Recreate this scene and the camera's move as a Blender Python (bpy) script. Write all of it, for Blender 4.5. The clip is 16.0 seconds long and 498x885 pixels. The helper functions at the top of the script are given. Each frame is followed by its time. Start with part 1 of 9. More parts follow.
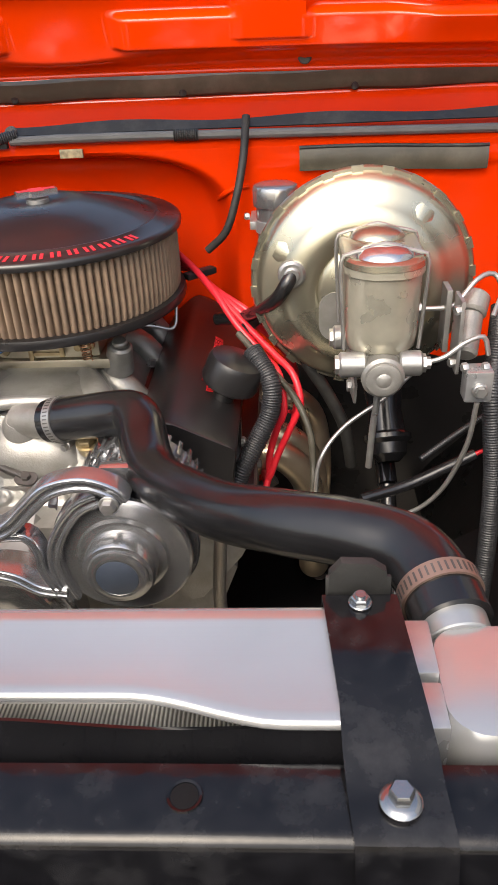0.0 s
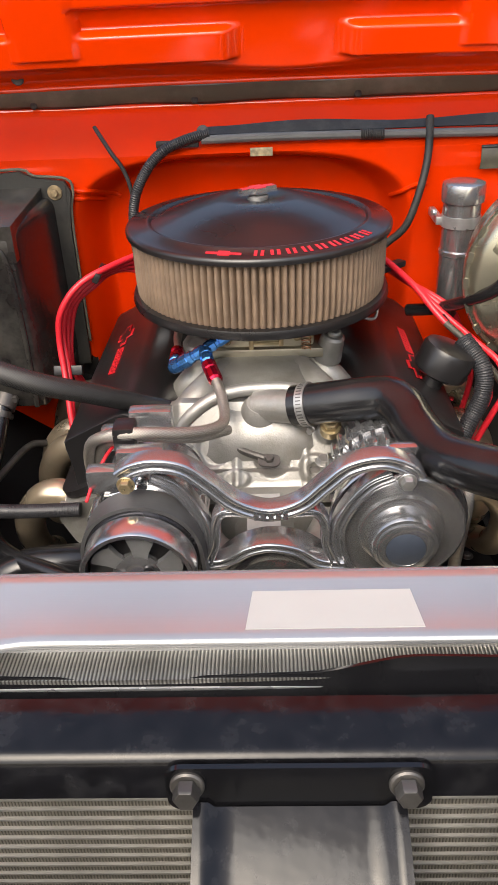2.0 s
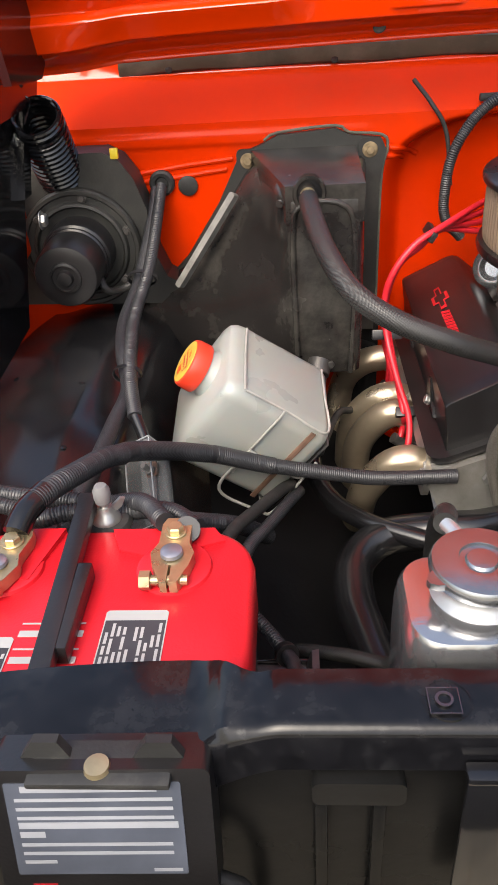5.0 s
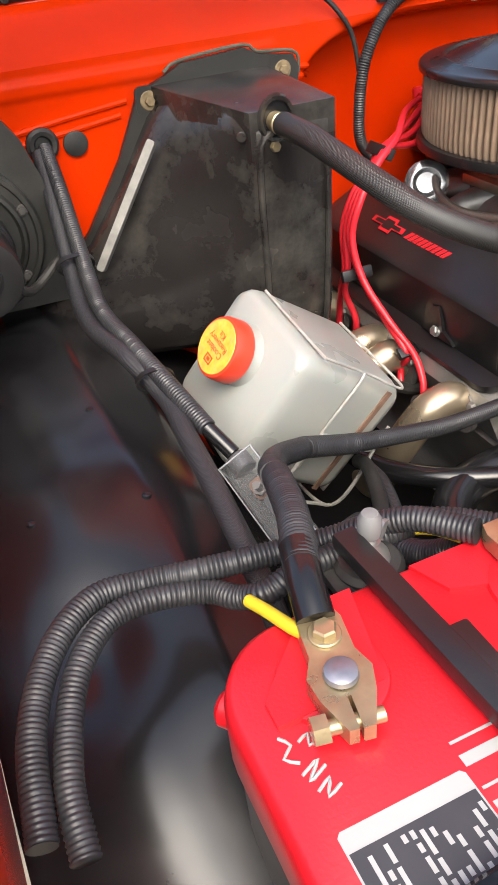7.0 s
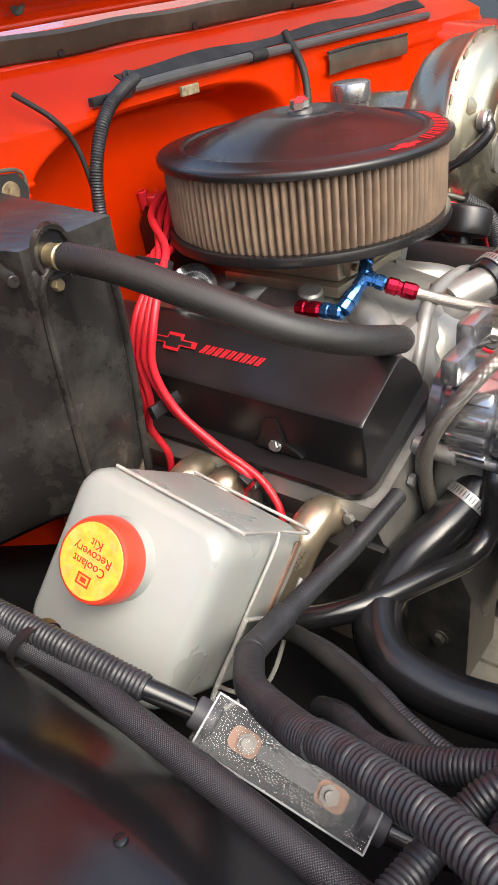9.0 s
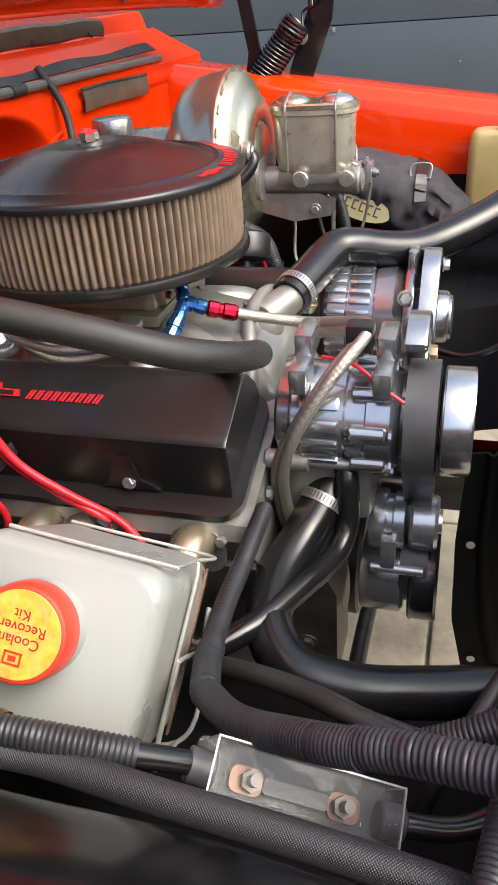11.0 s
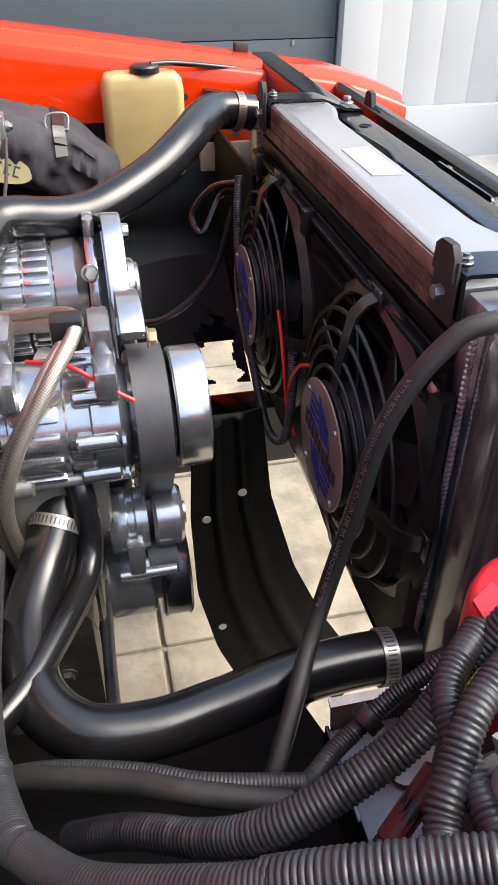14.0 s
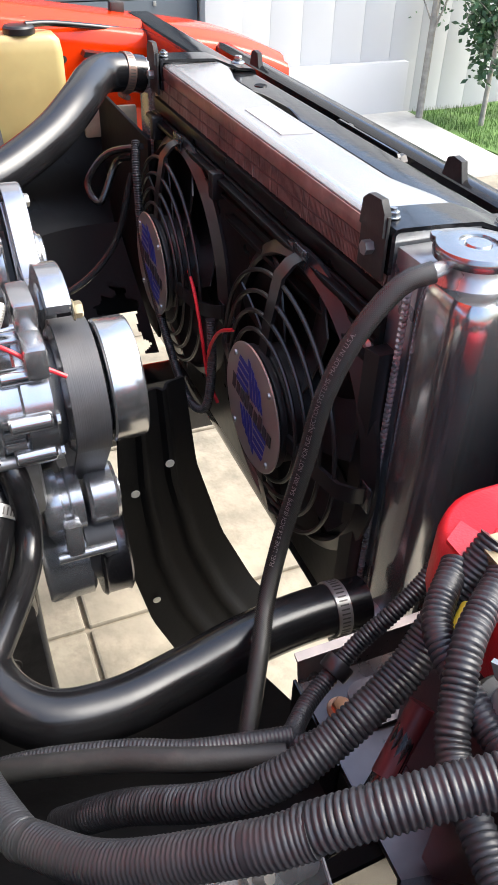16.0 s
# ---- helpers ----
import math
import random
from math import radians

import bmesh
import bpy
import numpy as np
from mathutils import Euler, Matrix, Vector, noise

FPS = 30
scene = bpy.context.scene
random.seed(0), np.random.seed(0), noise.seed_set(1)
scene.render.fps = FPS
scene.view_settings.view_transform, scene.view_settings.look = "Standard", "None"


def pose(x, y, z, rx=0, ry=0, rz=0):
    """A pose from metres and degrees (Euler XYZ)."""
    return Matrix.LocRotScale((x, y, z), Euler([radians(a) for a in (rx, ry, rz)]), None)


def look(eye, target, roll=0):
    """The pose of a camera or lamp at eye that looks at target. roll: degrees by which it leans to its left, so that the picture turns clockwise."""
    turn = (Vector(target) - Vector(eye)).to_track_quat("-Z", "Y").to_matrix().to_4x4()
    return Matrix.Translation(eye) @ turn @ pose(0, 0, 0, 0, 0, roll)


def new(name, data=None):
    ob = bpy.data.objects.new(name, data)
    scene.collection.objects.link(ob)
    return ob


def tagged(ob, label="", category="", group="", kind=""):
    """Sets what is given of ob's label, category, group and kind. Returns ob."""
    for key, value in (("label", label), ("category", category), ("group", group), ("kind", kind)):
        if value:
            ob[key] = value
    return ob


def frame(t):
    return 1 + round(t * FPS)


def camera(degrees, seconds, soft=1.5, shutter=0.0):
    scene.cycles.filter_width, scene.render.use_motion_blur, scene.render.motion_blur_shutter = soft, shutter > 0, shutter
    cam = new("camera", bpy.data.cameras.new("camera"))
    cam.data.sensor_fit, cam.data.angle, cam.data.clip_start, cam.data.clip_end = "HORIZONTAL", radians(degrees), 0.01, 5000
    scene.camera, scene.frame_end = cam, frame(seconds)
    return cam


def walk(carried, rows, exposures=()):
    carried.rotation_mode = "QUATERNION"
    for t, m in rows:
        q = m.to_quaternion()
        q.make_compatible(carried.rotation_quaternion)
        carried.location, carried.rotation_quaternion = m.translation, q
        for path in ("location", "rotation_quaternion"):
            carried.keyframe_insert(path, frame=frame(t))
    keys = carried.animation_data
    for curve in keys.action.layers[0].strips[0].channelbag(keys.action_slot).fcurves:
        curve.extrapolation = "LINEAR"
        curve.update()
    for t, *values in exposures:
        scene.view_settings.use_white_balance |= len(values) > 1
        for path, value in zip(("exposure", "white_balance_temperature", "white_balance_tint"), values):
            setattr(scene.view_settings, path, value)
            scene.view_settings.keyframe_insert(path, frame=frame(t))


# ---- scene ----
cam = camera(36.6, 16.0)
PATH = [
    (0, (0.314, 0.09, 1.385), (0.204, 1.803, 0.36), -2.9),
    (0.5, (0.229, 0.066, 1.398), (0.139, 1.78, 0.371), -2.7),
    (1, (0.149, 0.048, 1.403), (0.073, 1.764, 0.378), -2.4),
    (1.5, (0.085, 0.036, 1.411), (0.01, 1.746, 0.376), -2.5),
    (2, (0.015, 0.029, 1.414), (-0.053, 1.735, 0.373), -2.5),
    (2.5, (-0.044, 0.049, 1.412), (-0.11, 1.755, 0.372), -2.7),
    (3, (-0.122, 0.065, 1.404), (-0.2, 1.772, 0.365), -3.1),
    (3.5, (-0.203, 0.065, 1.407), (-0.288, 1.766, 0.358), -3.2),
    (4, (-0.273, 0.057, 1.41), (-0.38, 1.751, 0.351), -3.3),
    (4.5, (-0.344, 0.045, 1.411), (-0.478, 1.728, 0.338), -3.7),
    (5, (-0.428, 0.035, 1.405), (-0.563, 1.706, 0.315), -3.9),
    (5.2, (-0.463, 0.032, 1.393), (-0.587, 1.704, 0.303), -4.2),
    (7.3, (-0.786, 0.312, 1.328), (-0.063, 1.766, 0.16), -6.0),
    (7.5, (-0.779, 0.348, 1.326), (0.039, 1.76, 0.17), -6.1),
    (8, (-0.772, 0.43, 1.328), (0.238, 1.749, 0.214), -6.6),
    (8.2, (-0.775, 0.455, 1.331), (0.298, 1.732, 0.228), -7.1),
    (10.3, (-0.821, 0.562, 1.307), (0.692, 1.377, 0.284), -5.4),
    (10.5, (-0.82, 0.582, 1.311), (0.725, 1.331, 0.285), -5.1),
    (11, (-0.846, 0.62, 1.315), (0.785, 1.138, 0.28), -4.6),
    (11.5, (-0.888, 0.66, 1.327), (0.783, 0.945, 0.265), -3.9),
    (12, (-0.914, 0.67, 1.328), (0.77, 0.778, 0.254), -3.3),
    (12.5, (-0.93, 0.662, 1.33), (0.75, 0.624, 0.245), -2.6),
    (13, (-0.928, 0.653, 1.327), (0.73, 0.483, 0.223), -1.7),
    (13.5, (-0.898, 0.667, 1.321), (0.73, 0.374, 0.197), -0.6),
    (14, (-0.74, 0.692, 1.309), (0.838, 0.335, 0.132), 0.2),
    (14.5, (-0.641, 0.721, 1.298), (0.881, 0.294, 0.073), 0.3),
    (15, (-0.636, 0.727, 1.3), (0.848, 0.204, 0.066), 1.0),
    (15.5, (-0.643, 0.726, 1.294), (0.814, 0.137, 0.057), 1.6),
    (16, (-0.728, 0.735, 1.304), (0.717, 0.112, 0.069), 1.8),
]
walk(cam, [(t, look(eye, target, roll)) for t, eye, target, roll in PATH], exposures=[(0.0, 1.02, 6600, 8), (2.5, 0.97, 6550, 8), (5.0, 1.12, 6480, 8), (7.7, 1.34, 6400, 7), (10.4, 1.12, 6320, 6), (12.0, 1.28, 6250, 6), (13.5, 1.42, 6180, 6), (16.0, 1.76, 6050, 6)])

# ---- world and lights ----
world = bpy.data.worlds.new("sky")
scene.world = world
world.use_nodes = True
wn = world.node_tree
sky = wn.nodes.new("ShaderNodeTexSky")
sky.sky_type, sky.sun_disc = "NISHITA", False
sky.sun_elevation, sky.sun_rotation = radians(50), radians(199)
sky.dust_density, sky.air_density = 6.0, 1.0
wn.links.new(sky.outputs[0], wn.nodes["Background"].inputs[0])
wn.nodes["Background"].inputs[1].default_value = 0.185
sun = new("sun", bpy.data.lights.new("sun", "SUN"))
sun.data.energy, sun.data.angle, sun.data.color = 0.9, radians(45), (1.0, 0.96, 0.90)
sun.matrix_world = look((-1.1, -2.4, 4.5), (0, 0.4, 1.0))


# ---- materials ----
def mat(name, color, rough=0.5, metal=0.0, var=0.12, scale=18.0, bump=0.0, bscale=220.0, coat=0.0, spec=0.5, rvar=0.12, dirt=None, dirt_amount=0.0, streak=None):
    """A surface with a slow stain and a fine grain over its colour, gloss and relief."""
    m = bpy.data.materials.new(name)
    m.use_nodes = True
    nt = m.node_tree
    b = nt.nodes["Principled BSDF"]
    co = nt.nodes.new("ShaderNodeTexCoord")
    n1, n2 = nt.nodes.new("ShaderNodeTexNoise"), nt.nodes.new("ShaderNodeTexNoise")
    n1.inputs["Scale"].default_value, n1.inputs["Detail"].default_value = scale, 4
    n2.inputs["Scale"].default_value, n2.inputs["Detail"].default_value = bscale, 2
    for n in (n1, n2):
        nt.links.new(co.outputs["Object"], n.inputs["Vector"])
    if streak:
        mp = nt.nodes.new("ShaderNodeMapping")
        mp.inputs["Scale"].default_value = streak
        nt.links.new(co.outputs["Object"], mp.inputs["Vector"])
        nt.links.new(mp.outputs[0], n2.inputs["Vector"])
    ramp = nt.nodes.new("ShaderNodeValToRGB")
    ramp.color_ramp.elements[0].position, ramp.color_ramp.elements[1].position = 0.3, 0.7
    dark = [c * (1 - var) for c in color]
    light = [min(1, c * (1 + var)) for c in color]
    ramp.color_ramp.elements[0].color = (*dark, 1)
    ramp.color_ramp.elements[1].color = (*light, 1)
    nt.links.new(n1.outputs["Fac"], ramp.inputs[0])
    out = ramp.outputs[0]
    if dirt:
        mixn = nt.nodes.new("ShaderNodeMix")
        mixn.data_type = "RGBA"
        n3 = nt.nodes.new("ShaderNodeTexNoise")
        n3.inputs["Scale"].default_value, n3.inputs["Detail"].default_value, n3.inputs["Roughness"].default_value = scale * 0.6, 8, 0.7
        nt.links.new(co.outputs["Object"], n3.inputs["Vector"])
        r2 = nt.nodes.new("ShaderNodeMapRange")
        r2.inputs["From Min"].default_value, r2.inputs["From Max"].default_value, r2.inputs["To Max"].default_value = 0.48, 0.7, dirt_amount
        nt.links.new(n3.outputs["Fac"], r2.inputs["Value"])
        nt.links.new(r2.outputs[0], mixn.inputs["Factor"])
        nt.links.new(out, mixn.inputs["A"])
        mixn.inputs["B"].default_value = (*dirt, 1)
        out = mixn.outputs["Result"]
    nt.links.new(out, b.inputs["Base Color"])
    rr = nt.nodes.new("ShaderNodeMapRange")
    rr.inputs["To Min"].default_value, rr.inputs["To Max"].default_value = max(0.02, rough - rvar), min(1, rough + rvar)
    nt.links.new(n1.outputs["Fac"], rr.inputs["Value"])
    nt.links.new(rr.outputs[0], b.inputs["Roughness"])
    b.inputs["Metallic"].default_value = metal
    b.inputs["Coat Weight"].default_value, b.inputs["Coat Roughness"].default_value = coat, 0.06
    b.inputs["Specular IOR Level"].default_value = spec
    if bump:
        bp = nt.nodes.new("ShaderNodeBump")
        bp.inputs["Strength"].default_value, bp.inputs["Distance"].default_value = 0.5, bump
        nt.links.new(n2.outputs["Fac"], bp.inputs["Height"])
        nt.links.new(bp.outputs[0], b.inputs["Normal"])
    return m


def woven(name, color, dark, rough, metal, pitch, slots=2):
    """A braid of crossing strands, laid along a tube by its own length and girth."""
    m = bpy.data.materials.new(name)
    m.use_nodes = True
    nt = m.node_tree
    b = nt.nodes["Principled BSDF"]
    uv = nt.nodes.new("ShaderNodeUVMap")
    waves = []
    for turn in (40, -40):
        mp = nt.nodes.new("ShaderNodeMapping")
        mp.inputs["Rotation"].default_value = (0, 0, radians(turn))
        w = nt.nodes.new("ShaderNodeTexWave")
        w.inputs["Scale"].default_value = 0.314 / pitch
        w.inputs["Distortion"].default_value = 0.2
        nt.links.new(uv.outputs[0], mp.inputs["Vector"])
        nt.links.new(mp.outputs[0], w.inputs["Vector"])
        waves.append(w)
    mx = nt.nodes.new("ShaderNodeMath")
    mx.operation = "MULTIPLY"
    nt.links.new(waves[0].outputs["Fac"], mx.inputs[0])
    nt.links.new(waves[1].outputs["Fac"], mx.inputs[1])
    ramp = nt.nodes.new("ShaderNodeValToRGB")
    ramp.color_ramp.elements[0].color, ramp.color_ramp.elements[1].color = (*dark, 1), (*color, 1)
    ramp.color_ramp.elements[1].position = 0.6
    nt.links.new(mx.outputs[0], ramp.inputs[0])
    nt.links.new(ramp.outputs[0], b.inputs["Base Color"])
    b.inputs["Roughness"].default_value, b.inputs["Metallic"].default_value = rough, metal
    bp = nt.nodes.new("ShaderNodeBump")
    bp.inputs["Strength"].default_value, bp.inputs["Distance"].default_value = 0.8, pitch * 0.25
    nt.links.new(mx.outputs[0], bp.inputs["Height"])
    nt.links.new(bp.outputs[0], b.inputs["Normal"])
    return m


def ridged(name, color, dark, rough, metal, pitch, axis="X", wobble=0.5):
    """Fine parallel fins."""
    m = bpy.data.materials.new(name)
    m.use_nodes = True
    nt = m.node_tree
    b = nt.nodes["Principled BSDF"]
    co = nt.nodes.new("ShaderNodeTexCoord")
    w = nt.nodes.new("ShaderNodeTexWave")
    w.bands_direction = axis
    w.inputs["Scale"].default_value, w.inputs["Distortion"].default_value = 0.314 / pitch, wobble
    n = nt.nodes.new("ShaderNodeTexNoise")
    n.inputs["Scale"].default_value = 30
    nt.links.new(co.outputs["Object"], w.inputs["Vector"])
    nt.links.new(co.outputs["Object"], n.inputs["Vector"])
    mul = nt.nodes.new("ShaderNodeMath")
    mul.operation = "MULTIPLY"
    nt.links.new(w.outputs["Fac"], mul.inputs[0])
    nt.links.new(n.outputs["Fac"], mul.inputs[1])
    ramp = nt.nodes.new("ShaderNodeValToRGB")
    ramp.color_ramp.elements[0].color, ramp.color_ramp.elements[1].color = (*dark, 1), (*color, 1)
    ramp.color_ramp.elements[1].position = 0.45
    nt.links.new(mul.outputs[0], ramp.inputs[0])
    nt.links.new(ramp.outputs[0], b.inputs["Base Color"])
    b.inputs["Roughness"].default_value, b.inputs["Metallic"].default_value = rough, metal
    bp = nt.nodes.new("ShaderNodeBump")
    bp.inputs["Strength"].default_value, bp.inputs["Distance"].default_value = 0.6, pitch * 0.4
    nt.links.new(w.outputs["Fac"], bp.inputs["Height"])
    nt.links.new(bp.outputs[0], b.inputs["Normal"])
    return m


def clear(name, color, rough=0.08):
    m = bpy.data.materials.new(name)
    m.use_nodes = True
    b = m.node_tree.nodes["Principled BSDF"]
    b.inputs["Base Color"].default_value = (*color, 1)
    b.inputs["Roughness"].default_value, b.inputs["Alpha"].default_value = rough, 0.055
    return m


RED = mat("red paint", (0.62, 0.032, 0.0006), 0.11, 0, 0.06, 6, 0.0003, 40, spec=0.4, rvar=0.04)
REDWORN = mat("red firewall paint", (0.58, 0.026, 0.0006), 0.15, 0, 0.07, 7, 0.0006, 60, spec=0.06, rvar=0.06, dirt=(0.35, 0.05, 0.02), dirt_amount=0.25)
BLACK = mat("black gloss paint", (0.006, 0.006, 0.007), 0.13, 0, 0.3, 9, 0.0004, 30, rvar=0.05, dirt=(0.02, 0.02, 0.02), dirt_amount=0.35)
BLACKWORN = mat("worn black paint", (0.005, 0.005, 0.006), 0.13, 0, 0.3, 70, 0.0005, 60, rvar=0.05, spec=0.3, dirt=(0.05, 0.05, 0.052), dirt_amount=0.22)
SATIN = mat("satin black paint", (0.010, 0.0095, 0.010), 0.33, 0, 0.2, 14, 0.0002, 400, dirt=(0.03, 0.028, 0.028), dirt_amount=0.2)
SEMI = mat("semi gloss black lid", (0.010, 0.0095, 0.010), 0.3, 0, 0.1, 8, 0.0, 300, coat=0.15)
DIRTY = mat("dusty black plastic", (0.014, 0.014, 0.0125), 0.5, 0, 0.25, 9, 0.0008, 120, dirt=(0.07, 0.066, 0.056), dirt_amount=0.5)
RUBBER = mat("black rubber hose", (0.007, 0.007, 0.0078), 0.22, 0, 0.25, 25, 0.0003, 60, rvar=0.08, dirt=(0.025, 0.025, 0.025), dirt_amount=0.35)
MATTE = mat("matte rubber", (0.012, 0.012, 0.0115), 0.6, 0, 0.25, 30, 0.0004, 250, dirt=(0.09, 0.085, 0.075), dirt_amount=0.4)
SEALMAT = mat("grey weather strip", (0.050, 0.043, 0.028), 0.45, 0, 0.3, 12, 0.0006, 90, dirt=(0.16, 0.14, 0.11), dirt_amount=0.5)
LOOM = mat("corrugated loom plastic", (0.019, 0.0195, 0.022), 0.42, 0, 0.2, 30, 0.0, 100, dirt=(0.055, 0.055, 0.055), dirt_amount=0.35)
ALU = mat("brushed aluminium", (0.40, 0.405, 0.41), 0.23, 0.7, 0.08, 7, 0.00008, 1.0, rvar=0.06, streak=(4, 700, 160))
ALUMATTE = mat("welded aluminium", (0.36, 0.365, 0.37), 0.30, 0.7, 0.18, 30, 0.0006, 120, rvar=0.14)
CAST = mat("cast aluminium", (0.2713, 0.2655, 0.2482), 0.42, 0.6, 0.2, 22, 0.0007, 420, rvar=0.1, dirt=(0.17, 0.155, 0.13), dirt_amount=0.6)
CARBMAT = mat("gold zinc carburetor", (0.444, 0.407, 0.3108), 0.4, 0.85, 0.15, 30, 0.0004, 300)
CHROME = mat("polished aluminium", (0.47, 0.475, 0.485), 0.21, 0.92, 0.1, 20, 0.0002, 60, rvar=0.08)
DARKCHROME = mat("dark anodised metal", (0.11, 0.11, 0.12), 0.26, 0.9, 0.15, 20, 0.0001, 200, rvar=0.08)
CHROMEGREY = mat("satin billet metal", (0.36, 0.365, 0.375), 0.22, 0.85, 0.12, 20, 0.0001, 200, rvar=0.08)
STEEL = mat("zinc steel", (0.333, 0.3293, 0.3182), 0.32, 0.75, 0.15, 60, 0.0002, 300)
DARKSTEEL = mat("oily steel", (0.09, 0.085, 0.08), 0.45, 0.7, 0.3, 40, 0.0006, 200)
IRON = mat("grey engine iron", (0.22, 0.21, 0.20), 0.5, 0.6, 0.25, 20, 0.001, 160, dirt=(0.09, 0.08, 0.07), dirt_amount=0.5)
BOOSTER = mat("cadmium plated steel", (0.40, 0.38, 0.295), 0.28, 0.9, 0.14, 10, 0.0003, 50, rvar=0.1, dirt=(0.30, 0.25, 0.15), dirt_amount=0.3)
HEADER = mat("heat tinted header steel", (0.444, 0.37, 0.2664), 0.3, 0.8, 0.2, 16, 0.0003, 140)
BRASS = mat("brass terminal", (0.36, 0.29, 0.17), 0.3, 0.75, 0.25, 50, 0.0004, 200)
COPPER = mat("copper plug", (0.5328, 0.3108, 0.1924), 0.3, 1, 0.2, 60, 0.0003, 200)
WIRE = mat("red silicone wire", (0.5328, 0.0148, 0.0259), 0.38, 0, 0.08, 20, 0.0, 200)
WIREY = mat("yellow cable sleeve", (0.555, 0.4292, 0.0222), 0.42, 0, 0.1, 30, 0.0, 200)
BATRED = mat("red battery plastic", (0.5032, 0.00888, 0.01628), 0.36, 0, 0.06, 12, 0.0004, 500)
BATGREY = mat("dark grey battery case", (0.045, 0.045, 0.05), 0.5, 0, 0.15, 14, 0.0003, 300)
BOTTLE = mat("milky white plastic", (0.262, 0.273, 0.258), 0.30, 0, 0.05, 12, 0.0003, 30, dirt=(0.31, 0.30, 0.23), dirt_amount=0.4)
BOTTLE.node_tree.nodes["Principled BSDF"].inputs["Subsurface Weight"].default_value = 0.15
BOTTLE.node_tree.nodes["Principled BSDF"].inputs["Subsurface Scale"].default_value = 0.01
WASHER = mat("yellowed plastic", (0.36, 0.29, 0.12), 0.4, 0, 0.12, 14, 0.0003, 40)
CAPRED = mat("orange red cap plastic", (0.592, 0.037, 0.0148), 0.4, 0, 0.06, 20, 0, 100)
CAPYEL = mat("yellow printed label", (0.50, 0.34, 0.04), 0.42, 0, 0.2, 160, 0.0004, 300, dirt=(0.45, 0.36, 0.2), dirt_amount=0.5)
LABEL = mat("white paper label", (0.31, 0.315, 0.31), 0.45, 0, 0.03, 20, 0, 100)
INK = mat("dark print", (0.03, 0.03, 0.035), 0.5, 0, 0.1, 60, 0, 100)
INKRED = mat("red paint lettering", (0.42, 0.012, 0.018), 0.4, 0, 0.1, 60, 0, 100)
INKBLUE = mat("blue print", (0.0222, 0.037, 0.2664), 0.4, 0, 0.1, 60, 0, 100)
ANRED = mat("red anodised fitting", (0.444, 0.0111, 0.037), 0.22, 0.9, 0.1, 60, 0, 100)
ANBLUE = mat("blue anodised fitting", (0.074, 0.222, 0.5328), 0.2, 0.9, 0.1, 60, 0, 100)
PLEAT = mat("tan filter gauze", (0.155, 0.107, 0.071), 0.75, 0, 0.2, 40, 0.0006, 900, dirt=(0.16, 0.12, 0.09), dirt_amount=0.5)
CANVAS = mat("dark grey canvas", (0.0259, 0.02516, 0.03108), 0.8, 0, 0.25, 20, 0.001, 500, dirt=(0.09, 0.085, 0.09), dirt_amount=0.4)
BADGE = mat("brushed badge plate", (0.4588, 0.444, 0.4144), 0.36, 0.7, 0.06, 40, 0.0001, 600)
OVAL = mat("olive badge print", (0.30, 0.27, 0.14), 0.5, 0, 0.1, 40, 0, 100)
PAVE = mat("cream stamped paving", (0.25, 0.218, 0.162), 0.75, 0, 0.22, 11, 0.006, 34, dirt=(0.13, 0.112, 0.082), dirt_amount=0.9)
for ln in [k for k in PAVE.node_tree.links if k.from_node.type == "TEX_COORD"]:
    to = ln.to_socket
    geo = PAVE.node_tree.nodes.new("ShaderNodeNewGeometry")
    PAVE.node_tree.links.new(geo.outputs["Position"], to)
DOORGREY = mat("slate grey door panel", (0.058, 0.070, 0.083), 0.45, 0, 0.05, 2, 0.0006, 200)
WHITE = mat("white painted wall", (0.46, 0.46, 0.46), 0.5, 0, 0.03, 2, 0.0006, 150)
BARK = mat("pale bark", (0.2664, 0.2442, 0.2072), 0.8, 0, 0.3, 20, 0.004, 60)
LEAF = mat("green leaf", (0.0444, 0.0962, 0.037), 0.5, 0, 0.4, 10, 0, 100)
GRASSMAT = mat("lawn green", (0.074, 0.1406, 0.0259), 0.7, 0, 0.35, 6, 0.01, 120)
BRAID = woven("stainless braid", (0.62, 0.59, 0.53), (0.26, 0.235, 0.20), 0.28, 0.8, 0.0011)
SLEEVE = woven("black nylon braid", (0.040, 0.041, 0.047), (0.009, 0.009, 0.010), 0.42, 0, 0.0012)
HEATHOSE = woven("reinforced heater hose", (0.023, 0.023, 0.022), (0.0155, 0.0155, 0.015), 0.27, 0, 0.0014)
FINS = ridged("radiator fins", (0.4588, 0.444, 0.407), (0.10, 0.095, 0.085), 0.4, 0.9, 0.0024, "X")
CONDFIN = ridged("condenser fins", (0.185, 0.1739, 0.148), (0.07, 0.065, 0.055), 0.45, 0.8, 0.002, "X")
GLASSY = clear("clear polycarbonate", (0.50, 0.52, 0.53), 0.04)
DARKFILL = mat("glossy dark fill", (0.013, 0.0125, 0.013), 0.3, 0, 0.3, 12, 0.0006, 60, spec=0.25)
CAPMETAL = mat("dull plated cap", (0.27, 0.28, 0.29), 0.2, 0.88, 0.15, 30, 0.0003, 90)
CONDTUBE = mat("dull condenser tube", (0.20, 0.195, 0.18), 0.45, 0.5, 0.2, 30, 0.0002, 100)
FENDBLACK = mat("soft gloss black fender paint", (0.006, 0.006, 0.007), 0.24, 0, 0.3, 9, 0.0004, 30, rvar=0.06, dirt=(0.03, 0.03, 0.03), dirt_amount=0.4)
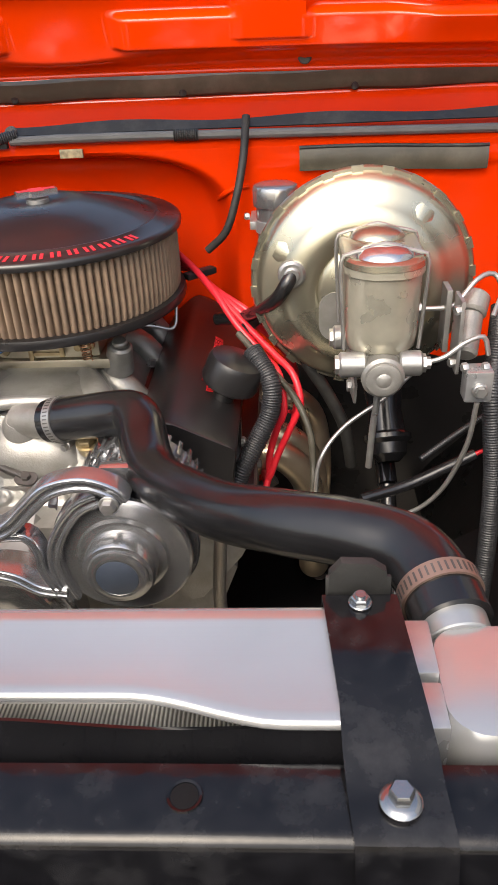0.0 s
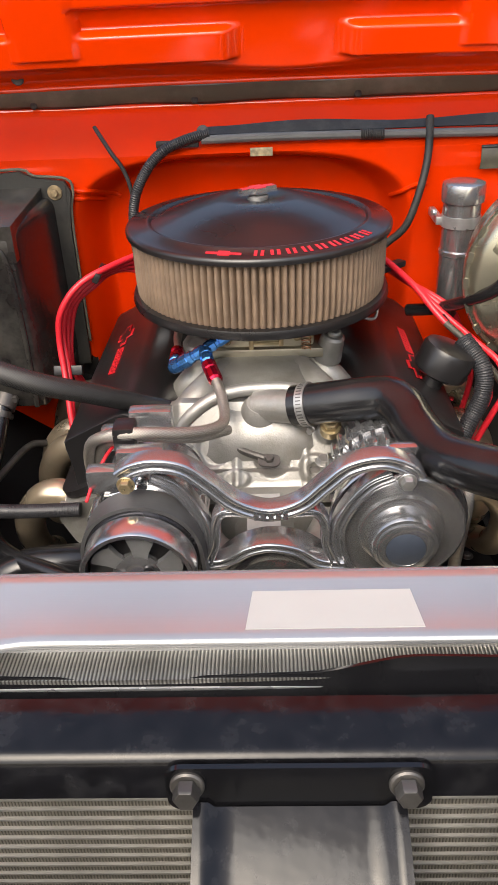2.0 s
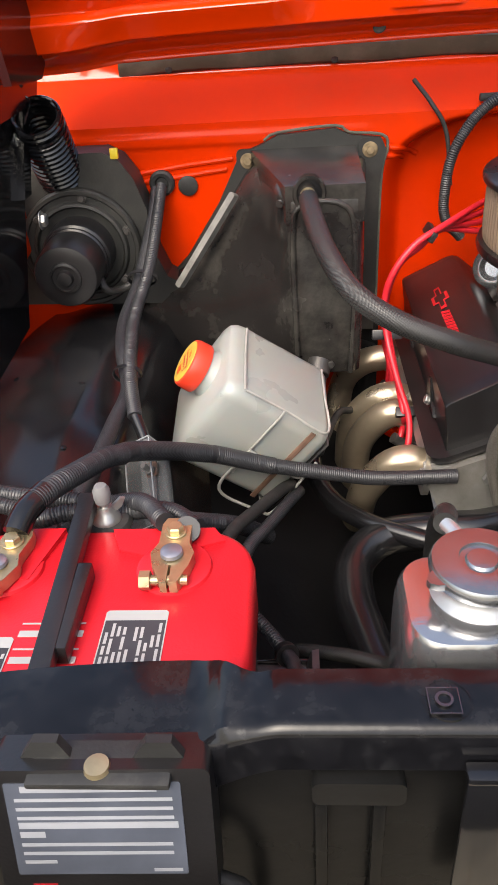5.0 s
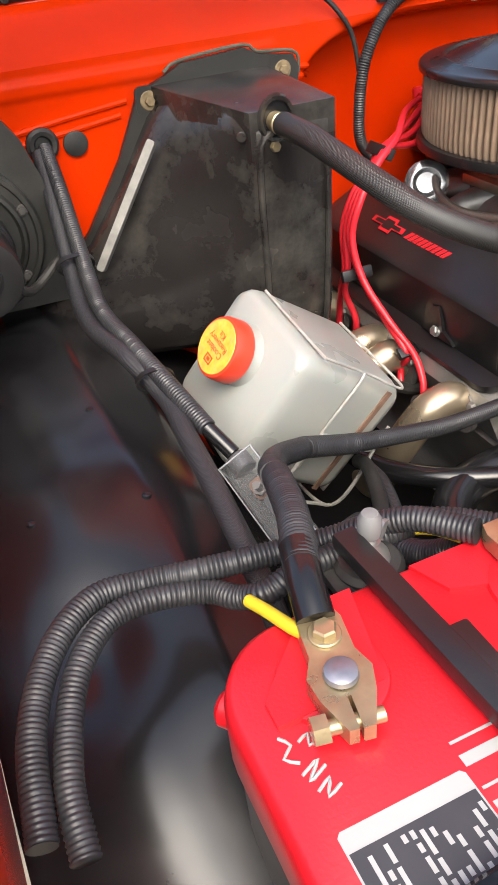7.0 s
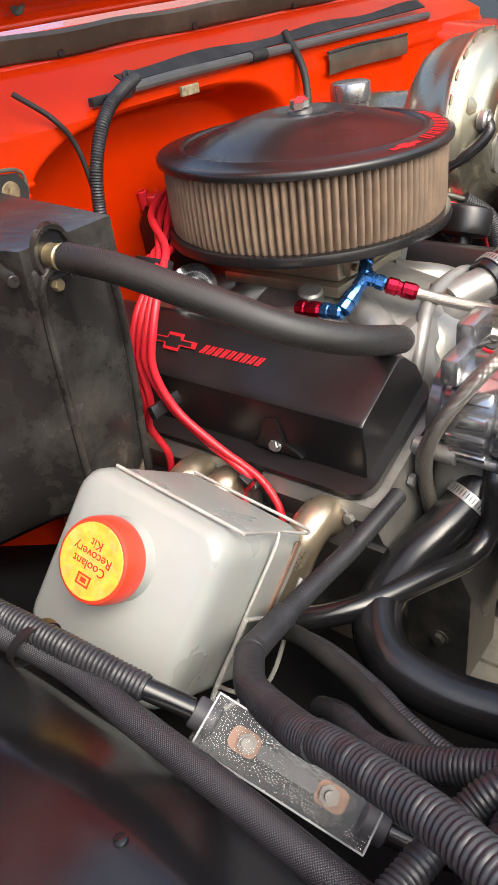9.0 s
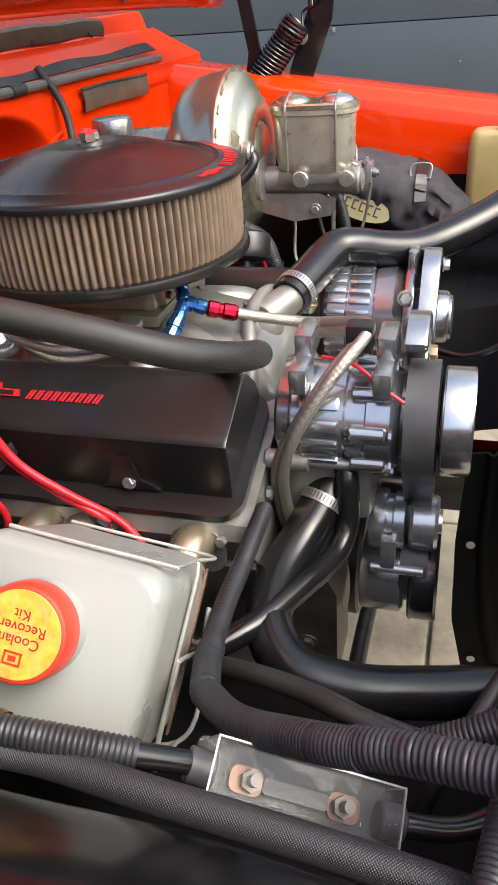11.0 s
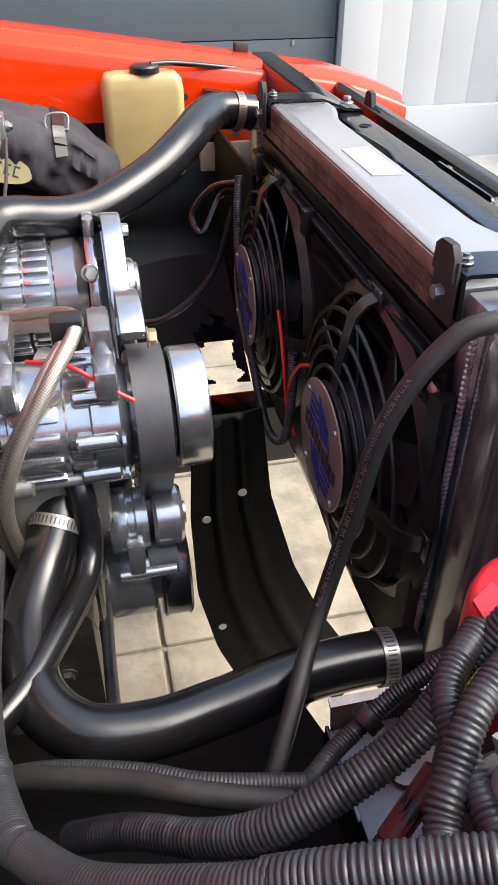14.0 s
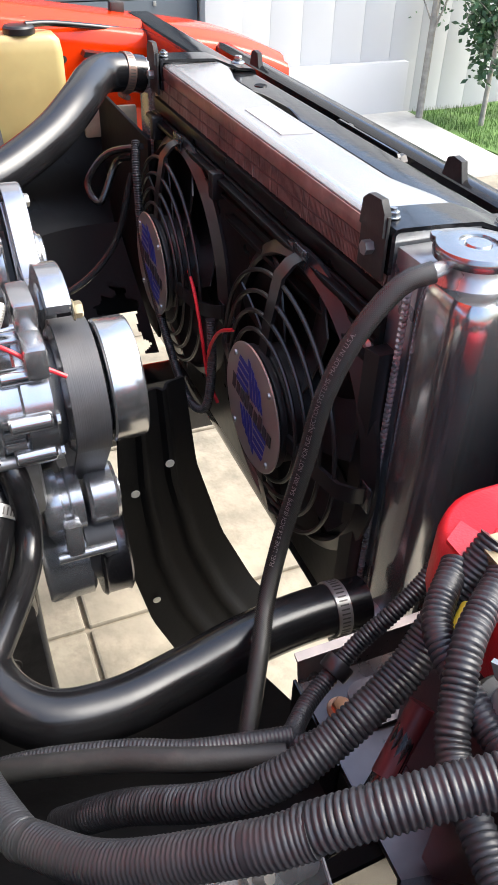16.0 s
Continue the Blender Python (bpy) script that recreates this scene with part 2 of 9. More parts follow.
BELTBACK = mat("worn belt back", (0.055, 0.055, 0.057), 0.42, 0, 0.2, 30, 0.0002, 1.0, streak=(40, 900, 40))
SHADE = mat("matte black", (0.004, 0.004, 0.0045), 0.7, 0, 0.3, 20, 0.0006, 120, spec=0.15)
TANK = mat("polished tank aluminium", (0.45, 0.45, 0.455), 0.17, 0.9, 0.1, 9, 0.0003, 1.0, rvar=0.06, streak=(160, 160, 6))
PANELBLACK = mat("black stamped panel", (0.006, 0.006, 0.006), 0.3, 0, 0.3, 12, 0.0006, 60, spec=0.14)
SHRINK = mat("dark red heat shrink", (0.09, 0.012, 0.014), 0.4, 0, 0.2, 40)

# ---- building helpers ----
X, Y, Z = Vector((1, 0, 0)), Vector((0, 1, 0)), Vector((0, 0, 1))


def thing(name, at, label, category, group="", kind=""):
    ob = new(name)
    ob.empty_display_size = 0.05
    ob.location = at
    return tagged(ob, label, category, group, kind)


def base_of(ob):
    p = Vector((0, 0, 0))
    while ob:
        p += ob.location
        ob = ob.parent
    return p


def part(name, bm, material, parent=None, label="", angle=35, kind="", split=False):
    """One mesh object out of a bmesh in world metres, under a thing or a part. split: one object for each loose piece."""
    if split:
        left, last = set(bm.verts), None
        while left:
            seed = next(v for v in bm.verts if v in left)
            piece, todo = {seed}, [seed]
            while todo:
                for e in todo.pop().link_edges:
                    for v in e.verts:
                        if v not in piece:
                            piece.add(v)
                            todo.append(v)
            left -= piece
            one = bmesh.new()
            at = {v: one.verts.new(v.co) for v in bm.verts if v in piece}
            for f in bm.faces:
                if f.verts[0] in piece:
                    one.faces.new([at[v] for v in f.verts])
            last = part(name, one, material, parent, label, angle, kind)
        bm.free()
        return last
    bmesh.ops.recalc_face_normals(bm, faces=bm.faces[:])
    me = bpy.data.meshes.new(name)
    bm.to_mesh(me)
    bm.free()
    me.materials.append(material)
    me.polygons.foreach_set("use_smooth", [True] * len(me.polygons))
    me.set_sharp_from_angle(angle=radians(angle))
    ob = new(name, me)
    if parent:
        me.transform(Matrix.Translation(-base_of(parent)))
        ob.parent = parent
    return tagged(ob, label, kind=kind)


def grid_bm():
    bm = bmesh.new()
    bm.loops.layers.uv.new("UVMap")
    return bm


def bevel_new(bm, before, width, seg=2, sharp=30):
    if not width:
        return
    edges = [e for e in bm.edges if e not in before and len(e.link_faces) == 2 and e.calc_face_angle(0) > radians(sharp)]
    bmesh.ops.bevel(bm, geom=edges, offset=width, offset_type="OFFSET", segments=seg, profile=0.6, affect="EDGES", clamp_overlap=True)


def box(bm, lo, hi, bevel=0.0, m=None, seg=2):
    before = set(bm.edges)
    size = Vector(hi) - Vector(lo)
    mid = (Vector(hi) + Vector(lo)) / 2
    mm = (m or Matrix()) @ Matrix.Translation(mid) @ Matrix.Diagonal((*size, 1))
    bmesh.ops.create_cube(bm, size=1, matrix=mm)
    bevel_new(bm, before, bevel, seg)
    return bm


def turned(p, axis):
    """A frame at p whose z runs along axis."""
    return Matrix.Translation(p) @ Vector(axis).to_track_quat("Z", "Y").to_matrix().to_4x4()


def lathe(bm, profile, m, seg=40, closed=False):
    """Turns (radius, height) pairs about the z of the frame m."""
    rings = []
    for r, h in profile:
        if r < 1e-6:
            rings.append([bm.verts.new(m @ Vector((0, 0, h)))])
        else:
            rings.append([bm.verts.new(m @ Vector((r * math.cos(a), r * math.sin(a), h))) for a in (2 * math.pi * k / seg for k in range(seg))])
    for a, b in zip(rings[:-1], rings[1:]):
        for k in range(seg):
            q = [a[k % len(a)], a[(k + 1) % len(a)], b[(k + 1) % len(b)], b[k % len(b)]]
            q = list(dict.fromkeys(q))
            if len(q) > 2:
                bm.faces.new(q)
    return bm


def cyl(bm, p0, p1, r, r1=None, seg=24, bevel=0.0):
    p0, p1 = Vector(p0), Vector(p1)
    h = (p1 - p0).length
    r1 = r if r1 is None else r1
    b = min(bevel, h * 0.4, r * 0.5)
    prof = [(0, 0), (r - b, 0), (r, b), (r1, h - b), (r1 - b, h), (0, h)] if b else [(0, 0), (r, 0), (r1, h), (0, h)]
    return lathe(bm, prof, turned(p0, p1 - p0), seg)


def hexbolt(bm, p, axis, r=0.006, h=0.005, washer=0.0):
    axis = Vector(axis).normalized()
    if washer:
        cyl(bm, Vector(p), Vector(p) + axis * 0.0018, washer, seg=24, bevel=0.0005)
    before = set(bm.edges)
    lathe(bm, [(0, 0), (r, 0), (r, h * 0.8), (r * 0.85, h), (0, h)], turned(Vector(p) + axis * 0.001, axis), 6)
    return bm


def smooth_path(pts, step=0.006):
    """A Catmull-Rom curve through the points, in even steps."""
    p = [Vector(q) for q in pts]
    p = [2 * p[0] - p[1]] + p + [2 * p[-1] - p[-2]]
    out = []
    for a, b, c, d in zip(p[:-3], p[1:-2], p[2:-1], p[3:]):
        n = max(2, int((c - b).length / step))
        for k in range(n):
            t = k / n
            out.append(0.5 * (2 * b + (c - a) * t + (2 * a - 5 * b + 4 * c - d) * t * t + (3 * b - a - 3 * c + d) * t ** 3))
    out.append(p[-2])
    return out


def tube(bm, pts, r, seg=14, step=0.006, radius=None, cap=True, raw=False):
    """A round tube along a smooth path. radius: a function of the length along it and its whole length."""
    path = pts if raw else smooth_path(pts, step)
    uv = bm.loops.layers.uv.active or bm.loops.layers.uv.new("UVMap")
    run = [0.0]
    for a, b in zip(path[:-1], path[1:]):
        run.append(run[-1] + (b - a).length)
    tan = [(path[min(k + 1, len(path) - 1)] - path[max(k - 1, 0)]).normalized() for k in range(len(path))]
    side = tan[0].orthogonal().normalized()
    rings = []
    for p, t, s in zip(path, tan, run):
        side = (side - t * side.dot(t)).normalized()
        up = t.cross(side)
        rr = radius(s, run[-1]) if radius else r
        rings.append([bm.verts.new(p + rr * (math.cos(a) * side + math.sin(a) * up)) for a in (2 * math.pi * k / seg for k in range(seg))])
    for n, (a, b) in enumerate(zip(rings[:-1], rings[1:])):
        for k in range(seg):
            f = bm.faces.new((a[k], a[(k + 1) % seg], b[(k + 1) % seg], b[k]))
            for loop, (u, v) in zip(f.loops, ((run[n], k), (run[n], k + 1), (run[n + 1], k + 1), (run[n + 1], k))):
                loop[uv].uv = (u, v * 2 * math.pi * r / seg)
    if cap:
        bm.faces.new(rings[0][::-1])
        bm.faces.new(rings[-1])
    return bm


def loom(bm, pts, r, pitch=0.0032, depth=0.0011, seg=14):
    """Corrugated split loom: real rings along the path."""
    return tube(bm, pts, r, seg, pitch / 4, radius=lambda s, n: r - depth * (0.5 - 0.5 * math.cos(2 * math.pi * s / pitch)) ** 2)


def prism(bm, outline, m, h, bevel=0.0, seg=2, sharp=30):
    """A flat outline in the xy of the frame m, raised by h along its z."""
    before = set(bm.edges)
    a = [bm.verts.new(m @ Vector((x, y, 0))) for x, y in outline]
    b = [bm.verts.new(m @ Vector((x, y, h))) for x, y in outline]
    bm.faces.new(a[::-1])
    bm.faces.new(b)
    n = len(a)
    for k in range(n):
        bm.faces.new((a[k], a[(k + 1) % n], b[(k + 1) % n], b[k]))
    bevel_new(bm, before, bevel, seg, sharp)
    return bm


def loft(bm, rings, cap=True, loop=True):
    vs = [[bm.verts.new(p) for p in ring] for ring in rings]
    n = len(vs[0])
    for a, b in zip(vs[:-1], vs[1:]):
        for k in range(n if loop else n - 1):
            bm.faces.new((a[k], a[(k + 1) % n], b[(k + 1) % n], b[k]))
    if cap and loop:
        bm.faces.new(vs[0][::-1])
        bm.faces.new(vs[-1])
    return bm


def sheet(bm, f, us, vs, thick=0.0015, shift=None):
    """A pressed panel: f(u, v) gives its places; a second skin lies thick behind it."""
    top = [[Vector(f(u, v)) for v in vs] for u in us]
    nu, nv = len(us), len(vs)

    def normal(i, j):
        a = top[min(i + 1, nu - 1)][j] - top[max(i - 1, 0)][j]
        b = top[i][min(j + 1, nv - 1)] - top[i][max(j - 1, 0)]
        return a.cross(b).normalized()

    tv = [[bm.verts.new(top[i][j]) for j in range(nv)] for i in range(nu)]
    bv = [[bm.verts.new(top[i][j] - (shift or normal(i, j)) * thick) for j in range(nv)] for i in range(nu)]
    for i in range(nu - 1):
        for j in range(nv - 1):
            bm.faces.new((tv[i][j], tv[i + 1][j], tv[i + 1][j + 1], tv[i][j + 1]))
            bm.faces.new((bv[i][j], bv[i][j + 1], bv[i + 1][j + 1], bv[i + 1][j]))
    for i in range(nu - 1):
        for j in (0, nv - 1):
            bm.faces.new((tv[i][j], tv[i + 1][j], bv[i + 1][j], bv[i][j]))
    for j in range(nv - 1):
        for i in (0, nu - 1):
            bm.faces.new((tv[i][j], tv[i][j + 1], bv[i][j + 1], bv[i][j]))
    return bm


def spread(a, b, n):
    return [a + (b - a) * k / (n - 1) for k in range(n)]


def rounded(w, h, r, n=6, cx=0.0, cy=0.0):
    """A rounded rectangle's outline."""
    out = []
    for sx, sy, a0 in ((1, 1, 0), (-1, 1, 90), (-1, -1, 180), (1, -1, 270)):
        for k in range(n + 1):
            a = radians(a0 + 90 * k / n)
            out.append((cx + sx * (w / 2 - r) + r * math.cos(a), cy + sy * (h / 2 - r) + r * math.sin(a)))
    return out


def frame_of(o, x, y):
    """A frame at o with the given x and y directions."""
    x = Vector(x).normalized()
    z = x.cross(Vector(y)).normalized()
    y = z.cross(x)
    m = Matrix((x, y, z)).transposed().to_4x4()
    return Matrix.Translation(o) @ m


def ease(a, b, t):
    t = min(1, max(0, (t - a) / (b - a)))
    return t * t * (3 - 2 * t)

# ---- the setting: drive, house, garden ----
GROUND = -0.06
bm = bmesh.new()
box(bm, (-60, -60, GROUND - 0.3), (60, 60, GROUND - 0.012))
ground = tagged(part("ground", bm, PAVE), "cream stamped concrete drive around the vehicle", "ground", kind="structure")

# slabs near the vehicle, each its own stone
slab_mesh = []
for k in range(3):
    bm = bmesh.new()
    box(bm, (-0.295, -0.295, -0.03), (0.295, 0.295, 0.0), 0.006)
    for v in bm.verts:
        if v.co.z > -0.01:
            v.co.z += 0.0015 * noise.noise(Vector((v.co.x * 9, v.co.y * 9, k * 3.1)))
    me = bpy.data.meshes.new("slab")
    bm.to_mesh(me)
    bm.free()
    me.materials.append(PAVE)
    slab_mesh.append(me)
rnd = random.Random(4)
for i in range(-5, 8):
    for j in range(-5, 5):
        s = new("slab", slab_mesh[(i * 7 + j * 3) % 3])
        s.parent = ground
        s.location = (0.375 + 0.3 + 0.6 * i, 0.635 + 0.3 + 0.6 * j, GROUND + rnd.uniform(-0.002, 0.001))

# house: sectional garage door, white jamb and boarded wall
WX = 3.85
door = thing("garage_door_1", (WX, 1.2, GROUND), "slate grey sectional garage door, closed", "garage door", kind="structure")
for k in range(6):
    bm = bmesh.new()
    z0 = 0.217 + 0.44 * (k - 1)
    box(bm, (WX, -0.84, max(z0, GROUND)), (WX + 0.045, 3.8, z0 + 0.435), 0.004)
    panel = part("panel", bm, DOORGREY, door)
    if 0 < k < 5:
        bm = bmesh.new()
        for yy in (-0.6, 0.42, 1.42, 2.47):
            box(bm, (WX - 0.008, yy, z0 + 0.405), (WX - 0.001, yy + 0.017, z0 + 0.43), 0.002)
            hexbolt(bm, (WX, yy + 0.32, z0 + 0.23), (-1, 0, 0), 0.006, 0.004)
        part("hinge_plate", bm, STEEL, panel, split=True)
bm = bmesh.new()
box(bm, (WX - 0.08, -1.08, GROUND), (WX + 0.2, -0.857, 2.6), 0.004)
box(bm, (WX - 0.08, 3.82, GROUND), (WX + 0.2, 4.1, 2.6), 0.004)
box(bm, (WX - 0.08, -0.857, 2.43), (WX + 0.2, 3.82, 2.6), 0.004)
tagged(part("trim", bm, WHITE), "white painted garage door surround", "trim", kind="structure")
bm = bmesh.new()
box(bm, (WX + 0.21, -1.1, GROUND), (WX + 0.45, 6.0, 5.0))
tagged(part("wall_house", bm, WHITE), "white rendered house wall above the garage", "wall", kind="structure")
fence = thing("garden_wall", (WX, -4.0, GROUND), "white boarded garden wall beside the lawn", "wall", kind="structure")
for k in range(38):
    bm = bmesh.new()
    box(bm, (WX, -1.081 - 0.21 * (k + 1), GROUND), (WX + 0.05, -1.0815 - 0.21 * k, 2.4), 0.0025)
    part("board", bm, WHITE, fence)
bm = bmesh.new()
box(bm, (WX - 0.06, -2.25, GROUND), (WX - 0.002, -1.081, 0.27), 0.006)
part("plinth", bm, WHITE, fence)
bm = bmesh.new()
box(bm, (2.6, -2.28, GROUND - 0.01), (WX - 0.061, -0.95, GROUND + 0.03), 0.006)
tagged(part("pavement", bm, mat("pale concrete", (0.40, 0.39, 0.36), 0.7, 0, 0.15, 9, 0.002, 60, dirt=(0.28, 0.26, 0.22), dirt_amount=0.5)), "pale concrete path along the house wall", "path", kind="structure")
bm = bmesh.new()
box(bm, (WX - 0.03, -9.0, 1.5), (WX - 0.002, -1.081, 1.6), 0.004)
part("rail", bm, WHITE, fence)

# lawn with a young tree and a shrub
bm = bmesh.new()
us, vs = spread(2.7, WX - 0.03, 26), spread(-7.0, -2.30, 60)
sheet(bm, lambda u, v: (u, v, GROUND + 0.015 + 0.02 * noise.noise(Vector((u * 3, v * 3, 0)))), us, vs, 0.05)
tagged(part("lawn", bm, GRASSMAT), "small bright green lawn strip by the wall", "lawn", kind="structure")
verts, faces = [], []
rnd = random.Random(11)
for k in range(12000):
    x, y = rnd.uniform(2.75, WX - 0.05), rnd.uniform(-4.6, -2.32)
    h, a, lean = rnd.uniform(0.015, 0.035), rnd.uniform(0, 6.3), rnd.uniform(-0.02, 0.02)
    dx, dy = 0.002 * math.cos(a), 0.002 * math.sin(a)
    n = len(verts)
    verts += [(x - dx, y - dy, GROUND + 0.01), (x + dx, y + dy, GROUND + 0.01), (x + lean, y - lean, GROUND + 0.02 + h)]
    faces.append((n, n + 1, n + 2))
me = bpy.data.meshes.new("grass")
me.from_pydata(verts, [], faces)
me.materials.append(GRASSMAT)
tagged(new("grass", me), "short mown grass blades on the lawn", "grass", kind="stuff")


def leafy(name, at, height, spread_r, trunk_r, leaves, label, seed, low=0.3, leaf=0.045):
    """A small tree: tapered trunk, bent limbs and loose leaves along them."""
    rnd = random.Random(seed)
    t = thing(name, at, label, "tree" if trunk_r > 0.02 else "shrub")
    o = Vector(at)
    bm = grid_bm()
    tube(bm, [o, o + Vector((0.02, -0.01, height * 0.4)), o + Vector((-0.02, 0.02, height * 0.75)), o + Vector((0, 0, height))], trunk_r, 10, 0.05, radius=lambda s, n: trunk_r * (1 - 0.75 * s / n))
    ends = []
    for k in range(16):
        z = height * rnd.uniform(low, 0.95)
        a = rnd.uniform(0, 6.3)
        ln = spread_r * rnd.uniform(0.5, 1.0)
        p0 = o + Vector((0, 0, z))
        p1 = p0 + Vector((math.cos(a) * ln * 0.5, math.sin(a) * ln * 0.5, 0.12 * height * rnd.uniform(0.2, 1)))
        p2 = p0 + Vector((math.cos(a) * ln, math.sin(a) * ln, 0.14 * height * rnd.uniform(-0.3, 1)))
        tube(bm, [p0, p1, p2], trunk_r * 0.25, 6, 0.05, radius=lambda s, n: trunk_r * 0.28 * (1 - 0.8 * s / n))
        ends.append((p0, p1, p2))
    part("trunk", bm, BARK, t)
    verts, faces = [], []
    for k in range(leaves):
        p0, p1, p2 = rnd.choice(ends)
        s = rnd.uniform(0.25, 1.05)
        c = p0.lerp(p1, s * 2) if s < 0.5 else p1.lerp(p2, s * 2 - 1)
        c = c + Vector((rnd.gauss(0, 0.04), rnd.gauss(0, 0.04), rnd.gauss(0, 0.05)))
        d = Vector((rnd.gauss(0, 1), rnd.gauss(0, 1), rnd.gauss(-0.3, 0.6))).normalized() * leaf * rnd.uniform(0.6, 1.2)
        w = d.orthogonal().normalized() * leaf * 0.28
        n = len(verts)
        q = c - base_of(t)
        verts += [q, q + d * 0.5 + w, q + d, q + d * 0.5 - w]
        faces.append((n, n + 1, n + 2, n + 3))
    me = bpy.data.meshes.new("crown")
    me.from_pydata(verts, [], faces)
    me.materials.append(LEAF)
    new("crown", me).parent = t
    return t


leafy("young_tree", (3.62, -2.27, GROUND), 3.2, 0.42, 0.024, 420, "slim pale-barked young tree with few leaves by the wall", 3, 0.12, 0.035)
leafy("shrub", (3.40, -2.60, GROUND), 1.35, 0.30, 0.018, 2200, "leafy green shrub on the lawn", 8, 0.15, 0.05)

# ---- the vehicle's body round the engine bay ----
# firewall with the pocket behind the engine, and the cowl slope above it
def pocket(x, z):
    """How far the firewall is pushed back round the engine."""
    dx, dz = abs(x + 0.028) / 0.262, max(0.0, (z - 1.05) / 0.140)
    return 1 - ease(0.86, 1.04, (dx ** 3.2 + dz ** 3.2) ** (1 / 3.2))


def firewall(u, v):
    x, z = u, v
    y = 1.232 + 0.075 * pocket(x, z)
    if z > 1.195:
        y += (z - 1.195) * 1.9
    y -= 0.004 * (ease(1.16, 1.166, z) - ease(1.178, 1.184, z)) * ease(0.30, 0.36, abs(x))
    return (x, y, z)


bay = thing("truck_body", (0, 1.3, 0.4), "bright orange-red painted steel truck body round the open engine bay", "vehicle body")
bm = bmesh.new()
sheet(bm, firewall, spread(-0.95, -0.32, 26) + spread(-0.315, 0.26, 130) + spread(0.27, 0.95, 28), spread(0.45, 1.0, 24) + spread(1.005, 1.195, 60) + spread(1.20, 1.25, 8), 0.003, shift=Vector((0, -1, 0)))
fw = part("firewall", bm, REDWORN, bay, "orange-red firewall with a pocket behind the engine", 50)
# grimy toe board: black sheets that also paint in the footwell's shade
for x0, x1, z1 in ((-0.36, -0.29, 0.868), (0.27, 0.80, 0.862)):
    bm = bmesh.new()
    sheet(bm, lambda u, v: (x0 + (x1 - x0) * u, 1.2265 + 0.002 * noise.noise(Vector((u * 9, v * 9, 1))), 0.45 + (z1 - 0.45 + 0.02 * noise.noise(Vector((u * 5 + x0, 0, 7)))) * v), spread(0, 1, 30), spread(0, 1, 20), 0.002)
    part("toe_board", bm, DARKFILL, bay, "grimy toe board, black with the footwell's shade painted in")
# cowl top behind the seal
bm = bmesh.new()
sheet(bm, lambda u, v: (u, 1.338 + v, 1.249 + 0.035 * ease(0.004, 0.02, v) + 0.13 * max(0, v - 0.02)), spread(-0.93, 0.93, 30), [0, 0.004, 0.008, 0.012, 0.016, 0.02, 0.05, 0.09, 0.14, 0.2, 0.3], 0.002, shift=Vector((0, 0, 1)))
part("cowl_panel", bm, RED, bay)
# embossed beads and welded bits on the firewall
bm = grid_bm()
for pts in ([(-0.32, 1.226, 1.148), (-0.27, 1.226, 1.146), (-0.25, 1.226, 1.132), (-0.23, 1.228, 1.120)], [(-0.32, 1.226, 1.136), (-0.275, 1.226, 1.134), (-0.255, 1.226, 1.12)], [(0.21, 1.226, 1.115), (0.23, 1.226, 1.135), (0.26, 1.226, 1.142)], [(-0.68, 1.228, 1.125), (-0.6, 1.228, 1.135), (-0.52, 1.228, 1.143)], [(-0.68, 1.228, 1.112), (-0.6, 1.228, 1.12), (-0.53, 1.228, 1.128)]):
    tube(bm, [(x, firewall(x, z)[1] - 0.0004, z) for x, y, z in smooth_path(pts, 0.006)], 0.0042, 8, 0.01)
part("bead", bm, REDWORN, fw, split=True)
bm = bmesh.new()
box(bm, (-0.012, 1.226, 1.190), (0.022, 1.231, 1.202), 0.001)
part("scuffed_tab", bm, mat("scuffed primer", (0.30, 0.24, 0.14), 0.6, 0, 0.5, 120), fw)

# seal on the cowl edge
seal = thing("cowl_seal", (0, 1.345, 1.25), "dusty dark grey rubber weather strip along the cowl edge", "seal")
bm = grid_bm()
cs = [(0, 0), (-0.004, 0.004), (-0.006, 0.016), (-0.003, 0.028), (0.004, 0.033), (0.010, 0.030), (0.012, 0.0)]
loft(bm, [[(x, 1.346 + a + 0.0018 * math.sin(x * 23), 1.2515 + b - 0.06 * max(0, abs(x) - 0.55) ** 1.5 + 0.0012 * math.sin(x * 31 + 1)) for a, b in cs] for x in spread(-0.70, 0.70, 90)])
part("strip", bm, SEALMAT, seal)
for x in (-0.62, -0.36, -0.10, 0.16, 0.42, 0.64):
    bm = bmesh.new()
    lathe(bm, [(0, 0), (0.006, 0), (0.0055, 0.002), (0.002, 0.003), (0, 0.003)], turned((x, 1.341, 1.258 - 0.06 * max(0, abs(x) - 0.55) ** 1.5), (0, -1, 0.2)), 14)
    part("push_pin", bm, SATIN, seal)

# harness channel and drip strip on the cowl slope
rail = thing("wiring_channel", (0.3, 1.25, 1.215), "black wiring channel clipped along the cowl slope", "wiring channel")
bm = grid_bm()
us = spread(-0.09, 0.72, 60)
sheet(bm, lambda u, v: (u, 1.246 + v * 0.9, 1.219 + v * 0.55 + 0.003 * math.sin(u * 21) * v / 0.022), us, spread(0, 0.020, 4), 0.002, shift=Vector((0, 0.5, -0.8)))
part("flap", bm, MATTE, rail, "torn black rubber flap")
bm = grid_bm()
tube(bm, [(-0.085, 1.240, 1.214), (0.1, 1.240, 1.214), (0.72, 1.240, 1.205)], 0.0065, 10, 0.03)
part("conduit", bm, mat("grey conduit", (0.09, 0.09, 0.088), 0.35, 0, 0.2, 30), rail)
bm = grid_bm()
loom(bm, [(0.155, 1.240, 1.2135), (0.19, 1.240, 1.213)], 0.0085)
part("joint_sleeve", bm, MATTE, rail)
bm = bmesh.new()
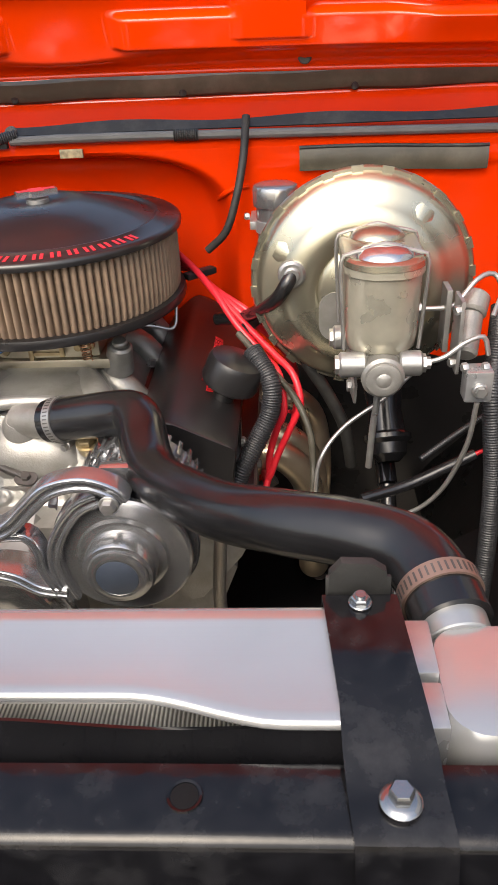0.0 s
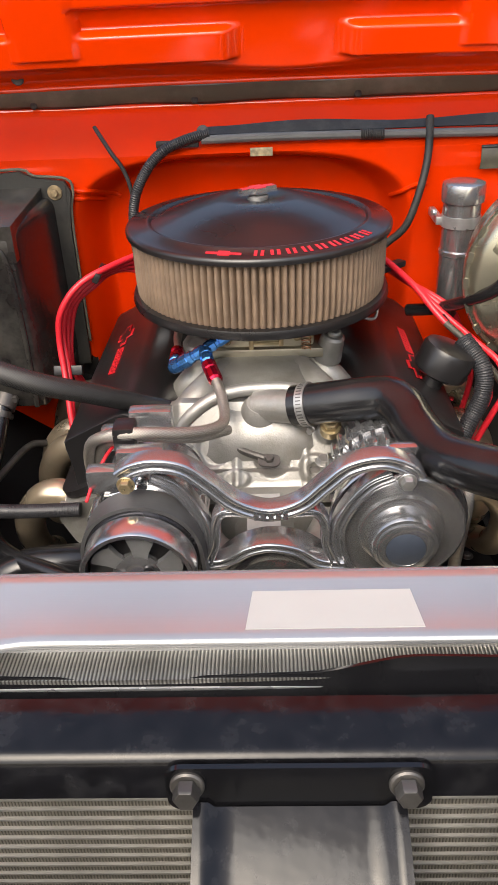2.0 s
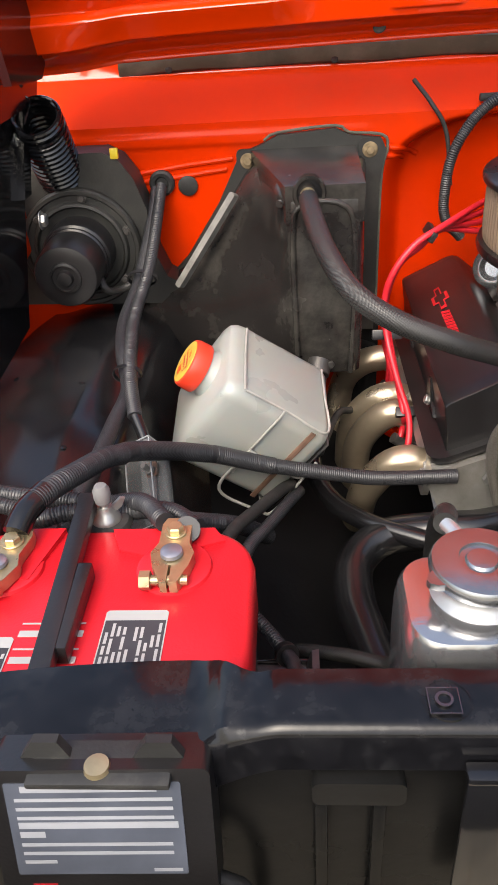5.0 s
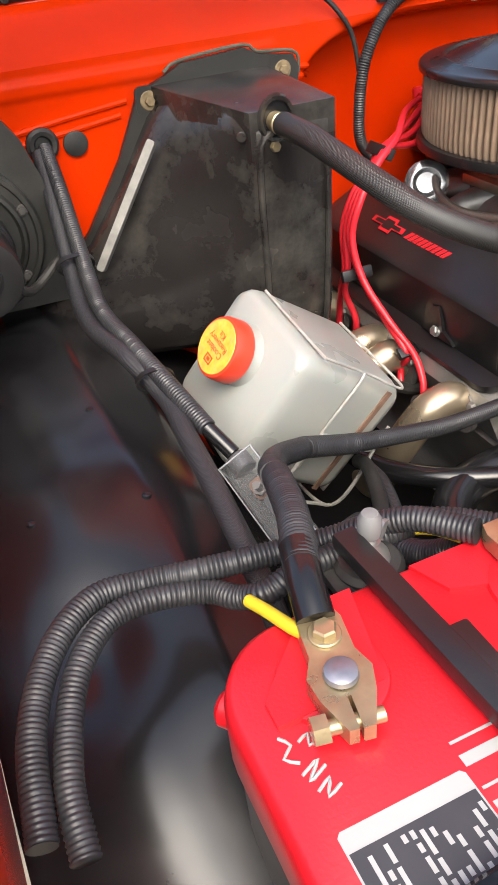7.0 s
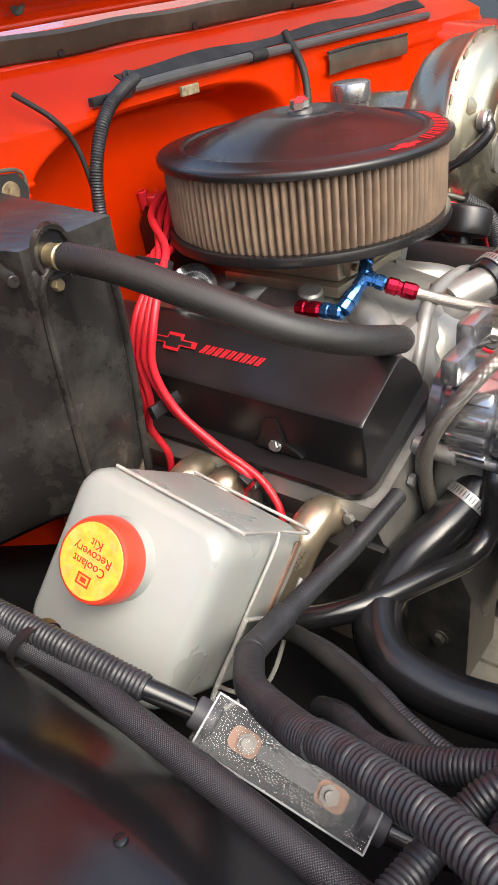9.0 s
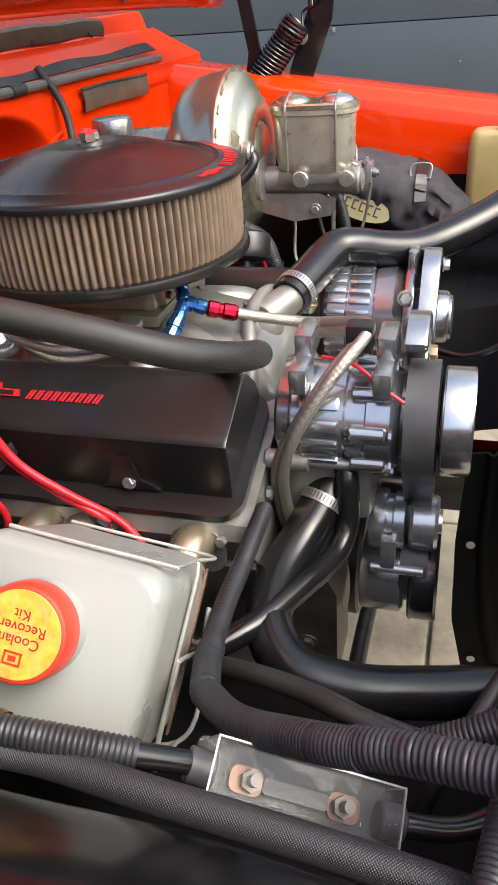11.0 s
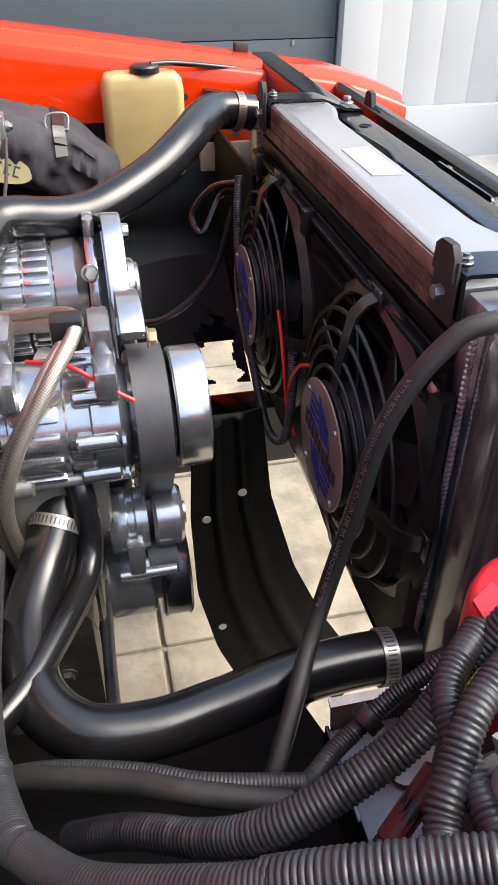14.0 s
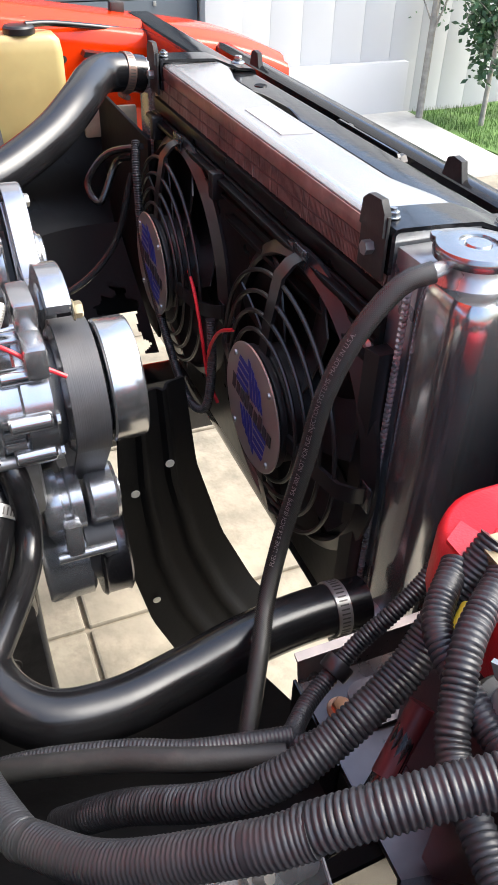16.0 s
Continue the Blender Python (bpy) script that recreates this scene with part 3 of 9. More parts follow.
box(bm, (-0.155, 1.236, 1.204), (-0.09, 1.246, 1.214), 0.002)
part("end_pin", bm, MATTE, rail)
bm = bmesh.new()
cyl(bm, (-0.083, 1.247, 1.224), (-0.083, 1.243, 1.2275), 0.009, seg=18, bevel=0.001)
hexbolt(bm, (-0.083, 1.243, 1.2275), (0, -0.8, 0.6), 0.005, 0.003)
part("screw", bm, DARKSTEEL, rail)
wc = thing("wiper_cover", (0.47, 1.225, 1.175), "aged dark olive plastic cover strip on the firewall", "cover strip")
bm = bmesh.new()
sheet(bm, lambda u, v: (u, 1.2235 - 0.003 * math.sin(v * 92) + 0.0012 * noise.noise(Vector((u * 22, v * 30, 3))), 1.1915 - v + 0.0015 * math.sin(u * 19) - 0.014 * (u - 0.334)), spread(0.334, 0.60, 40), spread(0, 0.030, 8), 0.0018)
part("strip", bm, mat("aged olive plastic strip", (0.052, 0.048, 0.034), 0.42, 0, 0.3, 16, 0.0005, 80, dirt=(0.13, 0.12, 0.085), dirt_amount=0.5), wc)
bm = grid_bm()
tube(bm, [(u, 1.2222, 1.1928 + 0.0015 * math.sin(u * 19) - 0.014 * (u - 0.334)) for u in spread(0.334, 0.60, 14)], 0.0026, 8)
part("rolled_edge", bm, MATTE, wc)

# fenders: inner gutter wall, flat ledge, outer skin
def ztop(y):
    return 0.998 + 0.142 * y - 0.9 * max(0, 0.22 - y) ** 2


def fender(name, side, inner, label):
    f = thing(name, (side * 0.9, 0.7, 0.3), label, "fender")
    prof = [(0.0, -0.125), (0.0, -0.08), (0.001, -0.03), (0.003, -0.006), (0.010, 0.0), (0.028, 0.002), (0.033, 0.010), (0.05, 0.013), (0.10, 0.012), (0.150, 0.012), (0.175, 0.002), (0.19, -0.03), (0.20, -0.12), (0.205, -0.30), (0.205, -0.60)]
    bm = grid_bm()
    ys = spread(0.05, 1.5, 40)
    sheet(bm, lambda u, v: (side * (inner + prof[v][0] - 0.10 * max(0, 0.25 - u) ** 1.5), u, ztop(u) + prof[v][1]), ys, range(len(prof)), 0.002)
    skin = part("skin", bm, RED, f, angle=60)
    bm = grid_bm()
    for k in range(9):
        y = 0.28 + 0.13 * k
        lathe(bm, [(0.007, 0), (0.006, 0.0015), (0, 0.002)], turned((side * (inner + 0.018), y, ztop(y) + 0.0015), Z), 12)
    part("weld_dimple", bm, RED, skin, split=True)
    return f


fen_r = fender("fender", 1, 0.73, "orange-red steel front fender on the driver's side")
bm = bmesh.new()
box(bm, (0.852, 0.336, ztop(0.35) + 0.011), (0.876, 0.362, ztop(0.35) + 0.030), 0.003)
part("hood_bumper", bm, MATTE, fen_r, "small grey rubber hood bumper")
# dark disc stands for the darkness of an open hole in the fender
bm = bmesh.new()
cyl(bm, (0.7305, 0.482, 1.011), (0.727, 0.482, 1.011), 0.006, seg=16)
part("hole_disc", bm, MATTE, fen_r)
fen_l = fender("fender", -1, 0.835, "orange-red steel front fender on the passenger's side")

# inner fenders
def bowl(u, v):
    """The passenger side wheelhouse: high in the middle, falling to the front."""
    x, y = u, v
    z = 0.962 - 0.5 * max(0, x + 0.69) - 1.3 * max(0, x + 0.635) - 0.02 * ease(-0.74, -0.84, x)
    z -= 0.056 * ease(0.78, 0.455, y) + 0.9 * max(0, 0.56 - y) ** 1.5 + 0.25 * max(0, y - 0.95) ** 1.4
    z += 0.0022 * noise.noise(Vector((x * 9, y * 9, 2))) + 0.0007 * noise.noise(Vector((x * 26, y * 26, 5)))
    z -= 0.02 * math.exp(-((x + 0.76) / 0.035) ** 2 - ((y - 0.62) / 0.05) ** 2)
    return (x, y, z)


bm = bmesh.new()
sheet(bm, bowl, spread(-0.842, -0.53, 46), spread(0.30, 1.225, 80), 0.003, shift=Vector((0, 0, 1)))
inl = part("inner_fender", bm, FENDBLACK, None, angle=60)
tagged(inl, "glossy black painted inner fender under the battery cables", "inner fender")
for x, y in ((-0.70, 0.86), (-0.80, 0.90), (-0.78, 0.74), (-0.69, 0.72)):
    bm = bmesh.new()
    p = bowl(x, y)
    lathe(bm, [(0.004, -0.001), (0.0037, 0.001), (0.002, 0.0018), (0, 0.0018)], turned((x, y, p[2]), Z), 14)
    part("fender_screw", bm, BLACK, inl)
bm = bmesh.new()
def wall_r(u, v):
    z = v
    x = 0.725 - 0.05 * ease(0.97, 0.80, z) - 0.14 * ease(0.80, 0.60, z)
    return (x, u, z)
sheet(bm, wall_r, spread(0.42, 1.228, 30), spread(0.61, 0.975, 20), 0.003)
inr = part("inner_fender", bm, PANELBLACK, None, angle=60)
tagged(inr, "black painted inner fender on the driver's side", "inner fender")

# radiator support: top bar, side panels, dark filler sheet
sup = thing("radiator_support", (0, 0.30, 0.4), "black painted steel radiator support across the front", "radiator support")
bm = bmesh.new()
def barz(x):
    return -0.025 * ease(-0.44, -0.50, x) - 0.035 * ease(-0.5, -0.85, x)
def barsec(x):
    w = 0.028 * ease(-0.45, -0.50, x)
    up = barz(x)
    k = 0.006 * math.exp(-((x + 0.475) / 0.012) ** 2)
    return [(x, 0.329 + w, 1.0 + up), (x, 0.329 + w, 1.055 + up + k), (x, 0.326 + w, 1.0595 + up + k), (x, 0.32 + w, 1.06 + up + k), (x, 0.292, 1.06 + up * 0.9 + k), (x, 0.287, 1.0585 + up * 0.9), (x, 0.2845, 1.054 + up * 0.9), (x, 0.2825, 1.029 + up * 0.9), (x, 0.2855, 1.029 + up * 0.9), (x, 0.288, 1.052 + up * 0.9), (x, 0.292, 1.056 + up * 0.9), (x, 0.32 + w, 1.056 + up), (x, 0.326 + w, 1.051 + up), (x, 0.326 + w, 1.0 + up)]
xs = spread(-0.92, -0.55, 12) + spread(-0.54, -0.42, 25) + spread(-0.40, 0.86, 30)
loft(bm, [barsec(x) for x in xs])
bar = part("top_bar", bm, BLACKWORN, sup, "scuffed glossy black top bar", 50)
# shaped lip on the bar's rear side
bm = bmesh.new()
def lipz(u):
    return 0.013 * ease(0.03, 0.10, u) - 0.006 * ease(0.16, 0.26, u) + 0.002 * math.sin(u * 21)
sheet(bm, lambda u, v: (u, 0.3295 + 0.0115 * math.sin(1.57 * v), 1.038 + (0.026 + lipz(u)) * v - 0.004 * v ** 4), spread(-0.225, 0.366, 66), spread(0, 1, 10), 0.002)
part("rear_flange", bm, BLACK, sup)
# weld nuts and holes
for x in (-0.354, -0.303):
    bm = bmesh.new()
    mm = frame_of((x, 0.302, 1.0602), (1, 0, 0), (0, 1, 0))
    prism(bm, rounded(0.017, 0.017, 0.002, 2), mm, 0.0022, 0.0005)
    lathe(bm, [(0.014, 0), (0.0135, 0.0012), (0.0125, 0.0012), (0.0125, 0)], mm @ Matrix.Translation((0.002, 0.002, -0.0008)), 28)
    lathe(bm, [(0.005, 0), (0.005, 0.0034), (0.0032, 0.0034), (0.0028, 0.0026), (0, 0.0025)], mm, 20)
    part("weld_nut", bm, BLACKWORN, bar)
    bm = bmesh.new()
    for s in (-1, 1):
        box(bm, (-0.0086, s * 0.0083 - 0.0003, 0.0018), (0.0086, s * 0.0083 + 0.0003, 0.0025), 0, mm)
        box(bm, (s * 0.0083 - 0.0003, -0.0079, 0.0018), (s * 0.0083 + 0.0003, 0.0079, 0.0025), 0, mm)
    lathe(bm, [(0.0050, 0.0030), (0.0050, 0.0038), (0.0034, 0.0038), (0.0034, 0.0030)], mm, 20)
    part("nut_outline", bm, DARKCHROME, bar, "thin metal outline round the nut and its hole")
for x in (-0.222, 0.261):
    bm = bmesh.new()
    lathe(bm, [(0.0092, -0.0006), (0.0085, 0.0008), (0.0072, 0.0004), (0.0066, -0.004), (0, -0.004)], turned((x, 0.308, 1.0602), Z), 24)
    part("bolt_hole", bm, BLACKWORN, bar)
    # flat dark disc on the bar, painted for the shade inside a hole
    bm = bmesh.new()
    lathe(bm, [(0.0068, 0), (0.0066, 0.0003), (0, 0.0003)], turned((x, 0.308, 1.0602), Z), 24)
    part("hole_dark_disc", bm, SHADE, bar)
# front face and ribs under the bar
bm = bmesh.new()
box(bm, (-0.90, 0.2885, 0.45), (-0.30, 0.293, 1.031), 0.001)
box(bm, (0.43, 0.2885, 0.45), (0.80, 0.293, 1.052), 0.001)
for x in (-0.421, -0.388):
    box(bm, (x - 0.004, 0.279, 0.62), (x + 0.004, 0.289, 1.0), 0.003)
prism(bm, rounded(0.052, 0.02, 0.005, 4), frame_of((-0.400, 0.2885, 1.012), (1, 0, 0), (0, 0, 1)), 0.010, 0.004)
part("side_panel", bm, PANELBLACK, sup, split=True)
bm = bmesh.new()
box(bm, (-0.345, 0.2695, 1.034), (-0.291, 0.281, 1.040), 0.002)
box(bm, (-0.345, 0.2695, 0.90), (-0.291, 0.2735, 1.036), 0.002)
part("bracket_plate", bm, BLACK, sup)
bm = bmesh.new()
cyl(bm, (-0.317, 0.2695, 1.019), (-0.317, 0.255, 1.016), 0.006, seg=18, bevel=0.001)
cyl(bm, (-0.317, 0.2695, 1.019), (-0.317, 0.266, 1.019), 0.0085, seg=18, bevel=0.001)
part("stud", bm, STEEL, sup)
# lower cross tube, and front header rail that carries the grille
bm = bmesh.new()
box(bm, (-0.75, 0.345, 0.578), (0.75, 0.408, 0.618), 0.008)
part("lower_bar", bm, BLACK, sup)
bm = bmesh.new()
loft(bm, [[(x, 0.165 + 0.02 * ease(0.45, 0.75, abs(x)), 0.90), (x, 0.165, 1.012), (x, 0.172, 1.022), (x, 0.190, 1.024), (x, 0.198, 1.018), (x, 0.20, 0.90)] for x in spread(-0.80, 0.88, 30)])
hdr = part("header_rail", bm, BLACK, sup, angle=50)
# added sheet that paints in the dark of the gap behind the header rail
bm = bmesh.new()
box(bm, (-0.25, 0.2005, 0.884), (0.86, 0.2875, 0.890), 0.001)
part("gap_filler", bm, DARKFILL, sup)
bm = bmesh.new()
for x in (-0.03, 0.55):
    prism(bm, [(-0.02, 0), (0.02, 0), (0.014, 0.022), (0.004, 0.026), (-0.012, 0.024)], frame_of((x, 0.196, 1.018), (1, 0, 0), (0, 0, 1)), 0.008, 0.002)
part("rubber_stop", bm, MATTE, hdr, split=True)

# ---- radiator and what hangs on it ----
rad = thing("radiator", (0.05, 0.385, 0.55), "polished aluminium crossflow radiator with welded side tanks", "radiator")
bm = bmesh.new()
def front_edge(x):
    k = ease(-0.135, -0.215, x) + ease(0.225, 0.31, x)
    return 0.3535 - 0.017 * k
xs = spread(-0.262, 0.368, 64)
loft(bm, [[(x, front_edge(x) + 0.0005, 1.0706), (x, front_edge(x), 1.0716), (x, front_edge(x) + 0.0002, 1.0740), (x, front_edge(x) + 0.0012, 1.0754), (x, front_edge(x) + 0.0028, 1.0760), (x, front_edge(x) + 0.008, 1.0763), (x, 0.402, 1.0763), (x, 0.405, 1.0775), (x, 0.4155, 1.0775), (x, 0.4185, 1.0755), (x, 0.4185, 1.030), (x, 0.4165, 1.028), (x, 0.363, 1.028), (x, 0.363, 1.0700)] for x in xs])
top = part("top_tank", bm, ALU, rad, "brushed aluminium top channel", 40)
bm = bmesh.new()
box(bm, (-0.262, 0.340, 0.646), (0.368, 0.412, 1.0585))
part("core", bm, FINS, rad, "bare aluminium fin core")
for z in (1.052, 1.0435, 1.0345):
    bm = bmesh.new()
    box(bm, (-0.262, 0.338, z - 0.0012), (0.368, 0.343, z + 0.0012), 0.0006)
    part("core_tube", bm, ALUMATTE, rad)
bm = bmesh.new()
box(bm, (-0.0055, 0.3625, 1.0764), (0.104, 0.3960, 1.0769))
for v in bm.verts:
    v.co.x += 0.004 * (v.co.y > 0.37) * (1 if v.co.x < 0.05 else -1)
tagged(part("paper_label", bm, LABEL, top, "blank white paper label"))
# brown of soot, with the bay's red reflection painted into the colour
SOOTSHEEN = mat("soot and red reflection", (0.21, 0.125, 0.105), 0.36, 0.3, 0.35, 40, 0.0004, 160, dirt=(0.36, 0.28, 0.25), dirt_amount=0.55)
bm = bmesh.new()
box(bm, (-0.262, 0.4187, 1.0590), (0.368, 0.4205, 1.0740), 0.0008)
part("rear_rail", bm, SOOTSHEEN, rad, "rear face of the top channel, soot with a painted red reflection")
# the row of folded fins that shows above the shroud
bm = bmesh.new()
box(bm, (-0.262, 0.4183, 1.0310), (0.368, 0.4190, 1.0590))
# darker copy of that brown behind the fins
part("fin_backing", bm, mat("dark brown backing", (0.07, 0.042, 0.036), 0.5, 0.2, 0.3, 60), rad)
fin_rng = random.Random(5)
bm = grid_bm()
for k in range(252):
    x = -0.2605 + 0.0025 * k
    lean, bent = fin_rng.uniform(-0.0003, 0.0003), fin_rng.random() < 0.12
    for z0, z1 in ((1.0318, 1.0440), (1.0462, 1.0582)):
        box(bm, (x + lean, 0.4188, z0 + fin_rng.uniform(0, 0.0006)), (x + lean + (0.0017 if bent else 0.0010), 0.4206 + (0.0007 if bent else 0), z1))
part("fin_row", bm, SOOTSHEEN, rad, "folded fins, soot with a painted red reflection", kind="stuff")


def tank(cx, w, label):
    bm = bmesh.new()
    rings = []
    for z, s in ((0.622, 0.9), (0.63, 0.98), (0.66, 1.0), (1.02, 1.0), (1.042, 0.985), (1.055, 0.94), (1.0615, 0.86), (1.063, 0.7)):
        rings.append([(cx + x * s, 0.379 + y * s, z) for x, y in rounded(w, 0.088, 0.024, 6)])
    loft(bm, rings)
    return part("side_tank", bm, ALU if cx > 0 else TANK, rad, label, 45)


tl = tank(-0.332, 0.074, "rounded welded aluminium side tank")
tr = tank(0.428, 0.082, "rounded welded aluminium side tank")
for x0, x1, z in ((-0.300, -0.265, 1.066), (0.371, 0.392, 1.066)):
    bm = bmesh.new()
    box(bm, (x0, 0.342, 0.648), (x1, 0.372, z), 0.002)
    box(bm, (x0, 0.376, 0.648), (x1, 0.416, z + 0.002), 0.002)
    part("header_plate", bm, ALUMATTE, rad)
# weld bead along the tanks
bm = grid_bm()
for x in (-0.2985, 0.3925):
    for k in range(80):
        z = 0.652 + 0.0051 * k
        lathe(bm, [(0.0032, -0.0016), (0.0036, 0.0), (0.0028, 0.0016), (0, 0.002)], turned((x, 0.4235, z), (0.1, 0.6, 1)), 8)
part("weld_bead", bm, ALUMATTE, rad, kind="stuff")
# filler neck and cap
bm = bmesh.new()
lathe(bm, [(0.031, 0), (0.027, 0.006), (0.0245, 0.010), (0.0245, 0.020), (0.027, 0.0215), (0.027, 0.0245), (0, 0.0245)], turned((-0.319, 0.385, 1.062), Z), 40)
part("filler_neck", bm, ALUMATTE, tl)
bm = bmesh.new()
cm = turned((-0.319, 0.385, 1.0845), Z) @ Matrix.Diagonal((0.86, 0.86, 1, 1))
lathe(bm, [(0.0365, -0.006), (0.0372, -0.002), (0.0368, 0.0005), (0.035, 0.003), (0.020, 0.0048), (0.0165, 0.0046), (0.0158, 0.0028), (0.012, 0.0024), (0.0105, 0.0042), (0, 0.005)], cm, 56)
for a in (205, 25):
    mm = cm @ Matrix.Rotation(radians(a), 4, "Z")
    prism(bm, [(0.030, -0.010), (0.040, -0.0065), (0.0445, -0.002), (0.0445, 0.002), (0.040, 0.0065), (0.030, 0.010)], mm @ Matrix.Translation((0, 0, -0.004)), 0.005, 0.0018)
part("radiator_cap", bm, CAPMETAL, tl, "polished pressure cap with two ears")
bm = grid_bm()
cyl(bm, (-0.322, 0.412, 1.0755), (-0.332, 0.432, 1.078), 0.0055, seg=14)
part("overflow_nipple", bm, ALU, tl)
# outlet and inlet necks
bm = bmesh.new()
cyl(bm, (0.412, 0.418, 1.046), (0.407, 0.462, 1.056), 0.0215, seg=28, bevel=0.001)
part("inlet_neck", bm, ALUMATTE, tr)
bm = bmesh.new()
cyl(bm, (-0.337, 0.41, 0.705), (-0.337, 0.47, 0.705), 0.0215, seg=28, bevel=0.001)
part("outlet_neck", bm, ALUMATTE, tl)

# hold-down straps over the tank, bolted to the bar
def strap(cx, lean):
    s = thing("radiator_hold_down", (cx, 0.30, 1.06), "flat black steel hold-down strap bolted over the radiator", "bracket", "radiator hold-downs")
    w = 0.0215
    path = [(0.424, 1.046), (0.4245, 1.078), (0.4215, 1.0825), (0.416, 1.0835), (0.38, 1.0825), (0.345, 1.0805), (0.325, 1.073), (0.31, 1.067), (0.30, 1.0655), (0.289, 1.0645), (0.2835, 1.062), (0.281, 1.056), (0.2765, 1.035), (0.273, 1.028)]
    bm = bmesh.new()
    def f(u, v):
        y, z = path[u]
        wide = w * (1.06 if u > 5 else 1.0) * (0.86 if u == len(path) - 1 else 1)
        return (cx + lean * (0.424 - y) + v * wide, y, z)
    sheet(bm, f, range(len(path)), spread(-1, 1, 7), 0.0035)
    bevel_new(bm, set(), 0.0008, 1)
    part("strap", bm, BLACKWORN, s, angle=25)
    bm = bmesh.new()
    box(bm, (cx - 0.019, 0.4255, 1.040), (cx + 0.019, 0.4285, 1.092), 0.001)
    prism(bm, [(-0.018, 0), (0.018, 0), (0.016, 0.02), (0.008, 0.026), (-0.010, 0.027), (-0.017, 0.018)], frame_of((cx, 0.431, 1.076), (1, 0, 0), (0, 0, 1)), 0.006, 0.003)
    part("rubber_pad", bm, MATTE, s)
    bm = bmesh.new()
    hexbolt(bm, (cx, 0.413, 1.0837), (0, -0.05, 1), 0.0056, 0.0048, 0.0068)
    cyl(bm, (cx, 0.413, 1.0837), (cx, 0.4125, 1.0915), 0.0030, seg=12)
    part("nut", bm, CAPMETAL, s)
    bm = bmesh.new()
    bx = cx + lean * 0.13
    lathe(bm, [(0, 0), (0.0098, 0), (0.0101, 0.0010), (0.0094, 0.0020), (0.0068, 0.0034), (0, 0.0036)], turned((bx, 0.301, 1.0678), Z), 32)
    hexbolt(bm, (bx, 0.301, 1.0705), Z, 0.0060, 0.0058)
    part("bolt", bm, CAPMETAL, s, "flanged zinc bolt")
    bm = bmesh.new()
    cyl(bm, (cx, 0.4285, 1.062), (cx, 0.436, 1.062), 0.006, seg=6)
    part("rear_bolt", bm, STEEL, s)
    return s


strap(-0.247, -0.03)
strap(0.352, 0.07)

# shroud and twin electric fans
shroud = thing("fan_shroud", (0.05, 0.43, 0.6), "black plastic shroud behind the radiator core", "fan shroud")
bm = bmesh.new()
box(bm, (-0.275, 0.4215, 0.643), (0.372, 0.4275, 1.012), 0.002)
box(bm, (-0.275, 0.4275, 1.004), (0.372, 0.437, 1.010), 0.002)
box(bm, (-0.275, 0.4275, 0.990), (0.372, 0.4325, 0.994), 0.001)
box(bm, (-0.275, 0.4275, 0.974), (0.05, 0.4395, 0.980), 0.002)
box(bm, (-0.262, 0.4125, 1.0135), (0.368, 0.4245, 1.0305), 0.002)
part("panel", bm, PANELBLACK, shroud, split=True)
bm = bmesh.new()
loft(bm, [[(-0.288 - 0.006 * s, 0.425 + 0.012 * s, z), (-0.278, 0.425 + 0.016 * s, z), (-0.278, 0.421, z), (-0.288 - 0.006 * s, 0.421, z)] for z, s in ((0.65, 1), (0.99, 1))])
part("edge_bead", bm, SATIN, shroud)
for x in (0.086, 0.325):
    bm = bmesh.new()
    box(bm, (x - 0.008, 0.4275, 0.985), (x + 0.008, 0.443, 1.016), 0.003)
    part("clip", bm, SATIN, shroud)
bm = bmesh.new()
lathe(bm, [(0, 0), (0.0085, 0), (0.0085, 0.002), (0.005, 0.005), (0, 0.0055)], turned((-0.262, 0.4275, 0.98), Y), 16)
part("screw", bm, STEEL, shroud)


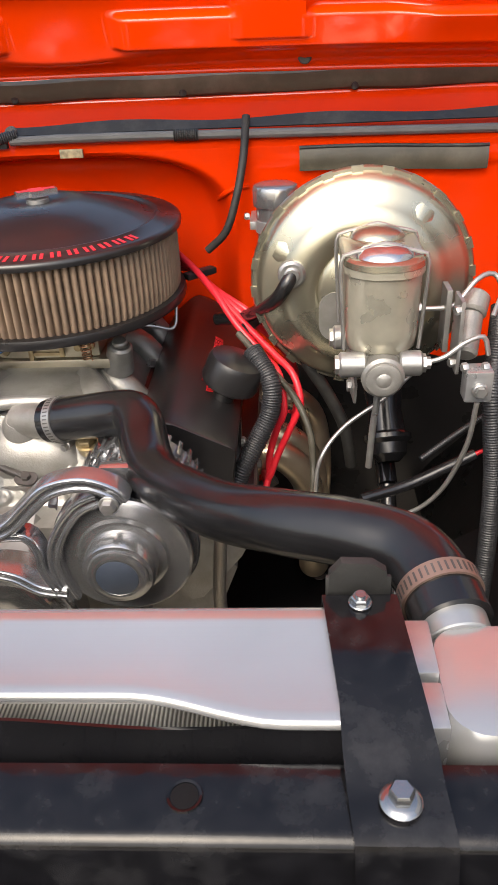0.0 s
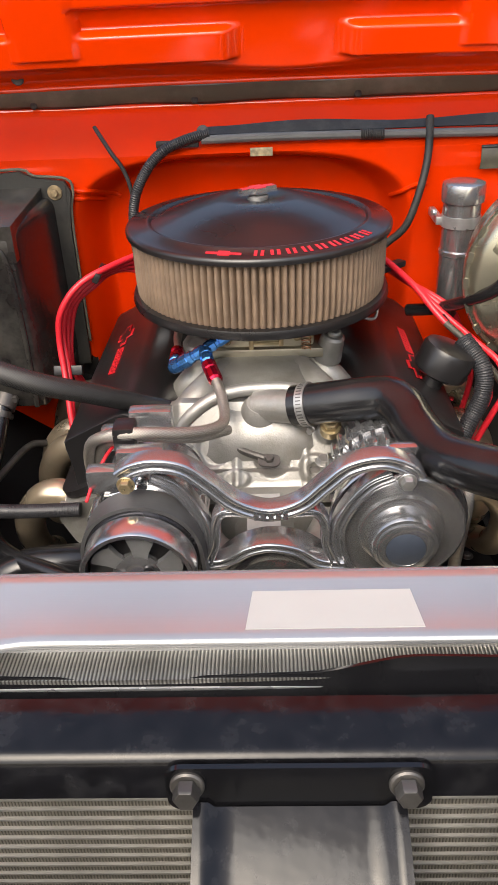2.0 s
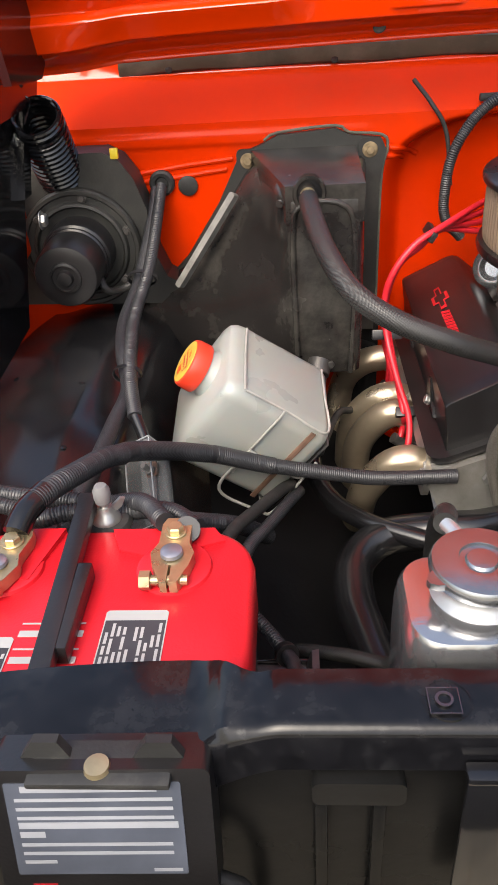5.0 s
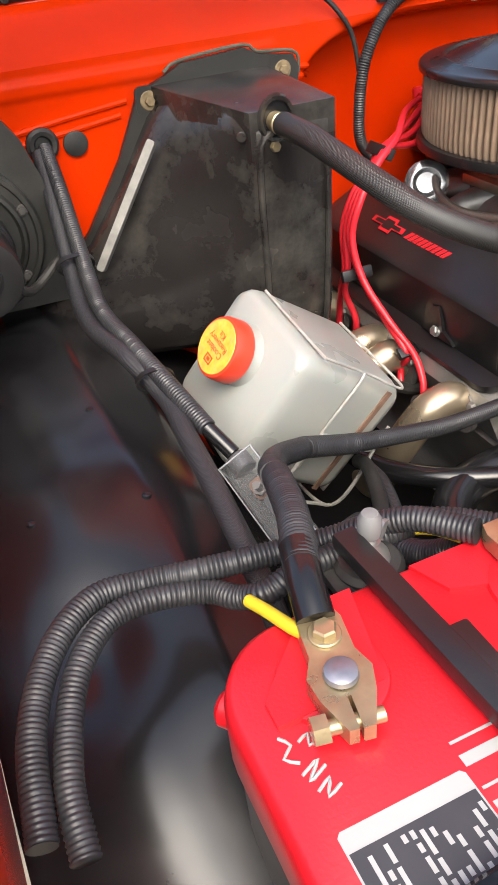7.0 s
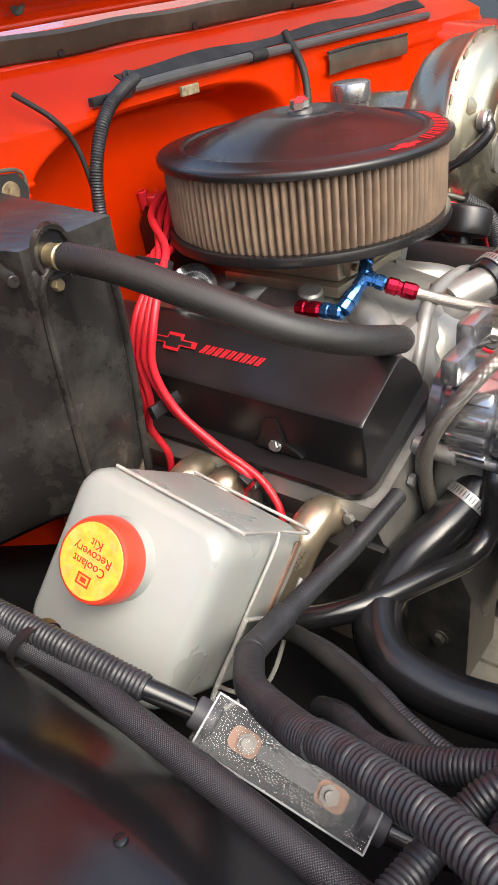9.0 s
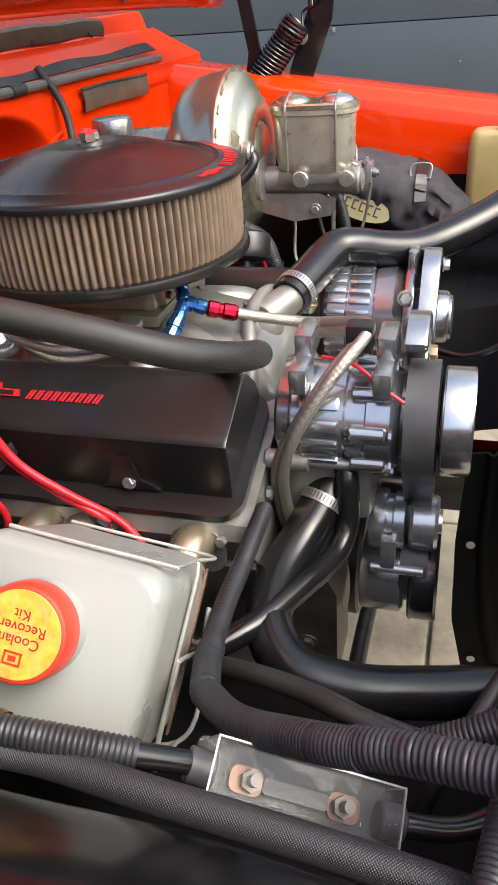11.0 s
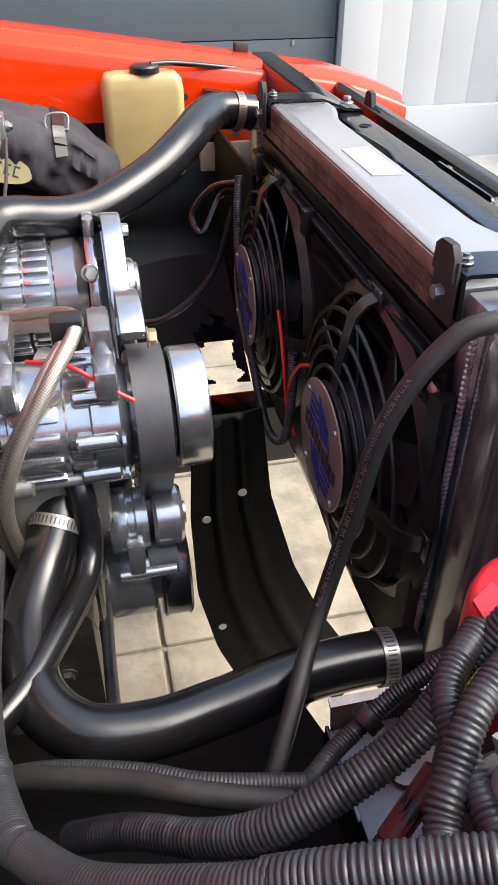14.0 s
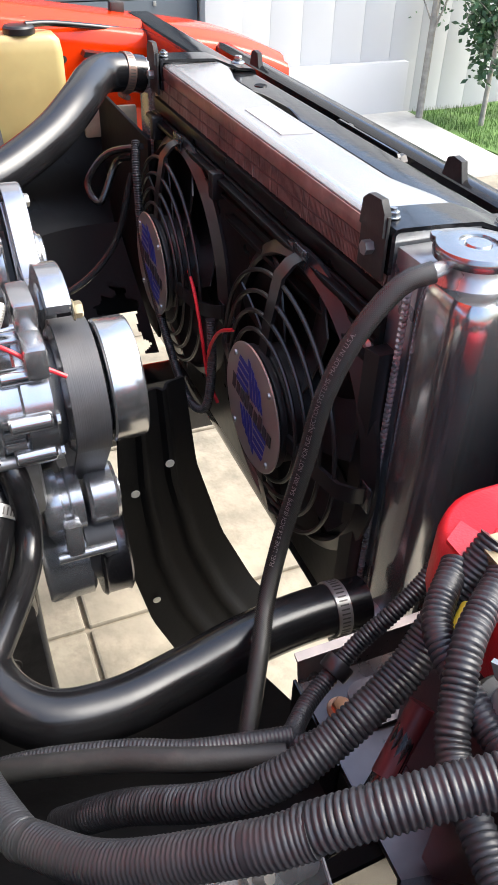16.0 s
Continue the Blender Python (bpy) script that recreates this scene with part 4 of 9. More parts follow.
def fan(cx, cz, turn):
    f = thing("electric_fan", (cx, 0.44, cz), "black electric cooling fan with a round printed badge plate", "cooling fan", "twin radiator fans")
    R = 0.152
    m = turned((cx, 0.428, cz), Y)
    bm = bmesh.new()
    lathe(bm, [(R + 0.012, 0), (R + 0.012, 0.004), (R + 0.004, 0.010), (R, 0.013), (R - 0.003, 0.010), (R - 0.003, 0.0)], m, 72)
    part("housing_ring", bm, SATIN, f)
    for r, h in ((0.138, 0.031), (0.118, 0.036), (0.099, 0.040), (0.081, 0.043)):
        bm = grid_bm()
        ring = [m @ Vector((r * math.cos(a), r * math.sin(a), h)) for a in spread(0, 2 * math.pi, 73)]
        tube(bm, ring, 0.0024, 8, raw=True, cap=False)
        part("guard_ring", bm, SATIN, f)
    for k in range(4):
        a = radians(90 * k + turn)
        d = Vector((math.cos(a), math.sin(a), 0))
        bm = bmesh.new()
        mm = m @ Matrix.Rotation(a, 4, "Z")
        loft(bm, [[mm @ Vector((r, y, h + z)) for y, z in ((-0.009, -0.002), (0.009, -0.002), (0.009, 0.002), (-0.009, 0.002))] for r, h in ((0.06, 0.044), (0.10, 0.040), (0.145, 0.031), (0.157, 0.020), (0.162, 0.008))])
        part("strut", bm, SATIN, f)
        bm = bmesh.new()
        box(bm, (0.150, -0.014, 0.010), (0.170, 0.014, 0.0125), 0.001, mm)
        part("mount_tab", bm, DARKCHROME, f)
    for k in range(8):
        bm = bmesh.new()
        mm = m @ Matrix.Rotation(radians(45 * k + 12), 4, "Z")
        rs = spread(0.05, 0.144, 8)
        sheet(bm, lambda u, v: mm @ Vector((u, -0.018 + v * (0.046 + 0.12 * (u - 0.05)) + 0.9 * (u - 0.05) ** 2 * 2, 0.012 + 0.020 * (0.5 - v) * (1.2 - 4 * (u - 0.05)))), rs, spread(0, 1, 6), 0.002)
        part("blade", bm, SATIN, f)
    bm = bmesh.new()
    lathe(bm, [(0.062, 0.0), (0.062, 0.040), (0.066, 0.044), (0.066, 0.050), (0.060, 0.053), (0, 0.053)], m, 48)
    part("motor", bm, SATIN, f)
    bm = bmesh.new()
    lathe(bm, [(0.0, 0.0535), (0.0690, 0.0535), (0.0702, 0.0545), (0.0690, 0.0555), (0.0, 0.0555)], m, 64)
    plate = part("badge_plate", bm, BADGE, f, "silver badge plate with blue stripes and dark bars")
    # stripes and bars on the badge
    bm = bmesh.new()
    for sgn in (1, -1):
        for k in range(4):
            o = m @ Matrix.Rotation(radians(180 if sgn < 0 else 0), 4, "Z") @ Matrix.Translation((0, 0, 0.0557))
            x = -0.002 + 0.0085 * k
            prism(bm, [(x, 0.012), (x + 0.006, 0.010), (x + 0.006 - 0.008, 0.052 - 0.006 * k), (x - 0.008, 0.054 - 0.006 * k)], o, 0.0004)
            prism(bm, [(-0.040 + 0.002 * k, 0.014 + 0.009 * k), (-0.008, 0.010 + 0.0095 * k), (-0.008, 0.016 + 0.0095 * k), (-0.040 + 0.003 * k, 0.020 + 0.009 * k)], o, 0.0004)
    part("stripe", bm, INKBLUE, plate)
    bm = bmesh.new()
    for k in range(9):
        x = -0.050 + 0.0118 * k
        o = m @ Matrix.Rotation(radians(-8), 4, "Z") @ Matrix.Translation((0, 0, 0.0562))
        prism(bm, [(x, -0.008), (x + 0.0085, -0.008), (x + 0.0085, 0.007 + 0.004 * (k % 3 == 0)), (x, 0.007 + 0.004 * (k % 3 == 0))], o, 0.0004)
    part("print_bar", bm, INK, plate)
    for k in range(4):
        bm = bmesh.new()
        a = radians(45 + 90 * k)
        lathe(bm, [(0, 0.0555), (0.0035, 0.0555), (0.003, 0.0575), (0, 0.058)], m @ Matrix.Translation((0.061 * math.cos(a), 0.061 * math.sin(a), 0)), 12)
        part("rivet", bm, STEEL, plate)
    return f


fan(-0.147, 0.852, 0)
fan(0.217, 0.852, 0)
w = thing("fan_wiring", (0.03, 0.46, 0.85), "red fan wires joined in black loom between the fans", "wiring")
for pts in ([(0.115, 0.462, 0.885), (0.075, 0.468, 0.872), (0.045, 0.470, 0.83), (0.03, 0.468, 0.78), (0.01, 0.462, 0.75)], [(-0.06, 0.470, 0.895), (-0.02, 0.472, 0.87), (0.02, 0.470, 0.82), (0.025, 0.468, 0.77)]):
    bm = grid_bm()
    tube(bm, pts, 0.0022, 8, 0.008)
    part("red_wire", bm, WIRE, w)
bm = grid_bm()
loom(bm, [(0.03, 0.464, 0.86), (0.02, 0.466, 0.80), (0.02, 0.475, 0.74), (0.06, 0.485, 0.73), (0.15, 0.482, 0.76), (0.26, 0.480, 0.85), (0.285, 0.478, 0.95), (0.31, 0.47, 0.99)], 0.006)
part("loom", bm, LOOM, w)
bm = grid_bm()
tube(bm, [(0.30, 0.465, 0.985), (0.36, 0.50, 0.96), (0.37, 0.53, 0.92), (0.34, 0.52, 0.90), (0.35, 0.49, 0.95), (0.31, 0.475, 0.97)], 0.005, 10)
tube(bm, [(0.30, 0.48, 0.95), (0.29, 0.52, 0.85), (0.27, 0.60, 0.80), (0.30, 0.68, 0.80)], 0.005, 10)
part("cable", bm, RUBBER, w)

# condenser in front, and the hood latch on the bar
con = thing("condenser", (0.05, 0.25, 0.5), "bare metal condenser with flat tubes in front of the radiator", "condenser")
bm = bmesh.new()
box(bm, (-0.27, 0.297, 0.52), (0.40, 0.312, 1.010))
part("core", bm, CONDFIN, con)
tube_mesh = None
for k in range(46):
    z = 1.008 - 0.0098 * k
    if tube_mesh is None:
        bm = bmesh.new()
        box(bm, (-0.335, -0.0095, -0.0012), (0.335, 0.0095, 0.0012), 0.0008)
        first = part("tube", bm, CONDTUBE, con)
        first.location = Vector((0.065, 0.3045, z)) - base_of(con)
        tube_mesh = first.data
        tube_mesh.transform(Matrix.Translation(base_of(con)))
    else:
        o = new("tube", tube_mesh)
        o.parent, o.location = con, Vector((0.065, 0.3045, z)) - base_of(con)

latch = thing("hood_latch_bracket", (0.025, 0.26, 1.0), "black painted steel hood latch bracket bolted to the support bar", "latch bracket")
bm = bmesh.new()
prism(bm, rounded(0.144, 0.036, 0.009, 5), frame_of((0.024, 0.2815, 1.042), (1, 0, 0), (0, 0, 1)), 0.003, 0.001)
plate = part("mount_plate", bm, BLACK, latch)
bm = bmesh.new()
def tongue(u, v):
    y = 0.277 - u
    z = 1.029 - 0.40 * u - 3.0 * u * u + 0.004 * (abs(v) > 0.8)
    return (0.024 + v * 0.058, y, z)
sheet(bm, tongue, spread(0, 0.14, 14), [-1, -0.94, -0.86, -0.8, -0.6, -0.3, 0, 0.3, 0.6, 0.8, 0.86, 0.94, 1], 0.003)
part("tongue", bm, BLACKWORN, latch, angle=50)
for x in (-0.036, 0.081):
    bm = bmesh.new()
    cyl(bm, (x, 0.2785, 1.048), (x, 0.275, 1.0485), 0.0095, seg=24, bevel=0.001)
    hexbolt(bm, (x, 0.275, 1.0485), (0, -1, 0.15), 0.0072, 0.008)
    part("bolt", bm, DARKSTEEL, latch)

# ---- the engine ----
blk = thing("engine_block", (0, 1.0, 0.5), "grey cast iron V8 engine block between the frame rails", "engine block")
bm = bmesh.new()
loft(bm, [[(-0.12, y, 0.45), (0.12, y, 0.45), (0.19, y, 0.62), (0.245, y, 0.77), (0.13, y, 0.895), (-0.13, y, 0.895), (-0.245, y, 0.77), (-0.19, y, 0.62)] for y in (0.815, 1.30)])
bevel_new(bm, set(), 0.008)
part("block", bm, IRON, blk)
bm = bmesh.new()
loft(bm, [[(-0.10, y, 0.30), (0.10, y, 0.30), (0.12, y, 0.445), (-0.12, y, 0.445)] for y in (0.82, 1.28)])
bevel_new(bm, set(), 0.012)
part("oil_pan", bm, DARKSTEEL, blk)
bm = bmesh.new()
prism(bm, [(-0.11, 0.50), (0.11, 0.50), (0.125, 0.66), (0.10, 0.80), (0.05, 0.875), (-0.05, 0.875), (-0.10, 0.80), (-0.125, 0.66)], frame_of((0, 0.812, 0), (1, 0, 0), (0, 0, 1)), 0.05, 0.012)
part("timing_cover", bm, CAST, blk)
bm = bmesh.new()
loft(bm, [[(-0.028, y, z - 0.02), (0.028, y, z - 0.02), (0.036, y, z), (0.02, y, z + 0.022), (-0.02, y, z + 0.022), (-0.036, y, z)] for y, z in ((0.78, 0.86), (0.74, 0.84), (0.69, 0.82))])
for s in (-1, 1):
    tube(bm, [(s * 0.02, 0.70, 0.83), (s * 0.06, 0.72, 0.84), (s * 0.085, 0.765, 0.85)], 0.024, 14)
bevel_new(bm, set(), 0.006, 2, 50)
part("water_pump", bm, CAST, blk, "cast aluminium water pump")


def bank(s):
    """A cylinder head, its valve cover and its header pipes; s is -1 or 1 by side."""
    h = thing("cylinder_head", (s * 0.24, 1.05, 0.80), "grey cast cylinder head with bolted header flanges", "cylinder head", "cylinder heads")
    sec = [(0.100, 0.905), (0.236, 0.852), (0.262, 0.842), (0.268, 0.825), (0.252, 0.790), (0.200, 0.724), (0.185, 0.720), (0.090, 0.83)]
    bm = bmesh.new()
    loft(bm, [[(s * x, y, z) for x, z in sec] for y in (0.812, 1.285)])
    bevel_new(bm, set(), 0.005)
    part("casting", bm, CAST, h)
    for y in (0.870, 0.995, 1.045, 1.172):
        bm = bmesh.new()
        prism(bm, rounded(0.060, 0.056, 0.02, 5), frame_of((s * 0.260, y, 0.808), (0, s, 0), (0.0, 0, 1)), 0.008, 0.002)
        for dy in (-0.028, 0.028):
            hexbolt(bm, (s * 0.267, y + dy, 0.825 if dy < 0 else 0.788), (s, 0, 0.1), 0.0065, 0.006)
        part("port_flange", bm, IRON, h)
    bm = bmesh.new()
    for y in (0.90, 0.955, 1.09, 1.165):
        hexbolt(bm, (s * 0.252, y, 0.845), (s * 0.45, 0, 0.9), 0.008, 0.006)
    hexbolt(bm, (s * 0.194, 0.8115, 0.838), (0, -1, 0), 0.008, 0.006)
    part("head_bolt", bm, STEEL, h, split=True)
    # spark plug boots
    for y in (0.922, 0.972, 1.09, 1.135):
        bm = bmesh.new()
        tube(bm, [(s * 0.250, y, 0.778), (s * 0.272, y, 0.784), (s * 0.292, y, 0.797)], 0.0085, 10)
        part("plug_boot", bm, mat("grey plug boot", (0.22, 0.22, 0.23), 0.5) if y == 0.905 and s < 0 else bpy.data.materials.get("grey plug boot") or DARKSTEEL, h)

    v = thing("valve_cover", (s * 0.19, 1.05, 0.84), "tall satin black valve cover with red raised lettering bars", "valve cover", "valve covers")
    y0, y1 = 0.834, 1.262
    prof = [(0.244, 0.856), (0.2455, 0.890), (0.2505, 0.922), (0.2508, 0.928), (0.248, 0.932), (0.240, 0.936), (0.180, 0.966), (0.170, 0.9685), (0.160, 0.966), (0.132, 0.944), (0.120, 0.925), (0.112, 0.905)]
    bm = bmesh.new()
    rings = []
    mid = (0.192, 0.90)
    for y, k in ((y0 + 0.0, 0.975), (y0 + 0.0012, 0.99), (y0 + 0.004, 1.0), (y0 + 0.03, 1.0), (y1 - 0.02, 1.0), (y1 - 0.005, 0.98), (y1, 0.92)):
        rings.append([(s * (mid[0] + (x - mid[0]) * k), y, mid[1] + (z - mid[1]) * k) for x, z in prof])
    loft(bm, rings)
    cover = part("cover", bm, SATIN, v, angle=30)
    # rail flange round its foot
    bm = bmesh.new()
    mm = frame_of((s * 0.185, (y0 + y1) / 2, 0.876), (0, 1, 0), (s * 0.93, 0, -0.37))
    prism(bm, rounded(y1 - y0 + 0.026, 0.168, 0.026, 6), mm, -0.010 * s, 0.003)
    part("rail_flange", bm, SATIN, v)
    # bolt recesses and bolts on the outer side
    for y in (0.946, 1.16):
        bm = bmesh.new()
        prism(bm, [(-0.034, 0), (0.034, 0), (0.026, 0.006), (0.010, 0.04), (-0.004, 0.044), (-0.012, 0.012), (-0.026, 0.006)], frame_of((s * 0.2415, y, 0.866), (0, 1, 0), (s * 0.05, 0, 1)), 0.007 * (1 if s > 0 else -1), 0.002)
        part("bolt_pocket", bm, SATIN, cover)
        bm = bmesh.new()
        hexbolt(bm, (s * 0.2485, y, 0.874), (s, 0, 0.35), 0.0065, 0.006, 0.008)
        part("bolt", bm, STEEL, v)
    # raised emblem and bars on the slanted face
    slope = Vector((-s * 0.060, 0, 0.028)).normalized()
    along = Vector((0, -1, 0)) if s < 0 else Vector((0, 1, 0))
    o = frame_of((s * 0.2125, 1.115 if s < 0 else 0.98, 0.9512), along, slope)
    bm = bmesh.new()
    c = [(-0.024, -0.003), (-0.008, -0.003), (-0.006, -0.009), (0.010, -0.009), (0.009, -0.003), (0.025, -0.003), (0.023, 0.004), (0.008, 0.004), (0.006, 0.010), (-0.010, 0.010), (-0.009, 0.004), (-0.026, 0.004)]
    c = [(x * 1.5, y * 1.35) for x, y in c]
    ring_in = [(x * 0.80, y * 0.64) for x, y in c]
    prism(bm, c, o, 0.0012, 0.0003)
    part("emblem", bm, INKRED, cover, "red cross-shaped emblem outline")
    bm = bmesh.new()
    prism(bm, ring_in, o @ Matrix.Translation((0, 0, 0.0013)), 0.0004)
    part("emblem_field", bm, SATIN, cover)
    bm = bmesh.new()
    for k in range(9):
        x = 0.047 + 0.0100 * k
        for dx in (0, 0.0040):
            prism(bm, [(x + dx - 0.0022, -0.0062), (x + dx + 0.0002, -0.0062), (x + dx + 0.0042, 0.0062), (x + dx + 0.0018, 0.0062)], o, 0.001)
    part("lettering_bar", bm, INKRED, cover)
    # header pipes
    hd = thing("exhaust_header", (s * 0.40, 1.0, 0.6), "heat-tinted steel tube exhaust header", "exhaust header", "exhaust headers")
    for y, out in ((0.870, 0.340), (0.995, 0.338), (1.045, 0.345), (1.172, 0.355)):
        bm = grid_bm()
        tube(bm, [(s * 0.258, y, 0.810), (s * 0.282, y, 0.826), (s * (out - 0.028), y + 0.004, 0.812), (s * out, y + 0.02, 0.758), (s * (out + 0.005), y * 0.7 + 0.345, 0.66), (s * 0.345, 1.20, 0.50), (s * 0.32, 1.30, 0.40)], 0.0215, 20, 0.008)
        part("primary_tube", bm, HEADER, hd)
    return v


bank(-1)
bank(1)

# intake manifold with its runners, water crossover and thermostat neck
man = thing("intake_manifold", (0, 1.0, 0.9), "satin cast aluminium intake manifold", "intake manifold")
bm = bmesh.new()
prof = [(-0.118, 0.90), (-0.112, 0.912), (-0.09, 0.93), (-0.075, 0.955), (-0.05, 0.972), (0.05, 0.972), (0.075, 0.955), (0.09, 0.93), (0.112, 0.912), (0.118, 0.90), (0.10, 0.88), (-0.10, 0.88)]
rings = []
for y, k, dz in ((0.822, 0.55, -0.035), (0.83, 0.75, -0.022), (0.85, 0.88, -0.012), (0.89, 0.95, 0.0), (0.96, 1.0, 0.008), (1.12, 1.0, 0.008), (1.2, 0.95, 0.0), (1.28, 0.9, -0.02)):
    rings.append([(x * k, y, 0.88 + (z - 0.88) * k + max(0, dz) * (z > 0.92) + min(0, dz) * 0.3) for x, z in prof])
loft(bm, rings)
body = part("plenum", bm, CAST, man, angle=60)
# arched water passage across the front
bm = grid_bm()
tube(bm, [(-0.118, 0.845, 0.895), (-0.098, 0.848, 0.945), (-0.055, 0.86, 0.975), (0.0, 0.866, 0.982), (0.055, 0.86, 0.978), (0.098, 0.848, 0.95), (0.118, 0.845, 0.90)], 0.0085, 14, 0.012)
part("water_crossover", bm, CAST, man)
bm = bmesh.new()
def front_plate(u, v):
    """The sloping cast front with its pads, pockets and ribs."""
    w = 0.118 - 0.022 * ease(0.35, 1.0, v)
    x = w * u
    h = 0.0
    for cx, cv, rx, rv, d in ((0.012, 0.58, 0.022, 0.17, -0.007), (0.064, 0.66, 0.020, 0.15, 0.006), (0.064, 0.68, 0.008, 0.06, -0.008), (-0.014, 0.34, 0.020, 0.10, 0.005), (-0.062, 0.45, 0.022, 0.2, -0.005), (0.083, 0.30, 0.017, 0.13, 0.006), (-0.09, 0.62, 0.016, 0.16, 0.005), (-0.035, 0.75, 0.02, 0.10, 0.004)):
        q = math.hypot((x - cx) / rx, (v - cv) / rv)
        h += d * (1 - ease(0.75, 1.05, q))
    h += 0.004 * (1 - ease(0.0, 0.12, abs(v - 0.90))) + 0.003 * (1 - ease(0.002, 0.006, abs(abs(x - 0.01) - 0.043))) * ease(0.3, 0.5, v)
    edge = 0.010 * ease(0.86, 1.0, abs(u))
    return (x, 0.858 - 0.062 * v - h * 0.8 + edge, 0.968 - 0.112 * v + h * 0.5 - edge)
sheet(bm, front_plate, spread(-1, 1, 90), spread(0, 1, 60), 0.014, shift=Vector((0, -1, 0)))
part("front_web", bm, CAST, man, angle=60)
bm = bmesh.new()
cyl(bm, (0.083, 0.822, 0.944), (0.083, 0.815, 0.956), 0.013, seg=24, bevel=0.001)
hexbolt(bm, (0.083, 0.815, 0.956), (0, -0.4, 0.9), 0.010, 0.007)
part("pipe_plug", bm, BRASS, man, "brass pipe plug")
for s in (-1, 1):
    for y in (0.90, 0.98, 1.12, 1.2):
        bm = grid_bm()
        tube(bm, [(s * 0.05, y * 0.6 + 0.42, 0.962), (s * 0.09, y, 0.945), (s * 0.122, y, 0.905)], 0.021, 12, 0.01)
        part("runner", bm, CAST, man)
bm = bmesh.new()
lathe(bm, [(0.034, 0), (0.034, 0.006), (0.026, 0.010), (0.024, 0.026), (0.018, 0.036), (0, 0.038)], turned((-0.004, 0.862, 0.936), Vector((0.1, -0.35, 1))), 30)
tube(bm, [(-0.004, 0.856, 0.962), (0.012, 0.848, 0.967), (0.044, 0.830, 0.974)], 0.0205, 20)
prism(bm, rounded(0.095, 0.042, 0.018, 5), frame_of((-0.004, 0.858, 0.938), (1, 0, 0.05), (0, 0.9, 0.35)), 0.007, 0.002)
part("thermostat_neck", bm, CAST, man)
bm = bmesh.new()
lathe(bm, [(0.0125, 0), (0.0125, 0.004), (0.011, 0.0055), (0.0075, 0.0055), (0.006, 0.003), (0, 0.003)], turned((-0.0035, 0.869, 0.975), (0, -0.25, 1)), 24)
part("copper_plug", bm, COPPER, man, "copper coloured pipe plug")
bm = bmesh.new()
hexbolt(bm, (-0.038, 0.862, 0.946), (0, -0.3, 1), 0.008, 0.014, 0.010)
hexbolt(bm, (0.052, 0.862, 0.960), (0, -0.3, 1), 0.007, 0.014, 0.009)
hexbolt(bm, (0.075, 0.815, 0.905), (0, -0.3, 1), 0.008, 0.006, 0.011)
for x, y in ((-0.105, 0.87), (0.105, 0.87), (-0.11, 0.95), (0.11, 0.95), (0.11, 1.1), (-0.11, 1.1)):
    hexbolt(bm, (x, y, 0.918), (0.6 * (x > 0) - 0.3, 0, 1), 0.007, 0.008, 0.009)
part("bolt", bm, STEEL, man, split=True)
bm = grid_bm()
tube(bm, [(-0.10, 0.86, 0.925), (-0.055, 0.842, 0.925), (-0.022, 0.822, 0.917), (0.006, 0.808, 0.914)], 0.0048, 10)
prism(bm, rounded(0.028, 0.018, 0.008, 4), frame_of((0.008, 0.806, 0.912), (1, -0.2, 0), (0, 0.9, 0.35)), 0.003, 0.001)
hexbolt(bm, (0.008, 0.806, 0.914), (0, -0.3, 1), 0.006, 0.005)
part("bracket_arm", bm, DARKSTEEL, man)

# carburetor
carb = thing("carburetor", (0.02, 1.05, 0.97), "gold and silver four barrel carburetor under the air cleaner", "carburetor")
bm = bmesh.new()
box(bm, (-0.075, 0.965, 0.976), (0.085, 1.14, 0.990), 0.003)
part("base_plate", bm, CARBMAT, carb)
bm = bmesh.new()
box(bm, (-0.062, 0.972, 0.990), (0.072, 1.13, 1.020), 0.006)
box(bm, (-0.05, 0.962, 0.994), (0.055, 0.975, 1.014), 0.004)
cyl(bm, (0, 1.053, 1.018), (0, 1.053, 1.045), 0.066, seg=36)
part("body", bm, CARBMAT, carb)
bm = bmesh.new()
box(bm, (-0.012, 0.956, 1.000), (0.025, 0.963, 1.004), 0.001)
box(bm, (-0.016, 0.955, 0.994), (-0.010, 0.962, 1.008), 0.001)
box(bm, (0.024, 0.955, 0.998), (0.030, 0.962, 1.014), 0.001)
for x, z in ((-0.045, 1.006), (0.048, 1.010), (0.065, 1.012)):
    cyl(bm, (x, 0.962, z), (x, 0.955, z), 0.005, seg=14, bevel=0.001)
part("lever", bm, BRASS, carb, split=True)
bm = grid_bm()
coil = [(0.060 + 0.006 * math.cos(a), 0.952 + 0.006 * math.sin(a), 0.994 + 0.0018 * a / 2) for a in spread(0, 44, 150)]
tube(bm, [Vector(p) for p in coil], 0.0009, 6, raw=True)
part("throttle_spring", bm, COPPER, carb)
bm = bmesh.new()
cyl(bm, (0.09, 0.985, 0.965), (0.098, 0.975, 1.005), 0.020, 0.016, seg=22, bevel=0.003)
cyl(bm, (0.098, 0.975, 1.005), (0.099, 0.973, 1.012), 0.010, seg=16, bevel=0.002)
cyl(bm, (-0.085, 1.0, 0.965), (-0.09, 0.995, 0.99), 0.016, seg=20, bevel=0.003)
part("vacuum_pot", bm, CAST, carb, split=True)
bm = grid_bm()
tube(bm, [(0.085, 1.01, 1.015), (0.13, 1.02, 1.012), (0.16, 1.03, 1.004), (0.165, 1.045, 1.03)], 0.0022, 8)
part("throttle_rod", bm, STEEL, carb)

